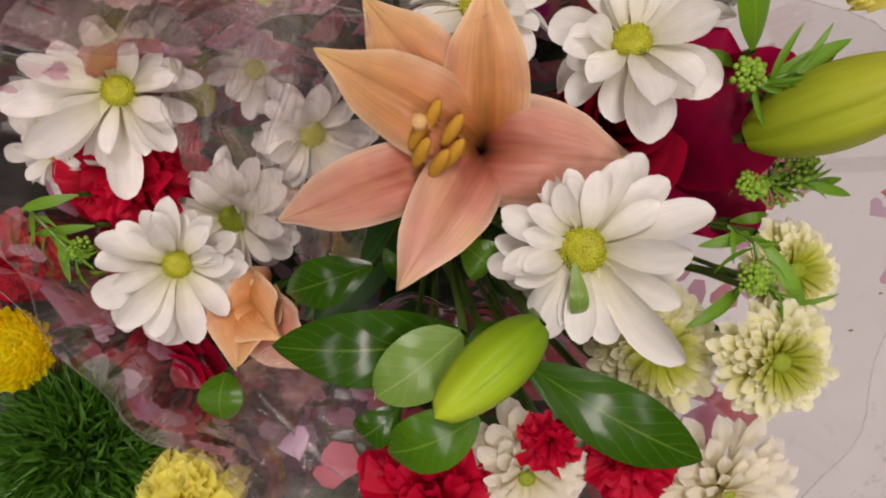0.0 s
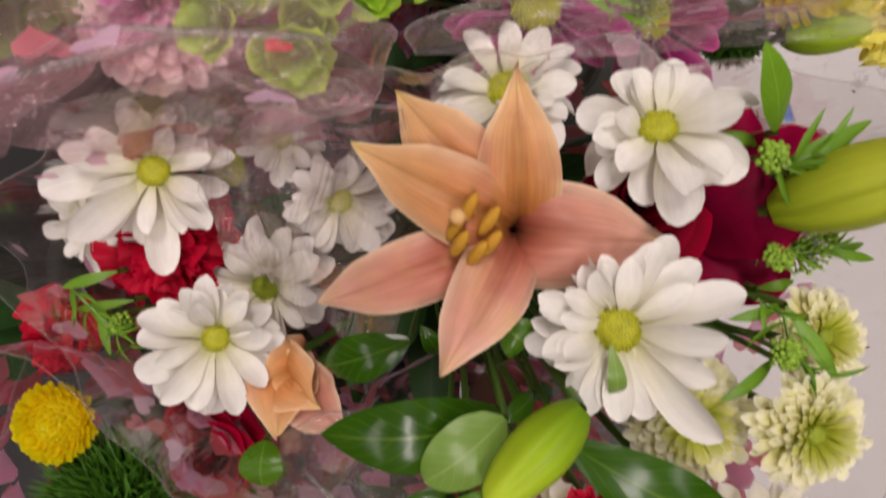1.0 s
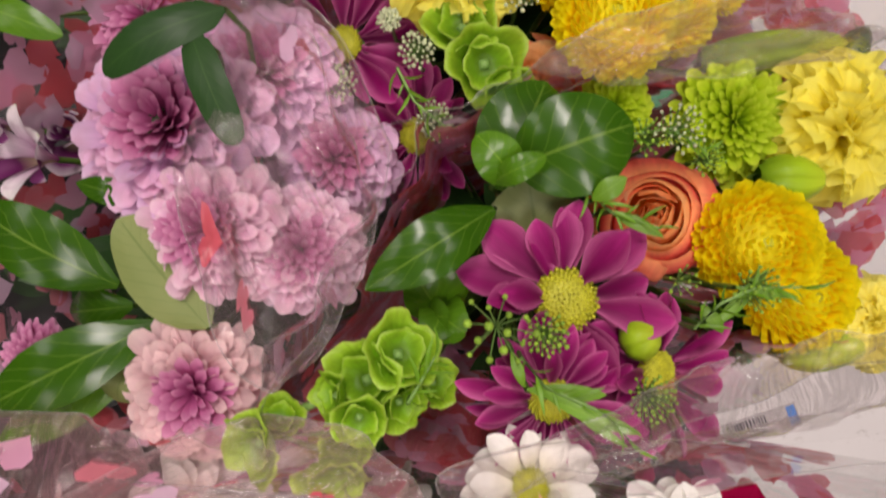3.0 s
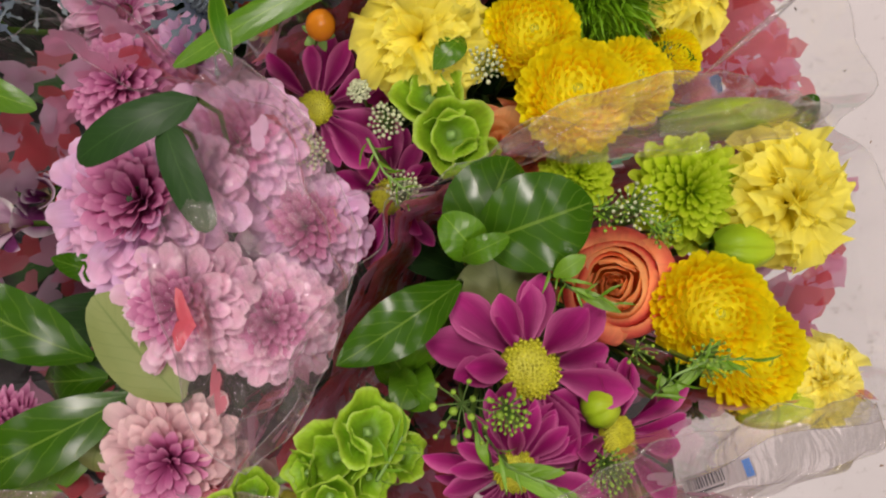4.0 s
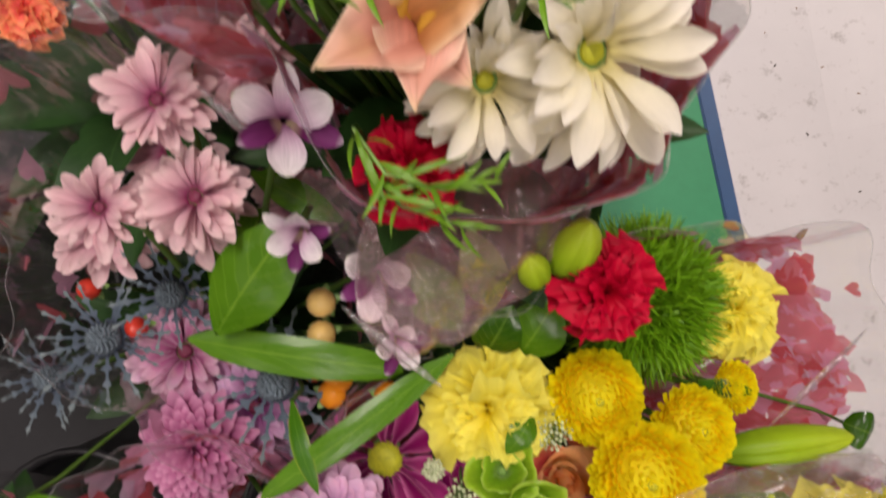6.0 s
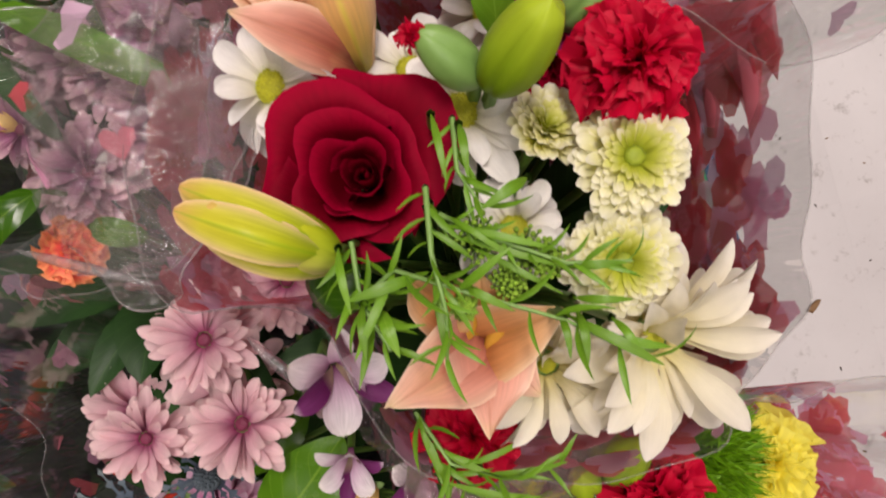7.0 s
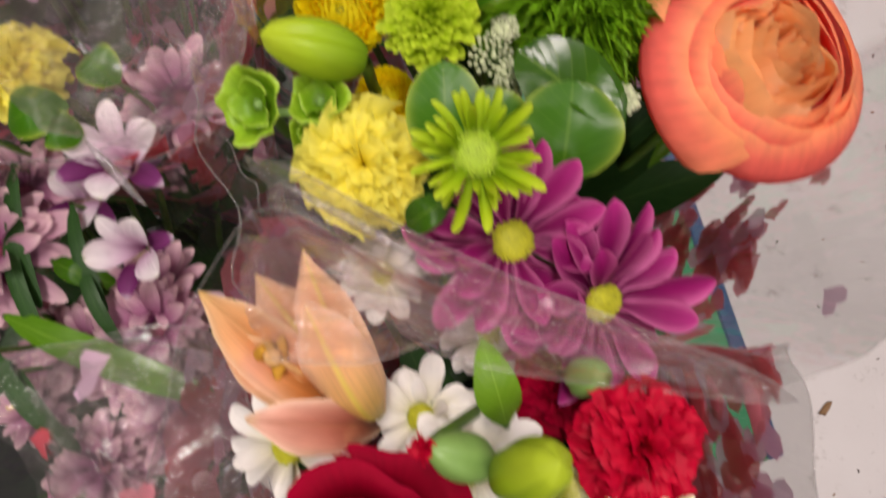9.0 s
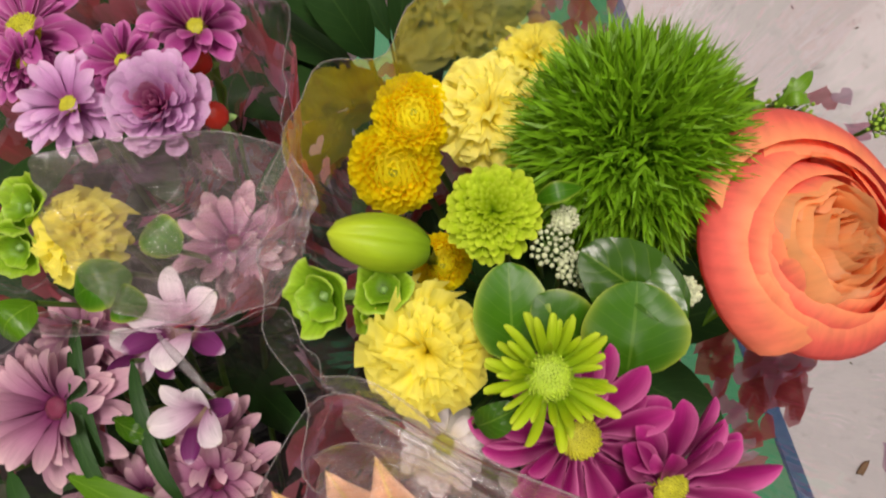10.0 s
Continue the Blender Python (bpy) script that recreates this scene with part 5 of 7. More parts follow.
leaf((0.160, 0.080, 0.652), (0.130, 0.060, 0.655), 0.0241, LEAF_L, "rounded pale green veined leaf", B, arch=.006, q=.5)
leaf((0.165, 0.048, 0.646), (0.131, 0.033, 0.638), 0.0236, LEAF_M, "folded green leaf under the bud", B, arch=.008, q=.55)
leaf((0.137, 0.051, 0.639), (0.118, 0.036, 0.628), 0.0150, LEAF_D, "small pointed glossy green leaf", B)
leaf((0.124, 0.098, 0.596), (0.082, 0.085, 0.579), 0.0224, LEAF_D, "shaded green leaf under the lily", B)
leaf((0.181, 0.111, 0.619), (0.201, 0.080, 0.632), 0.0161, LEAF_L, "pale green leaf curled round a daisy", B, arch=-.012, cup=.5)
leaf((0.174, 0.097, 0.610), (0.163, 0.107, 0.620), 0.0178, LEAF_M, "curled green leaf by the daisy", B, q=.5)
leaf((0.202, 0.080, 0.635), (0.200, 0.102, 0.646), 0.0068, LEAF_L, "thin pale leaf tip before the daisy", B)
leaf((0.042, 0.042, 0.552), (0.039, 0.019, 0.555), 0.0226, LEAF_M, "curled green leaf by a red rose", B, q=.5)
leaf((0.269, 0.173, 0.630), (0.253, 0.201, 0.658), 0.0122, FRESH_M, "upright pointed fresh green leaf", B, arch=.004)
leaf((0.271, 0.107, 0.628), (0.287, 0.076, 0.634), 0.0064, FRESH_M, 'narrow fresh green sprig leaf', B, arch=0.004)
leaf((0.265, 0.088, 0.630), (0.242, 0.074, 0.635), 0.0056, FRESH_M, 'narrow fresh green sprig leaf', B, arch=0.004)
leaf((0.273, 0.107, 0.623), (0.250, 0.103, 0.626), 0.0051, FRESH_M, 'narrow fresh green sprig leaf', B, arch=0.004)
leaf((0.295, 0.125, 0.606), (0.322, 0.118, 0.601), 0.0043, FRESH_M, 'narrow fresh green sprig leaf', B, arch=0.004)
leaf((0.270, 0.161, 0.632), (0.300, 0.174, 0.637), 0.0064, FRESH_M, 'narrow fresh green sprig leaf', B, arch=0.004)
leaf((0.274, 0.157, 0.628), (0.298, 0.170, 0.631), 0.0051, FRESH_M, 'narrow fresh green sprig leaf', B, arch=0.004)
leaf((0.266, 0.169, 0.621), (0.251, 0.175, 0.624), 0.0047, FRESH_M, 'narrow fresh green sprig leaf', B, arch=0.004)
leaf((0.272, 0.110, 0.602), (0.288, 0.112, 0.602), 0.0047, FRESH_M, 'narrow fresh green sprig leaf', B, arch=0.004)
leaf((0.298, 0.123, 0.601), (0.320, 0.125, 0.598), 0.0039, FRESH_M, 'narrow fresh green sprig leaf', B, arch=0.004)
leaf((-0.028, 0.134, 0.543), (-0.058, 0.128, 0.544), 0.0060, FRESH_M, 'narrow fresh green sprig leaf', B, arch=0.004)
leaf((-0.023, 0.118, 0.540), (-0.058, 0.115, 0.536), 0.0051, FRESH_M, 'narrow fresh green sprig leaf', B, arch=0.004)
leaf((-0.040, 0.089, 0.538), (-0.042, 0.118, 0.535), 0.0056, FRESH_M, 'narrow fresh green sprig leaf', B, arch=0.004)
leaf((-0.029, 0.097, 0.537), (-0.049, 0.116, 0.537), 0.0051, FRESH_M, 'narrow fresh green sprig leaf', B, arch=0.004)
leaf((0.138, 0.090, 0.596), (0.130, 0.106, 0.605), 0.0086, LEAF_D, 'narrow fresh green sprig leaf', B, arch=0.004)
leaf((0.176, 0.071, 0.598), (0.161, 0.063, 0.609), 0.0107, LEAF_D, 'narrow fresh green sprig leaf', B, arch=0.004)
leaf((0.183, 0.119, 0.593), (0.159, 0.122, 0.592), 0.0086, LEAF_D, 'narrow fresh green sprig leaf', B, arch=0.004)
umbel((0.265, 0.164, 0.635), 0.0058, 'green umbel of tiny beads', B, 30, seed=30)
umbel((0.275, 0.125, 0.616), 0.0060, 'green umbel of tiny beads', B, 40, seed=40)
umbel((0.292, 0.125, 0.606), 0.0103, 'green umbel of tiny beads', B, 44, seed=44)
umbel((0.265, 0.092, 0.640), 0.0064, 'green umbel of tiny beads', B, 36, seed=36)
umbel((-0.028, 0.107, 0.546), 0.0064, 'green umbel of tiny beads', B, 26, seed=26)
umbel((0.303, 0.132, 0.600), 0.0056, 'green umbel of tiny beads', B, 24, seed=24)

sprig(((0.262, 0.110, 0.625), (0.268, 0.104, 0.633), (0.267, 0.091, 0.640), (0.280, 0.081, 0.636)), 12, .018, B, seed=21)
sprig(((0.265, 0.164, 0.625), (0.269, 0.160, 0.635), (0.283, 0.165, 0.637)), 12, .020, B, seed=22)
sprig(((0.268, 0.136, 0.600), (0.279, 0.124, 0.611), (0.304, 0.125, 0.605)), 14, .016, B, seed=23)
sprig(((-0.057, 0.128, 0.539), (-0.037, 0.110, 0.546), (-0.024, 0.096, 0.547)), 14, .018, B, seed=24)

# ---- market bunch at the low corner ----
B = "market"
pompon("button_chrysanthemum", (-0.070, 0.057, 0.542), 0.0219, YELLOW_P, "golden yellow button chrysanthemum", B, (-5, 0))
pompon("button_chrysanthemum", (-0.091, -0.017, 0.540), 0.0120, YELLOW_P, "small golden button chrysanthemum", B)
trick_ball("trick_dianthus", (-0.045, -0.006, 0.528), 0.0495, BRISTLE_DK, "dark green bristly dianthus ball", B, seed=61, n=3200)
carnation("carnation", (0.016, -0.025, 0.552), 0.0275, PALE_LEMON_P, "pale lemon carnation under film", B, (0, 5), 0, seed=36)

# ---- purple daisy bouquet ----
B = "purple"
daisy("purple_daisy", (0.203, 0.273, 0.577), 0.0531, PURPLE_P, "purple daisy with a bright green-yellow eye", B, (4, 6), 12, n=12, seed=51, wide=.31, eye=.29, rows=2, q=.8, groove=.10, droop=4, cup=.5)
daisy("purple_daisy", (0.188, 0.233, 0.601), 0.0425, PURPLE_P, "purple daisy with narrow petals", B, (-6, -4), 0, n=20, seed=52, wide=.21, eye=.24, q=.75, groove=.09, droop=8)
daisy("purple_daisy", (0.242, 0.232, 0.570), 0.0477, PURPLE_P, "purple daisy turned outward under film", B, (30, 0), 0, n=14, seed=53, wide=.27, eye=.22, q=.75, droop=8)
daisy("purple_daisy", (0.105, 0.436, 0.498), 0.0524, PURPLE_P, "deep purple daisy with pale petal rims", "sunny", (-4, 0), 0, n=16, seed=54, wide=.24, eye=.21, q=.75, droop=6)
daisy("purple_daisy", (0.141, 0.377, 0.487), 0.0508, PURPLE_P, "deep purple daisy behind the wrap", "sunny", (-6, -8), 40, n=16, seed=55, wide=.24, eye=.22, q=.75, droop=6)
pompon("button_chrysanthemum", (0.302, 0.286, 0.563), 0.0309, YELLOW_P, "golden yellow button chrysanthemum", B, (-3, 3), seed=71)
pompon("button_chrysanthemum", (0.325, 0.258, 0.547), 0.0313, YELLOW_P, "golden button chrysanthemum behind another", B, (14, -8), seed=72)
mum("chrysanthemum", (0.308, 0.351, 0.531), 0.0377, LIME_P, "full lime green chrysanthemum head", B, (0, -4), 0, n=150, wide=.16, seed=26, outer=10, height=.5)
mum("chrysanthemum", (0.251, 0.368, 0.526), 0.0246, LIME_P, "small lime green chrysanthemum behind a leaf", B, (0, 10), 0, n=110, wide=.18, seed=27, outer=10, height=.5)
carnation("carnation", (0.361, 0.338, 0.545), 0.0381, LEMON_P, "lemon yellow carnation with frilled rims", B, (6, -10), 0, seed=37)
carnation("carnation", (0.370, 0.234, 0.537), 0.0236, PALE_LEMON_P, "pale yellow carnation low in the bunch", B, (10, 0), 0, seed=38)
rose("coral_rose", (0.258, 0.306, 0.554), 0.0347, [CORAL_P, CORAL_OUT_P], "coral orange ranunculus-like rose", B, (-14, 10), 0, seed=43, n=24, core=.06, cupin=.35, ruffle=.06)
leaf((0.181, 0.330, 0.566), (0.211, 0.381, 0.566), 0.0477, LEAF_D, "broad dark green glossy leaf", B, arch=.010, q=.55)
leaf((0.187, 0.339, 0.580), (0.246, 0.351, 0.583), 0.0489, LEAF_D, "broad dark green glossy leaf", B, arch=.012, q=.55)
leaf((0.187, 0.332, 0.586), (0.172, 0.355, 0.594), 0.0224, LEAF_M, "small round glossy green leaf", B, q=.5)
leaf((0.177, 0.333, 0.591), (0.201, 0.340, 0.600), 0.0129, LEAF_M, "small folded glossy green leaf", B, q=.5)
leaf((0.197, 0.275, 0.558), (0.195, 0.334, 0.571), 0.0564, LEAF_O, "olive underside of a broad leaf", B, arch=.004, q=.5)
leaf((0.176, 0.321, 0.582), (0.112, 0.292, 0.598), 0.0281, LEAF_D, "glossy dark leaf with a bright highlight", B, arch=.014)
leaf((0.161, 0.291, 0.545), (0.178, 0.325, 0.552), 0.0214, LEAF_D, "shaded leaf under the blooms", B)
leaf((0.143, 0.273, 0.553), (0.146, 0.306, 0.574), 0.0289, LEAF_M, 'rounded mid-green leaf of a curled rosette', B, q=0.45, arch=0.008)
leaf((0.143, 0.273, 0.553), (0.154, 0.264, 0.578), 0.0260, LEAF_M, 'rounded mid-green leaf of a curled rosette', B, q=0.45, arch=0.008)
leaf((0.143, 0.273, 0.553), (0.133, 0.297, 0.575), 0.0260, LEAF_M, 'rounded mid-green leaf of a curled rosette', B, q=0.45, arch=0.008)
leaf((0.143, 0.273, 0.553), (0.147, 0.273, 0.577), 0.0231, LEAF_M, 'rounded mid-green leaf of a curled rosette', B, q=0.45, arch=0.008)
leaf((0.143, 0.273, 0.553), (0.137, 0.264, 0.579), 0.0231, LEAF_M, 'rounded mid-green leaf of a curled rosette', B, q=0.45, arch=0.008)
bells([((0.124, 0.263, 0.614), 0.0168, (.4, .3, .8)), ((0.111, 0.254, 0.612), 0.0175, (-.3, .2, .9)), ((0.107, 0.243, 0.626), 0.0118, (.1, -.3, .9)), ((0.099, 0.231, 0.618), 0.0117, (-.1, -.5, .8)),
       ((0.063, 0.235, 0.615), 0.0166, (-.5, -.1, .8)), ((0.091, 0.222, 0.616), 0.0166, (0, -.7, .6)), ((0.136, 0.248, 0.605), 0.0114, (.6, .1, .6)), ((0.121, 0.244, 0.611), 0.0127, (.5, -.3, .6)), ((0.098, 0.250, 0.616), 0.0116, (-.6, .1, .6)), ((0.068, 0.240, 0.607), 0.0111, (.2, .5, .6))], "bright lime bells-of-Ireland stalk", B)
umbel((0.168, 0.270, 0.633), 0.0161, "open umbel of round green buds", B, 15, .0022, seed=5)
umbel((0.187, 0.265, 0.626), 0.0095, "fine green umbel before a purple daisy", B, 40, .0013, seed=6)
leaf((0.176, 0.245, 0.630), (0.207, 0.239, 0.632), 0.0076, FRESH_M, 'narrow fresh green sprig leaf', B, arch=0.003)
leaf((0.183, 0.241, 0.630), (0.218, 0.222, 0.633), 0.0066, FRESH_M, 'narrow fresh green sprig leaf', B, arch=0.003)
leaf((0.172, 0.261, 0.629), (0.175, 0.246, 0.630), 0.0046, FRESH_M, 'narrow fresh green sprig leaf', B, arch=0.003)
leaf((0.191, 0.236, 0.631), (0.212, 0.218, 0.634), 0.0036, FRESH_M, 'narrow fresh green sprig leaf', B, arch=0.003)
leaf((0.227, 0.312, 0.592), (0.248, 0.297, 0.598), 0.0061, FRESH_M, 'narrow fresh green sprig leaf', B, arch=0.003)
leaf((0.220, 0.318, 0.592), (0.236, 0.326, 0.596), 0.0102, FRESH_M, 'narrow fresh green sprig leaf', B, arch=0.003)
leaf((0.267, 0.252, 0.587), (0.296, 0.276, 0.589), 0.0066, FRESH_M, 'narrow fresh green sprig leaf', B, arch=0.003)
leaf((0.264, 0.263, 0.586), (0.272, 0.249, 0.587), 0.0066, FRESH_M, 'narrow fresh green sprig leaf', B, arch=0.003)
leaf((0.277, 0.270, 0.595), (0.304, 0.262, 0.596), 0.0041, FRESH_M, 'narrow fresh green sprig leaf', B, arch=0.003)
umbel((0.267, 0.346, 0.583), 0.0122, 'sprig of tiny green and white beads', B, 40, 0.0012, mat=SPRIG_W, seed=85)
umbel((0.254, 0.345, 0.578), 0.0098, 'sprig of tiny green and white beads', B, 30, 0.0012, mat=SPRIG_M, seed=66)
umbel((0.154, 0.372, 0.537), 0.0092, 'sprig of tiny green and white beads', B, 40, 0.0012, mat=SPRIG_W, seed=74)
umbel((0.230, 0.229, 0.610), 0.0109, 'sprig of tiny green and white beads', B, 50, 0.0012, mat=SPRIG_M, seed=90)
umbel((0.287, 0.268, 0.595), 0.0109, 'sprig of tiny green and white beads', B, 40, 0.0012, mat=SPRIG_M, seed=80)
umbel((0.283, 0.332, 0.569), 0.0092, 'sprig of tiny green and white beads', B, 30, 0.0012, mat=SPRIG_M, seed=64)
umbel((0.258, 0.275, 0.585), 0.0082, 'sprig of tiny green and white beads', B, 14, 0.0012, mat=SPRIG_M, seed=44)
bud("lily_bud", (0.313, 0.319, 0.552), (0.346, 0.313, 0.554), 0.0253, BUD_M, "green lily bud beside a yellow carnation", B)
bud("lily_bud", (0.318, 0.225, 0.539), (0.361, 0.224, 0.543), 0.0220, BUD_M, "green lily bud low in the bunch", B)
bud("bud", (0.228, 0.249, 0.578), (0.243, 0.253, 0.588), 0.0210, BUD_M, "half-hidden green bud between purple daisies", B)
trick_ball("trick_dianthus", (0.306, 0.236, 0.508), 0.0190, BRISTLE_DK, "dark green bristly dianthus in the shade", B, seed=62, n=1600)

sprig(((0.219, 0.323, 0.586), (0.227, 0.311, 0.597), (0.247, 0.301, 0.598)), 12, .014, B, seed=31)
sprig(((0.259, 0.253, 0.587), (0.270, 0.264, 0.596), (0.286, 0.269, 0.597), (0.307, 0.266, 0.595)), 16, .014, B, seed=32)
sprig(((0.176, 0.257, 0.624), (0.183, 0.246, 0.634), (0.204, 0.233, 0.635), (0.214, 0.219, 0.632)), 12, .016, B, seed=33)
sprig(((0.137, 0.406, 0.539), (0.144, 0.385, 0.546), (0.160, 0.367, 0.548)), 12, .016, B, seed=34)
sprig(((0.244, 0.348, 0.573), (0.265, 0.347, 0.578), (0.279, 0.334, 0.579)), 12, .012, B, seed=35)
sprig(((0.127, 0.244, 0.621), (0.134, 0.253, 0.625), (0.141, 0.262, 0.624)), 10, .014, B, seed=36)

# ---- pink chrysanthemum bouquet ----
B = "pink"
mum("pink_chrysanthemum", (0.025, 0.382, 0.559), 0.0560, LAVENDER_P, "large pink chrysanthemum with a dark heart", B, (0, 8), 0, n=150, wide=.20, seed=81, outer=-2, height=.4, hook=-10)
mum("pink_chrysanthemum", (0.042, 0.330, 0.576), 0.0408, PINK_P, "pink chrysanthemum under clear film", B, (-6, 0), 30, n=140, wide=.20, seed=82)
mum("pink_chrysanthemum", (0.078, 0.315, 0.565), 0.0364, PINK_P, "pale pink chrysanthemum under clear film", B, (14, 0), 60, n=120, wide=.20, seed=83)
mum("pink_chrysanthemum", (0.018, 0.255, 0.564), 0.0419, BLUSH_P, "blush chrysanthemum with a dark pink heart", B, (6, -6), 10, n=110, wide=.20, seed=84)
mum("pink_chrysanthemum", (0.066, 0.410, 0.535), 0.0481, LAVENDER_P, "lavender pink chrysanthemum behind film", B, (10, 6), 10, n=120, wide=.20, seed=85)
mum("pink_chrysanthemum", (-0.011, 0.467, 0.491), 0.0391, LAVENDER_P, "mauve chrysanthemum in the shade", B, (0, 6), 10, n=100, wide=.20, seed=86, joined=True)
mum("pink_chrysanthemum", (-0.081, 0.275, 0.532), 0.0259, BLUSH_P, "small blush chrysanthemum between leaves", B, (-10, 0), 10, n=90, wide=.2, seed=87, joined=True)
mum("pink_chrysanthemum", (0.092, 0.362, 0.522), 0.0430, LAVENDER_P, "pale lilac chrysanthemum deep under the film", B, (14, 4), 40, n=110, wide=.20, seed=88, outer=-4)
leaf((-0.011, 0.310, 0.577), (-0.069, 0.358, 0.589), 0.0340, LEAF_D, "glossy dark green pointed leaf", B, arch=.012)
leaf((0.033, 0.284, 0.584), (-0.000, 0.341, 0.589), 0.0380, LEAF_O, "pale olive leaf with fine veins", B, arch=.004, q=.5)
leaf((0.006, 0.289, 0.574), (-0.084, 0.259, 0.584), 0.0336, LEAF_D, "glossy dark green pointed leaf", B, arch=.012)
leaf((-0.011, 0.272, 0.561), (-0.091, 0.237, 0.566), 0.0268, LEAF_M, "plain green leaf in the bunch", B)
leaf((-0.015, 0.270, 0.566), (-0.024, 0.252, 0.568), 0.0235, LEAF_O, "small rounded olive green leaf", B, q=.5)
leaf((0.011, 0.348, 0.573), (-0.025, 0.363, 0.577), 0.0140, LEAF_D, "small dark green pointed leaf", B)
leaf((-0.010, 0.299, 0.568), (-0.054, 0.300, 0.549), 0.0238, LEAF_D, "dark green leaf in the shade", B)
leaf((0.072, 0.420, 0.616), (0.016, 0.401, 0.616), 0.0191, LEAF_K, "dark green strap leaf, cut end", B, arch=.010, q=.3)
leaf((0.058, 0.411, 0.621), (0.070, 0.361, 0.619), 0.0166, LEAF_K, "dark green strap leaf, cut end", B, arch=.006, q=.3)
leaf((-0.003, 0.364, 0.582), (0.028, 0.399, 0.583), 0.0143, LEAF_K, "dark green strap leaf, cut end", B, arch=.006, q=.4)
rose("dark_calla", (-0.073, 0.409, 0.499), 0.0213, [ALSTRO_DARK_P], "dark purple flower in the shade", B, n=6, seed=44)
alstro((-0.072, 0.390, 0.511), 0.0329, B, (-20, 0), 20, seed=4)
alstro((-0.088, 0.410, 0.518), 0.0282, B, (-20, 0), 20, seed=5)

# ---- sunny yellow bouquet ----
B = "sunny"
carnation("carnation", (0.175, 0.461, 0.528), 0.0386, LEMON_P, "lemon yellow carnation with wavy rims", B, (-4, -8), 0, seed=39)
pompon("button_chrysanthemum", (0.238, 0.453, 0.525), 0.0286, YELLOW_P, "golden yellow button chrysanthemum", B, (0, 0), seed=73)
pompon("button_chrysanthemum", (0.252, 0.409, 0.550), 0.0313, YELLOW_P, "large golden button chrysanthemum", B, (-4, 6), seed=74)
pompon("button_chrysanthemum", (0.291, 0.419, 0.520), 0.0268, YELLOW_P, "golden button chrysanthemum behind another", B, (16, 6), seed=75)
pompon("button_chrysanthemum", (0.327, 0.434, 0.505), 0.0169, YELLOW_P, "half-open golden button chrysanthemum", B, (30, 0), seed=76)
carnation("carnation", (0.343, 0.478, 0.490), 0.0324, LEMON_P, "lemon yellow carnation beside a bristly ball", B, (10, 0), 0, seed=40)
trick_ball("trick_dianthus", (0.288, 0.497, 0.485), 0.0510, BRISTLE_M, "green bristly dianthus ball", B, seed=63, n=4200)
carnation("carnation", (0.242, 0.523, 0.597), 0.0256, RED_P, "crimson red carnation on a tall stem", B, (4, -6), 20, seed=47)
rose("coral_rose", (0.213, 0.398, 0.503), 0.0317, [CORAL_P, CORAL_OUT_P], "coral orange rose under the film", B, (0, 0), 0, seed=45)
bells([((0.175, 0.423, 0.530), 0.0207, (0, .3, .9)), ((0.183, 0.402, 0.534), 0.0221, (.2, -.2, .9)), ((0.193, 0.389, 0.528), 0.0151, (.3, -.4, .7))], "lime green bells-of-Ireland cups", B)
umbel((0.149, 0.415, 0.536), 0.0106, 'pale green and white bead umbel', B, 42, 0.0016, mat=SPRIG_W, seed=750)
umbel((0.153, 0.376, 0.540), 0.0099, 'pale green and white bead umbel', B, 42, 0.0016, mat=SPRIG_W, seed=782)
umbel((0.105, 0.403, 0.539), 0.0099, 'pale green and white bead umbel', B, 42, 0.0016, mat=SPRIG_W, seed=622)
umbel((0.209, 0.440, 0.532), 0.0119, 'pale green and white bead umbel', B, 42, 0.0016, mat=SPRIG_W, seed=915)
umbel((0.178, 0.439, 0.533), 0.0073, 'pale green and white bead umbel', B, 42, 0.0016, mat=SPRIG_W, seed=825)
umbel((0.136, 0.434, 0.535), 0.0066, 'pale green and white bead umbel', B, 42, 0.0016, mat=SPRIG_W, seed=700)
berry((0.091, 0.495, 0.520), 0.0088, BERRY_O, 'orange berry on a thin stalk', B, (20, 10))
berry((0.118, 0.479, 0.521), 0.0088, BERRY_O, 'orange berry on a thin stalk', B, (20, 10))
berry((0.085, 0.487, 0.520), 0.0088, BERRY_O, 'orange berry on a thin stalk', B, (20, 10))
berry((0.074, 0.502, 0.504), 0.0084, BERRY_R, "red-orange berry on a stalk", B)
berry((0.097, 0.544, 0.552), 0.0083, BERRY_P, "peach coloured berry with green sepals", B)
berry((0.092, 0.526, 0.546), 0.0083, BERRY_P, "peach coloured berry with green sepals", B)
bud("lily_bud", (0.312, 0.394, 0.502), (0.392, 0.390, 0.513), 0.0253, BUD_M, "slender bright green lily bud", B)
bud("carnation_bud", (0.211, 0.533, 0.593), (0.207, 0.547, 0.612), 0.0162, BUD_M, "tight pale green carnation bud", B)
bud("carnation_bud", (0.224, 0.535, 0.588), (0.238, 0.556, 0.615), 0.0235, BUD_M, "large pale green carnation bud", B)
leaf((0.168, 0.512, 0.545), (0.150, 0.560, 0.572), 0.0300, LEAF_M, "olive green leaf under the rose wrap", B)
leaf((0.190, 0.520, 0.548), (0.184, 0.566, 0.574), 0.0260, LEAF_O, "dull olive leaf under the rose wrap", B)
leaf((0.199, 0.486, 0.523), (0.226, 0.516, 0.539), 0.0359, LEAF_M, "plain green leaf in the bunch", B)
leaf((0.180, 0.492, 0.523), (0.200, 0.519, 0.550), 0.0293, LEAF_D, "dark green leaf in the shade", B)
leaf((0.199, 0.455, 0.536), (0.179, 0.437, 0.544), 0.0163, LEAF_M, "green leaf by a yellow carnation", B)
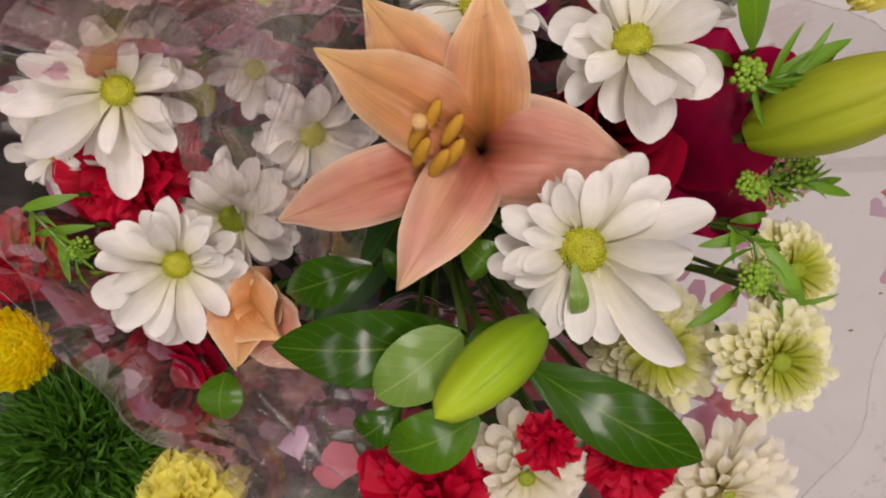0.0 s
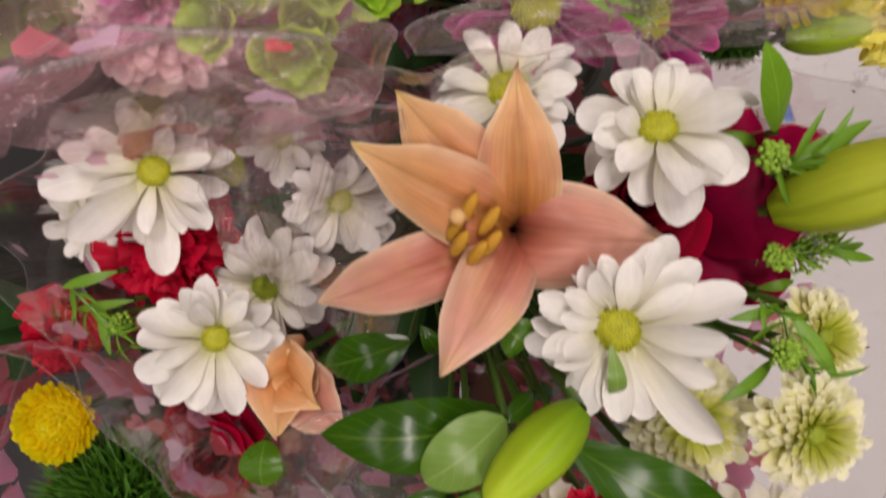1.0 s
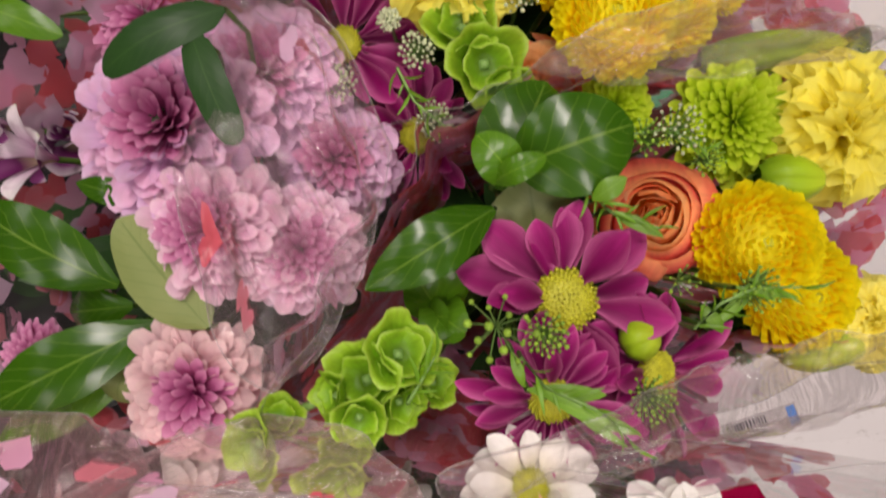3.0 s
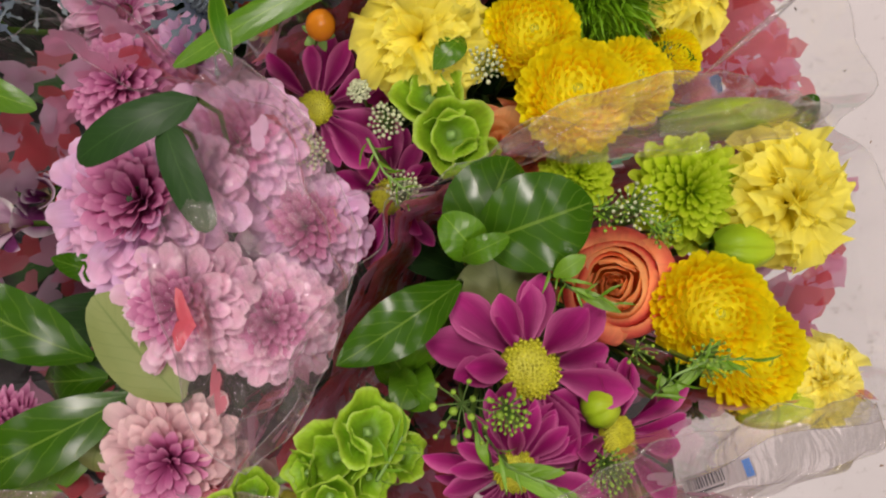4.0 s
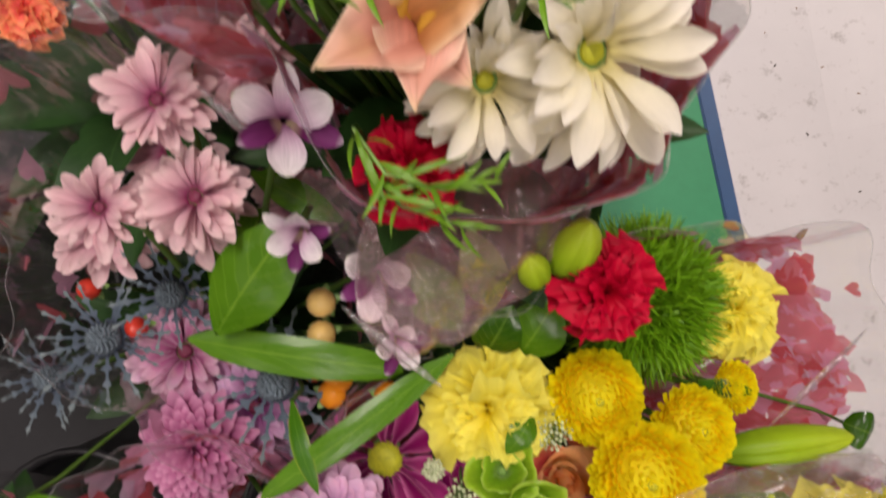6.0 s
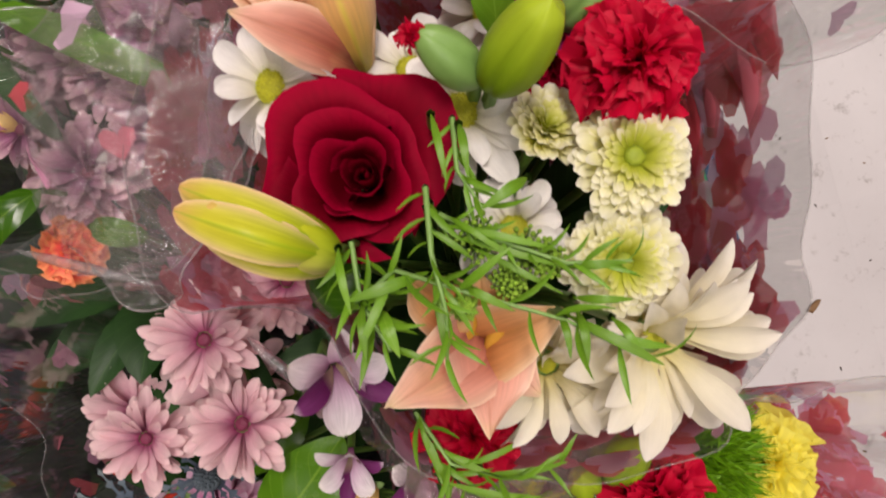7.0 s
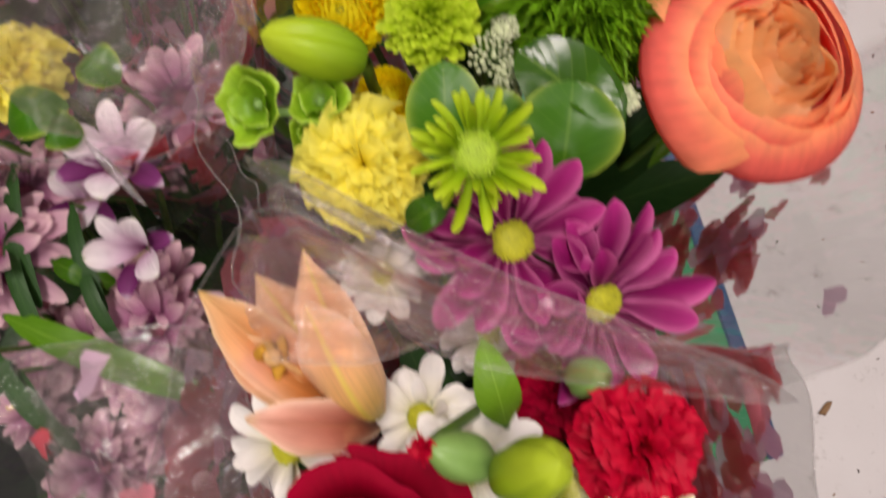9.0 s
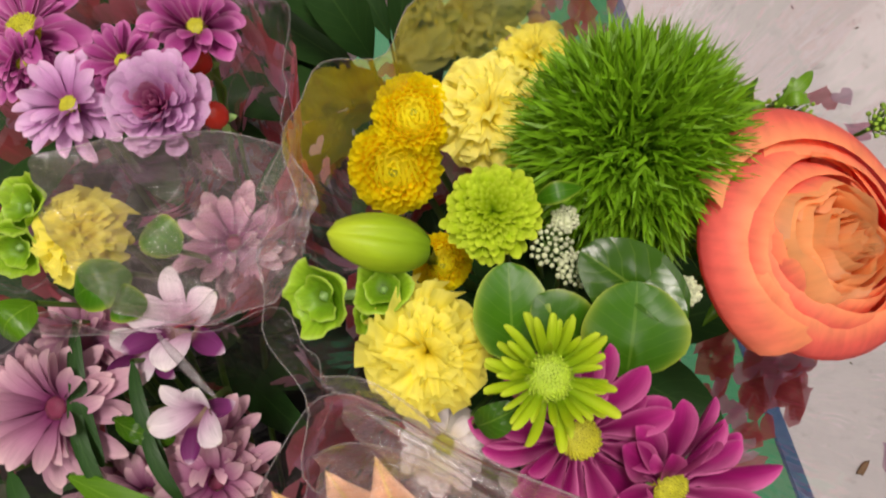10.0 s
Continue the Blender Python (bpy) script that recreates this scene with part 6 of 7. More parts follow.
leaf((0.395, 0.394, 0.498), (0.411, 0.383, 0.498), 0.0252, LEAF_D, "round dark green glossy leaf", B, q=.45)
leaf((0.307, 0.442, 0.505), (0.338, 0.429, 0.510), 0.0120, LEAF_Y, "narrow grey-green pointed leaf", B)

# ---- thistle bouquet ----
B = "thistle"
thistle((-0.051, 0.549, 0.502), 0.0405, B, (8, 4), seed=130)
thistle((0.001, 0.567, 0.514), 0.0339, B, (8, 4), seed=248)
thistle((0.056, 0.503, 0.530), 0.0413, B, (8, 4), seed=425)
thistle((-0.095, 0.532, 0.495), 0.0324, B, (8, 4), seed=30)
daisy('blush_chrysanthemum', (0.027, 0.618, 0.507), 0.0408, BLUSH_P, 'blush pink chrysanthemum with a dark rose heart', B, (0, 6), 37, n=26, rows=3, wide=0.22, eye=0.12, seed=91, eye_mat=ROSE_EYE, lift=20, q=0.5)
daisy('blush_chrysanthemum', (-0.039, 0.614, 0.495), 0.0352, BLUSH_P, 'blush pink chrysanthemum with a dark rose heart', B, (6, -4), 74, n=26, rows=3, wide=0.22, eye=0.12, seed=92, eye_mat=ROSE_EYE, lift=20, q=0.5)
daisy('blush_chrysanthemum', (0.019, 0.651, 0.510), 0.0335, BLUSH_P, 'blush pink chrysanthemum with a dark rose heart', B, (-6, 6), 111, n=26, rows=3, wide=0.22, eye=0.12, seed=93, eye_mat=ROSE_EYE, lift=20, q=0.5)
daisy('blush_chrysanthemum', (0.081, 0.608, 0.483), 0.0324, BLUSH_P, 'blush pink chrysanthemum with a dark rose heart', B, (0, -4), 148, n=26, rows=3, wide=0.22, eye=0.12, seed=94, eye_mat=ROSE_EYE, lift=20, q=0.5)
daisy('blush_chrysanthemum', (-0.018, 0.527, 0.464), 0.0425, PINK_P, 'blush pink chrysanthemum with a dark rose heart', B, (6, 6), 185, n=26, rows=3, wide=0.22, eye=0.12, seed=95, eye_mat=ROSE_EYE, lift=20, q=0.5)
daisy('blush_chrysanthemum', (0.022, 0.480, 0.467), 0.0425, LAVENDER_P, 'blush pink chrysanthemum with a dark rose heart', B, (-6, -4), 222, n=26, rows=3, wide=0.22, eye=0.12, seed=96, eye_mat=ROSE_EYE, lift=20, q=0.5)
daisy('blush_chrysanthemum', (0.060, 0.651, 0.622), 0.0262, BLUSH_P, 'blush pink chrysanthemum with a dark rose heart', B, (0, 6), 259, n=26, rows=3, wide=0.22, eye=0.12, seed=97, eye_mat=ROSE_EYE, lift=20, q=0.5)
daisy('blush_chrysanthemum', (0.016, 0.613, 0.605), 0.0242, BLUSH_P, 'blush pink chrysanthemum with a dark rose heart', B, (6, -4), 296, n=26, rows=3, wide=0.22, eye=0.12, seed=98, eye_mat=ROSE_EYE, lift=20, q=0.5)
daisy('blush_chrysanthemum', (0.061, 0.608, 0.605), 0.0282, BLUSH_P, 'blush pink chrysanthemum with a dark rose heart', B, (-6, 6), 333, n=26, rows=3, wide=0.22, eye=0.12, seed=99, eye_mat=ROSE_EYE, lift=20, q=0.5)
daisy('blush_chrysanthemum', (0.094, 0.668, 0.589), 0.0262, BLUSH_P, 'blush pink chrysanthemum with a dark rose heart', B, (0, -4), 370, n=26, rows=3, wide=0.22, eye=0.12, seed=100, eye_mat=ROSE_EYE, lift=20, q=0.5)
leaf((0.025, 0.541, 0.562), (0.133, 0.498, 0.553), 0.0216, LEAF_M, "long olive green strap leaf", B, q=.35, arch=.008)
leaf((0.162, 0.500, 0.552), (0.047, 0.451, 0.570), 0.0167, LEAF_M, "long narrow green strap leaf", B, q=.4, arch=.008)
leaf((0.070, 0.495, 0.555), (0.077, 0.446, 0.570), 0.0105, LEAF_Y, "pointed grey-green thistle leaf", B)
leaf((-0.087, 0.473, 0.551), (-0.035, 0.445, 0.553), 0.0190, LEAF_M, "plain green leaf in the bunch", B, q=.5)
leaf((0.022, 0.558, 0.500), (0.068, 0.607, 0.504), 0.0378, LEAF_M, "broad mid-green leaf with veins", B)
leaf((0.112, 0.588, 0.504), (0.064, 0.630, 0.511), 0.0201, LEAF_M, "plain green leaf in the bunch", B)
leaf((0.048, 0.542, 0.582), (0.103, 0.589, 0.597), 0.0396, LEAF_M, "broad green leaf with pale midrib", B)
alstro((0.132, 0.554, 0.558), 0.0285, B, (4, -8), 10, seed=1)
alstro((0.133, 0.517, 0.551), 0.0216, B, (10, -10), 50, seed=2)
alstro((0.114, 0.628, 0.632), 0.0291, B, (14, -14), 20, seed=3)
alstro((0.107, 0.584, 0.606), 0.0215, B, (0, -20), 70, seed=6)
berry((-0.034, 0.551, 0.492), 0.0072, BERRY_R, 'red berry in the shade', B)
berry((-0.050, 0.400, 0.507), 0.0072, BERRY_R, 'red berry in the shade', B)
berry((-0.060, 0.582, 0.489), 0.0072, BERRY_R, 'red berry in the shade', B)

# ---- red rose bouquet ----
B = "rose"
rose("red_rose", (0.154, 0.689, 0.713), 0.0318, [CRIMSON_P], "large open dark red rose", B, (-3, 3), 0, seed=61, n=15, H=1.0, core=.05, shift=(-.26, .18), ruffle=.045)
carnation("carnation", (0.241, 0.703, 0.719), 0.0200, RED_P, "large bright red carnation", B, (2, -6), 0, seed=48, n=54)
mum("chrysanthemum", (0.234, 0.675, 0.709), 0.0211, CREAM_P, "cream chrysanthemum with a green eye", B, (0, 0), 0, n=140, wide=.17, eye=.18, seed=28)
mum("chrysanthemum", (0.225, 0.645, 0.702), 0.0214, CREAM_P, "cream chrysanthemum under green sprigs", B, (-6, -6), 50, n=140, wide=.17, eye=.18, seed=29)
daisy("spider_daisy", (0.233, 0.616, 0.686), 0.0449, IVORY_P, "ivory daisy with long pointed petals", B, (14, -14), 4, n=24, seed=20, wide=.21, eye=.10, q=.72, rows=3, lift=24, droop=20, raised=4, long=(-60, .12))
daisy("spider_daisy", (0.196, 0.615, 0.683), 0.0325, IVORY_P, "ivory daisy with long pointed petals", B, (0, -18), 30, n=22, seed=21, wide=.21, eye=.10, q=.72, rows=3, lift=22, droop=20, raised=4, long=(-80, .15))
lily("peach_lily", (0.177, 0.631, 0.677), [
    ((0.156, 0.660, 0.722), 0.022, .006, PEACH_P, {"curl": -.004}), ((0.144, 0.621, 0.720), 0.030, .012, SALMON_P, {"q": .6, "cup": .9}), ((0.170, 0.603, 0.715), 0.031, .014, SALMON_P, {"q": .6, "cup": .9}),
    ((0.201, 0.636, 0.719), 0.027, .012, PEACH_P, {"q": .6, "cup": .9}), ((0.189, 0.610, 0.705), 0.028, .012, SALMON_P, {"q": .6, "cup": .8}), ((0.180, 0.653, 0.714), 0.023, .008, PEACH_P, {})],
    "half-open salmon lily with golden anthers", B, [(0.171, 0.635, 0.709), (0.178, 0.639, 0.709), (0.181, 0.633, 0.708), (0.168, 0.642, 0.710)], (0.171, 0.639, 0.714))
opening, _, _ = bud("lily_bud", (0.139, 0.668, 0.715), (0.108, 0.690, 0.735), 0.0195, BUD_YEL, "yellow-green lily bud about to open", B, blunt=.6)
for b0, t0, w0, a0 in (((0.141, 0.671, 0.718), (0.106, 0.696, 0.737), .0135, .009), ((0.138, 0.668, 0.720), (0.105, 0.689, 0.741), .0140, .010), ((0.136, 0.664, 0.714), (0.108, 0.683, 0.733), .0130, .009)):
    blade("tepal", opening, b0, t0, w0, BUD_YEL, arch=a0, cup=-.6, q=.42, peak=.6, curl=.009, rib=-.14, ruffle=.03)
lily("peach_lily", (0.161, 0.729, 0.675), [
    ((0.118, 0.792, 0.702), 0.023, .014, PEACH_P, {"cup": .85}), ((0.120, 0.776, 0.707), 0.021, .010, PEACH_P, {"cup": .8, "curl": .004}), ((0.157, 0.793, 0.712), 0.023, .010, PEACH_SIDE_P, {"cup": .85}),
    ((0.155, 0.775, 0.724), 0.025, .012, PEACH_SIDE_P, {"cup": -.7, "flip": 0, "rib": -.1}), ((0.123, 0.749, 0.715), 0.020, .010, SALMON_P, {"curl": -.006}), ((0.137, 0.792, 0.699), 0.026, .010, PEACH_SIDE_P, {"cup": .85})],
    "opening peach lily seen from its side", B, [(0.137, 0.766, 0.711), (0.140, 0.762, 0.711), (0.134, 0.765, 0.709)], (0.139, 0.763, 0.715))
daisy('daisy', (0.129, 0.731, 0.689), 0.0273, WHITE_P, 'white daisy with a yellow-green eye', B, (-26, 0), 31, n=14, seed=101, wide=0.32, eye=0.22, droop=16, raised=4)
daisy('daisy', (0.188, 0.706, 0.690), 0.0304, WHITE_P, 'white daisy with a yellow-green eye', B, (0, 8), 62, n=14, seed=102, wide=0.32, eye=0.22, droop=16, raised=4)
daisy('daisy', (0.176, 0.781, 0.661), 0.0199, WHITE_P, 'white daisy with a yellow-green eye', B, (14, 10), 93, n=14, seed=103, wide=0.32, eye=0.22, droop=16, raised=4)
daisy('daisy', (0.210, 0.746, 0.664), 0.0243, WHITE_P, 'white daisy with a yellow-green eye', B, (0, 20), 124, n=14, seed=104, wide=0.32, eye=0.22, droop=16, raised=4)
daisy('daisy', (0.176, 0.726, 0.684), 0.0227, WHITE_P, 'white daisy with a yellow-green eye', B, (-10, 12), 155, n=14, seed=105, wide=0.32, eye=0.22, droop=16, raised=4)
daisy('daisy', (0.196, 0.663, 0.690), 0.0227, WHITE_P, 'white daisy with a yellow-green eye', B, (0, 0), 186, n=14, seed=106, wide=0.32, eye=0.22, droop=16, raised=4)
mum("chrysanthemum", (0.211, 0.690, 0.696), 0.0185, CREAM_P, "half-closed white chrysanthemum from behind", B, (20, 20), 0, n=80, wide=.22, seed=30, outer=30)
bud("lily_bud", (0.198, 0.706, 0.720), (0.212, 0.715, 0.753), 0.0191, BUD_M, "plump bright green lily bud", B, blunt=.42)
bud("carnation_bud", (0.194, 0.710, 0.713), (0.179, 0.724, 0.729), 0.0155, CALYX_M, "green carnation bud with a red tip", B)
carnation("carnation_tip", (0.178, 0.724, 0.725), 0.0057, RED_P, "red petals showing from a bud", B, (-30, 0), 0, seed=49, n=16, open_=.4)
bud("carnation_bud", (0.230, 0.725, 0.700), (0.238, 0.726, 0.717), 0.0138, CALYX_M, "round grey-green carnation bud", B)
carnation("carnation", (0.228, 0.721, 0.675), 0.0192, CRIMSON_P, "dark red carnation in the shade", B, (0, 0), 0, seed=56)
carnation("carnation", (0.164, 0.591, 0.665), 0.0200, RED_P, "red carnation under the lily", B, (0, -10), 0, seed=57)
leaf((0.203, 0.720, 0.714), (0.203, 0.750, 0.734), 0.0139, FRESH_M, "upright pointed fresh green leaf", B, arch=.006)
leaf((0.123, 0.655, 0.684), (0.145, 0.664, 0.709), 0.0166, LEAF_D, "dark leaf under the rose", B)
leaf((0.165, 0.657, 0.730), (0.141, 0.655, 0.737), 0.0034, FRESH_M, 'narrow fresh green sprig leaf', B, arch=0.005)
leaf((0.157, 0.661, 0.730), (0.140, 0.639, 0.739), 0.0026, FRESH_M, 'narrow fresh green sprig leaf', B, arch=0.005)
leaf((0.169, 0.675, 0.728), (0.167, 0.659, 0.736), 0.0018, FRESH_M, 'narrow fresh green sprig leaf', B, arch=0.005)
leaf((0.167, 0.659, 0.730), (0.164, 0.632, 0.739), 0.0030, FRESH_M, 'narrow fresh green sprig leaf', B, arch=0.005)
leaf((0.171, 0.653, 0.731), (0.185, 0.641, 0.738), 0.0026, FRESH_M, 'narrow fresh green sprig leaf', B, arch=0.005)
leaf((0.199, 0.636, 0.732), (0.220, 0.617, 0.739), 0.0030, FRESH_M, 'narrow fresh green sprig leaf', B, arch=0.005)
leaf((0.202, 0.640, 0.731), (0.217, 0.636, 0.737), 0.0024, FRESH_M, 'narrow fresh green sprig leaf', B, arch=0.005)
leaf((0.202, 0.637, 0.732), (0.200, 0.622, 0.739), 0.0026, FRESH_M, 'narrow fresh green sprig leaf', B, arch=0.005)
leaf((0.177, 0.701, 0.725), (0.176, 0.679, 0.734), 0.0022, FRESH_M, 'narrow fresh green sprig leaf', B, arch=0.005)
leaf((0.199, 0.676, 0.727), (0.183, 0.670, 0.734), 0.0035, FRESH_M, 'narrow fresh green sprig leaf', B, arch=0.005)
leaf((0.184, 0.696, 0.726), (0.182, 0.679, 0.734), 0.0026, FRESH_M, 'narrow fresh green sprig leaf', B, arch=0.005)
leaf((0.142, 0.670, 0.729), (0.142, 0.651, 0.737), 0.0024, FRESH_M, 'narrow fresh green sprig leaf', B, arch=0.005)
leaf((0.145, 0.653, 0.731), (0.143, 0.638, 0.739), 0.0026, FRESH_M, 'narrow fresh green sprig leaf', B, arch=0.005)
leaf((0.150, 0.650, 0.731), (0.152, 0.637, 0.739), 0.0039, FRESH_M, 'narrow fresh green sprig leaf', B, arch=0.005)
leaf((0.202, 0.649, 0.730), (0.218, 0.646, 0.736), 0.0026, FRESH_M, 'narrow fresh green sprig leaf', B, arch=0.005)
leaf((0.174, 0.665, 0.729), (0.201, 0.649, 0.736), 0.0020, FRESH_M, 'narrow fresh green sprig leaf', B, arch=0.005)
leaf((0.174, 0.671, 0.728), (0.187, 0.656, 0.736), 0.0018, FRESH_M, 'narrow fresh green sprig leaf', B, arch=0.005)
leaf((0.172, 0.669, 0.729), (0.201, 0.654, 0.736), 0.0022, FRESH_M, 'narrow fresh green sprig leaf', B, arch=0.005)
leaf((0.178, 0.661, 0.730), (0.199, 0.642, 0.737), 0.0018, FRESH_M, 'narrow fresh green sprig leaf', B, arch=0.005)
leaf((0.170, 0.676, 0.728), (0.173, 0.663, 0.735), 0.0014, FRESH_M, 'narrow fresh green sprig leaf', B, arch=0.005)
leaf((0.197, 0.636, 0.732), (0.196, 0.625, 0.739), 0.0022, FRESH_M, 'narrow fresh green sprig leaf', B, arch=0.005)
leaf((0.211, 0.632, 0.732), (0.215, 0.620, 0.739), 0.0024, FRESH_M, 'narrow fresh green sprig leaf', B, arch=0.005)
leaf((0.147, 0.607, 0.680), (0.153, 0.580, 0.683), 0.0030, FRESH_M, 'narrow fresh green sprig leaf', B, arch=0.005)
leaf((0.149, 0.598, 0.681), (0.173, 0.578, 0.683), 0.0026, FRESH_M, 'narrow fresh green sprig leaf', B, arch=0.005)
leaf((0.155, 0.587, 0.682), (0.185, 0.591, 0.681), 0.0024, FRESH_M, 'narrow fresh green sprig leaf', B, arch=0.005)
leaf((0.164, 0.583, 0.683), (0.195, 0.579, 0.682), 0.0026, FRESH_M, 'narrow fresh green sprig leaf', B, arch=0.005)
leaf((0.150, 0.584, 0.683), (0.183, 0.570, 0.684), 0.0024, FRESH_M, 'narrow fresh green sprig leaf', B, arch=0.005)
leaf((0.148, 0.609, 0.680), (0.149, 0.589, 0.682), 0.0018, FRESH_M, 'narrow fresh green sprig leaf', B, arch=0.005)
umbel((0.181, 0.662, 0.729), 0.0079, 'feathery fresh green seed sprig', B, 46, 0.0011, seed=850)
umbel((0.193, 0.655, 0.730), 0.0079, 'feathery fresh green seed sprig', B, 46, 0.0011, seed=930)
umbel((0.172, 0.645, 0.731), 0.0038, 'feathery fresh green seed sprig', B, 46, 0.0011, seed=820)
umbel((0.186, 0.649, 0.731), 0.0054, 'feathery fresh green seed sprig', B, 46, 0.0011, seed=900)
umbel((0.198, 0.652, 0.730), 0.0057, 'feathery fresh green seed sprig', B, 46, 0.0011, seed=970)

for k, (pts, n, size) in enumerate((
        (((0.138, 0.651, 0.723), (0.156, 0.660, 0.734), (0.174, 0.649, 0.737), (0.198, 0.635, 0.736), (0.218, 0.618, 0.733)), 16, .020),
        (((0.170, 0.680, 0.732), (0.167, 0.662, 0.741), (0.167, 0.645, 0.741), (0.164, 0.634, 0.737)), 16, .016),
        (((0.172, 0.672, 0.728), (0.185, 0.661, 0.735), (0.202, 0.650, 0.736), (0.220, 0.646, 0.734)), 18, .012),
        (((0.145, 0.671, 0.721), (0.144, 0.653, 0.727), (0.149, 0.638, 0.728)), 12, .018),
        (((0.183, 0.699, 0.721), (0.180, 0.683, 0.728), (0.184, 0.671, 0.729)), 10, .016),
        (((0.147, 0.609, 0.680), (0.155, 0.590, 0.686), (0.173, 0.580, 0.687), (0.194, 0.579, 0.682)), 14, .017),
        (((0.148, 0.593, 0.677), (0.158, 0.578, 0.683), (0.182, 0.564, 0.680)), 14, .018))):
    sprig(pts, n, size, "rose", seed=k)

# ---- mauve bouquet, deeper in the row ----
B = "mauve"
daisy('mauve_chrysanthemum', (0.025, 0.738, 0.613), 0.0268, MAUVE_P, 'dusty mauve chrysanthemum under hazy film', B, (0, -1), 41, n=24, rows=3, wide=0.22, eye=0.13, seed=121, eye_mat=ROSE_EYE, lift=18, q=0.55)
daisy('mauve_chrysanthemum', (0.044, 0.783, 0.604), 0.0272, MAUVE_P, 'dusty mauve chrysanthemum under hazy film', B, (7, 4), 82, n=24, rows=3, wide=0.22, eye=0.13, seed=122, eye_mat=ROSE_EYE, lift=18, q=0.55)
daisy('mauve_chrysanthemum', (0.059, 0.748, 0.607), 0.0259, MAUVE_P, 'dusty mauve chrysanthemum under hazy film', B, (-7, 9), 123, n=24, rows=3, wide=0.22, eye=0.13, seed=123, eye_mat=ROSE_EYE, lift=18, q=0.55)
daisy('mauve_chrysanthemum', (-0.014, 0.773, 0.589), 0.0219, MAUVE_P, 'dusty mauve chrysanthemum under hazy film', B, (0, -6), 164, n=24, rows=3, wide=0.22, eye=0.13, seed=124, eye_mat=ROSE_EYE, lift=18, q=0.55)
daisy('mauve_chrysanthemum', (0.017, 0.877, 0.603), 0.0266, MAUVE_P, 'dusty mauve chrysanthemum under hazy film', B, (7, -1), 205, n=24, rows=3, wide=0.22, eye=0.13, seed=125, eye_mat=ROSE_EYE, lift=18, q=0.55)
daisy('mauve_chrysanthemum', (0.067, 0.807, 0.609), 0.0279, MAUVE_P, 'dusty mauve chrysanthemum under hazy film', B, (-7, 4), 246, n=24, rows=3, wide=0.22, eye=0.13, seed=126, eye_mat=ROSE_EYE, lift=18, q=0.55)
daisy('mauve_chrysanthemum', (0.021, 0.734, 0.610), 0.0260, MAUVE_P, 'dusty mauve chrysanthemum under hazy film', B, (0, 9), 287, n=24, rows=3, wide=0.22, eye=0.13, seed=127, eye_mat=ROSE_EYE, lift=18, q=0.55)
daisy('mauve_chrysanthemum', (0.064, 0.763, 0.605), 0.0287, MAUVE_P, 'dusty mauve chrysanthemum under hazy film', B, (7, -6), 328, n=24, rows=3, wide=0.22, eye=0.13, seed=128, eye_mat=ROSE_EYE, lift=18, q=0.55)
daisy('mauve_chrysanthemum', (0.005, 0.848, 0.619), 0.0412, MAUVE_P, 'dusty mauve chrysanthemum under hazy film', B, (-7, -1), 369, n=24, rows=3, wide=0.22, eye=0.13, seed=129, eye_mat=ROSE_EYE, lift=18, q=0.55)
daisy('mauve_chrysanthemum', (0.066, 0.791, 0.615), 0.0310, MAUVE_P, 'dusty mauve chrysanthemum under hazy film', B, (0, 4), 410, n=24, rows=3, wide=0.22, eye=0.13, seed=130, eye_mat=ROSE_EYE, lift=18, q=0.55)
daisy('mauve_chrysanthemum', (0.026, 0.794, 0.603), 0.0264, MAUVE_P, 'dusty mauve chrysanthemum under hazy film', B, (7, 9), 451, n=24, rows=3, wide=0.22, eye=0.13, seed=131, eye_mat=ROSE_EYE, lift=18, q=0.55)
daisy('mauve_chrysanthemum', (0.006, 0.797, 0.586), 0.0274, MAUVE_P, 'dusty mauve chrysanthemum under hazy film', B, (-7, -6), 492, n=24, rows=3, wide=0.22, eye=0.13, seed=132, eye_mat=ROSE_EYE, lift=18, q=0.55)
daisy('mauve_chrysanthemum', (0.101, 0.901, 0.598), 0.0314, MAUVE_P, 'dusty mauve chrysanthemum under hazy film', B, (0, -1), 533, n=24, rows=3, wide=0.22, eye=0.13, seed=133, eye_mat=ROSE_EYE, lift=18, q=0.55)
carnation("carnation", (0.008, 0.706, 0.613), 0.0150, CORAL_OUT_P, "small orange-red striped carnation", B, (0, 0), 0, seed=58, n=30)
alstro((0.079, 0.862, 0.628), 0.0295, B, (4, 6), 20, seed=7)
alstro((0.076, 0.827, 0.628), 0.0246, B, (0, -8), 60, seed=8)
alstro((0.051, 0.863, 0.603), 0.0239, B, (0, -8), 10, seed=9)
leaf((0.024, 0.884, 0.623), (0.021, 0.815, 0.626), 0.0085, LEAF_K, 'dark narrow green strap leaf', B, q=0.35)
leaf((0.047, 0.857, 0.626), (0.050, 0.804, 0.627), 0.0075, LEAF_K, 'dark narrow green strap leaf', B, q=0.35)
leaf((0.001, 0.802, 0.633), (0.025, 0.750, 0.634), 0.0090, LEAF_K, 'dark narrow green strap leaf', B, q=0.35)
leaf((0.008, 0.816, 0.631), (0.089, 0.752, 0.632), 0.0151, LEAF_M, 'dark narrow green strap leaf', B, q=0.35)
leaf((0.017, 0.856, 0.626), (0.021, 0.798, 0.628), 0.0081, LEAF_K, 'dark narrow green strap leaf', B, q=0.35)
leaf((0.046, 0.833, 0.628), (0.053, 0.788, 0.628), 0.0070, LEAF_K, 'dark narrow green strap leaf', B, q=0.35)
leaf((-0.018, 0.827, 0.630), (-0.002, 0.783, 0.630), 0.0108, LEAF_K, 'dark narrow green strap leaf', B, q=0.35)
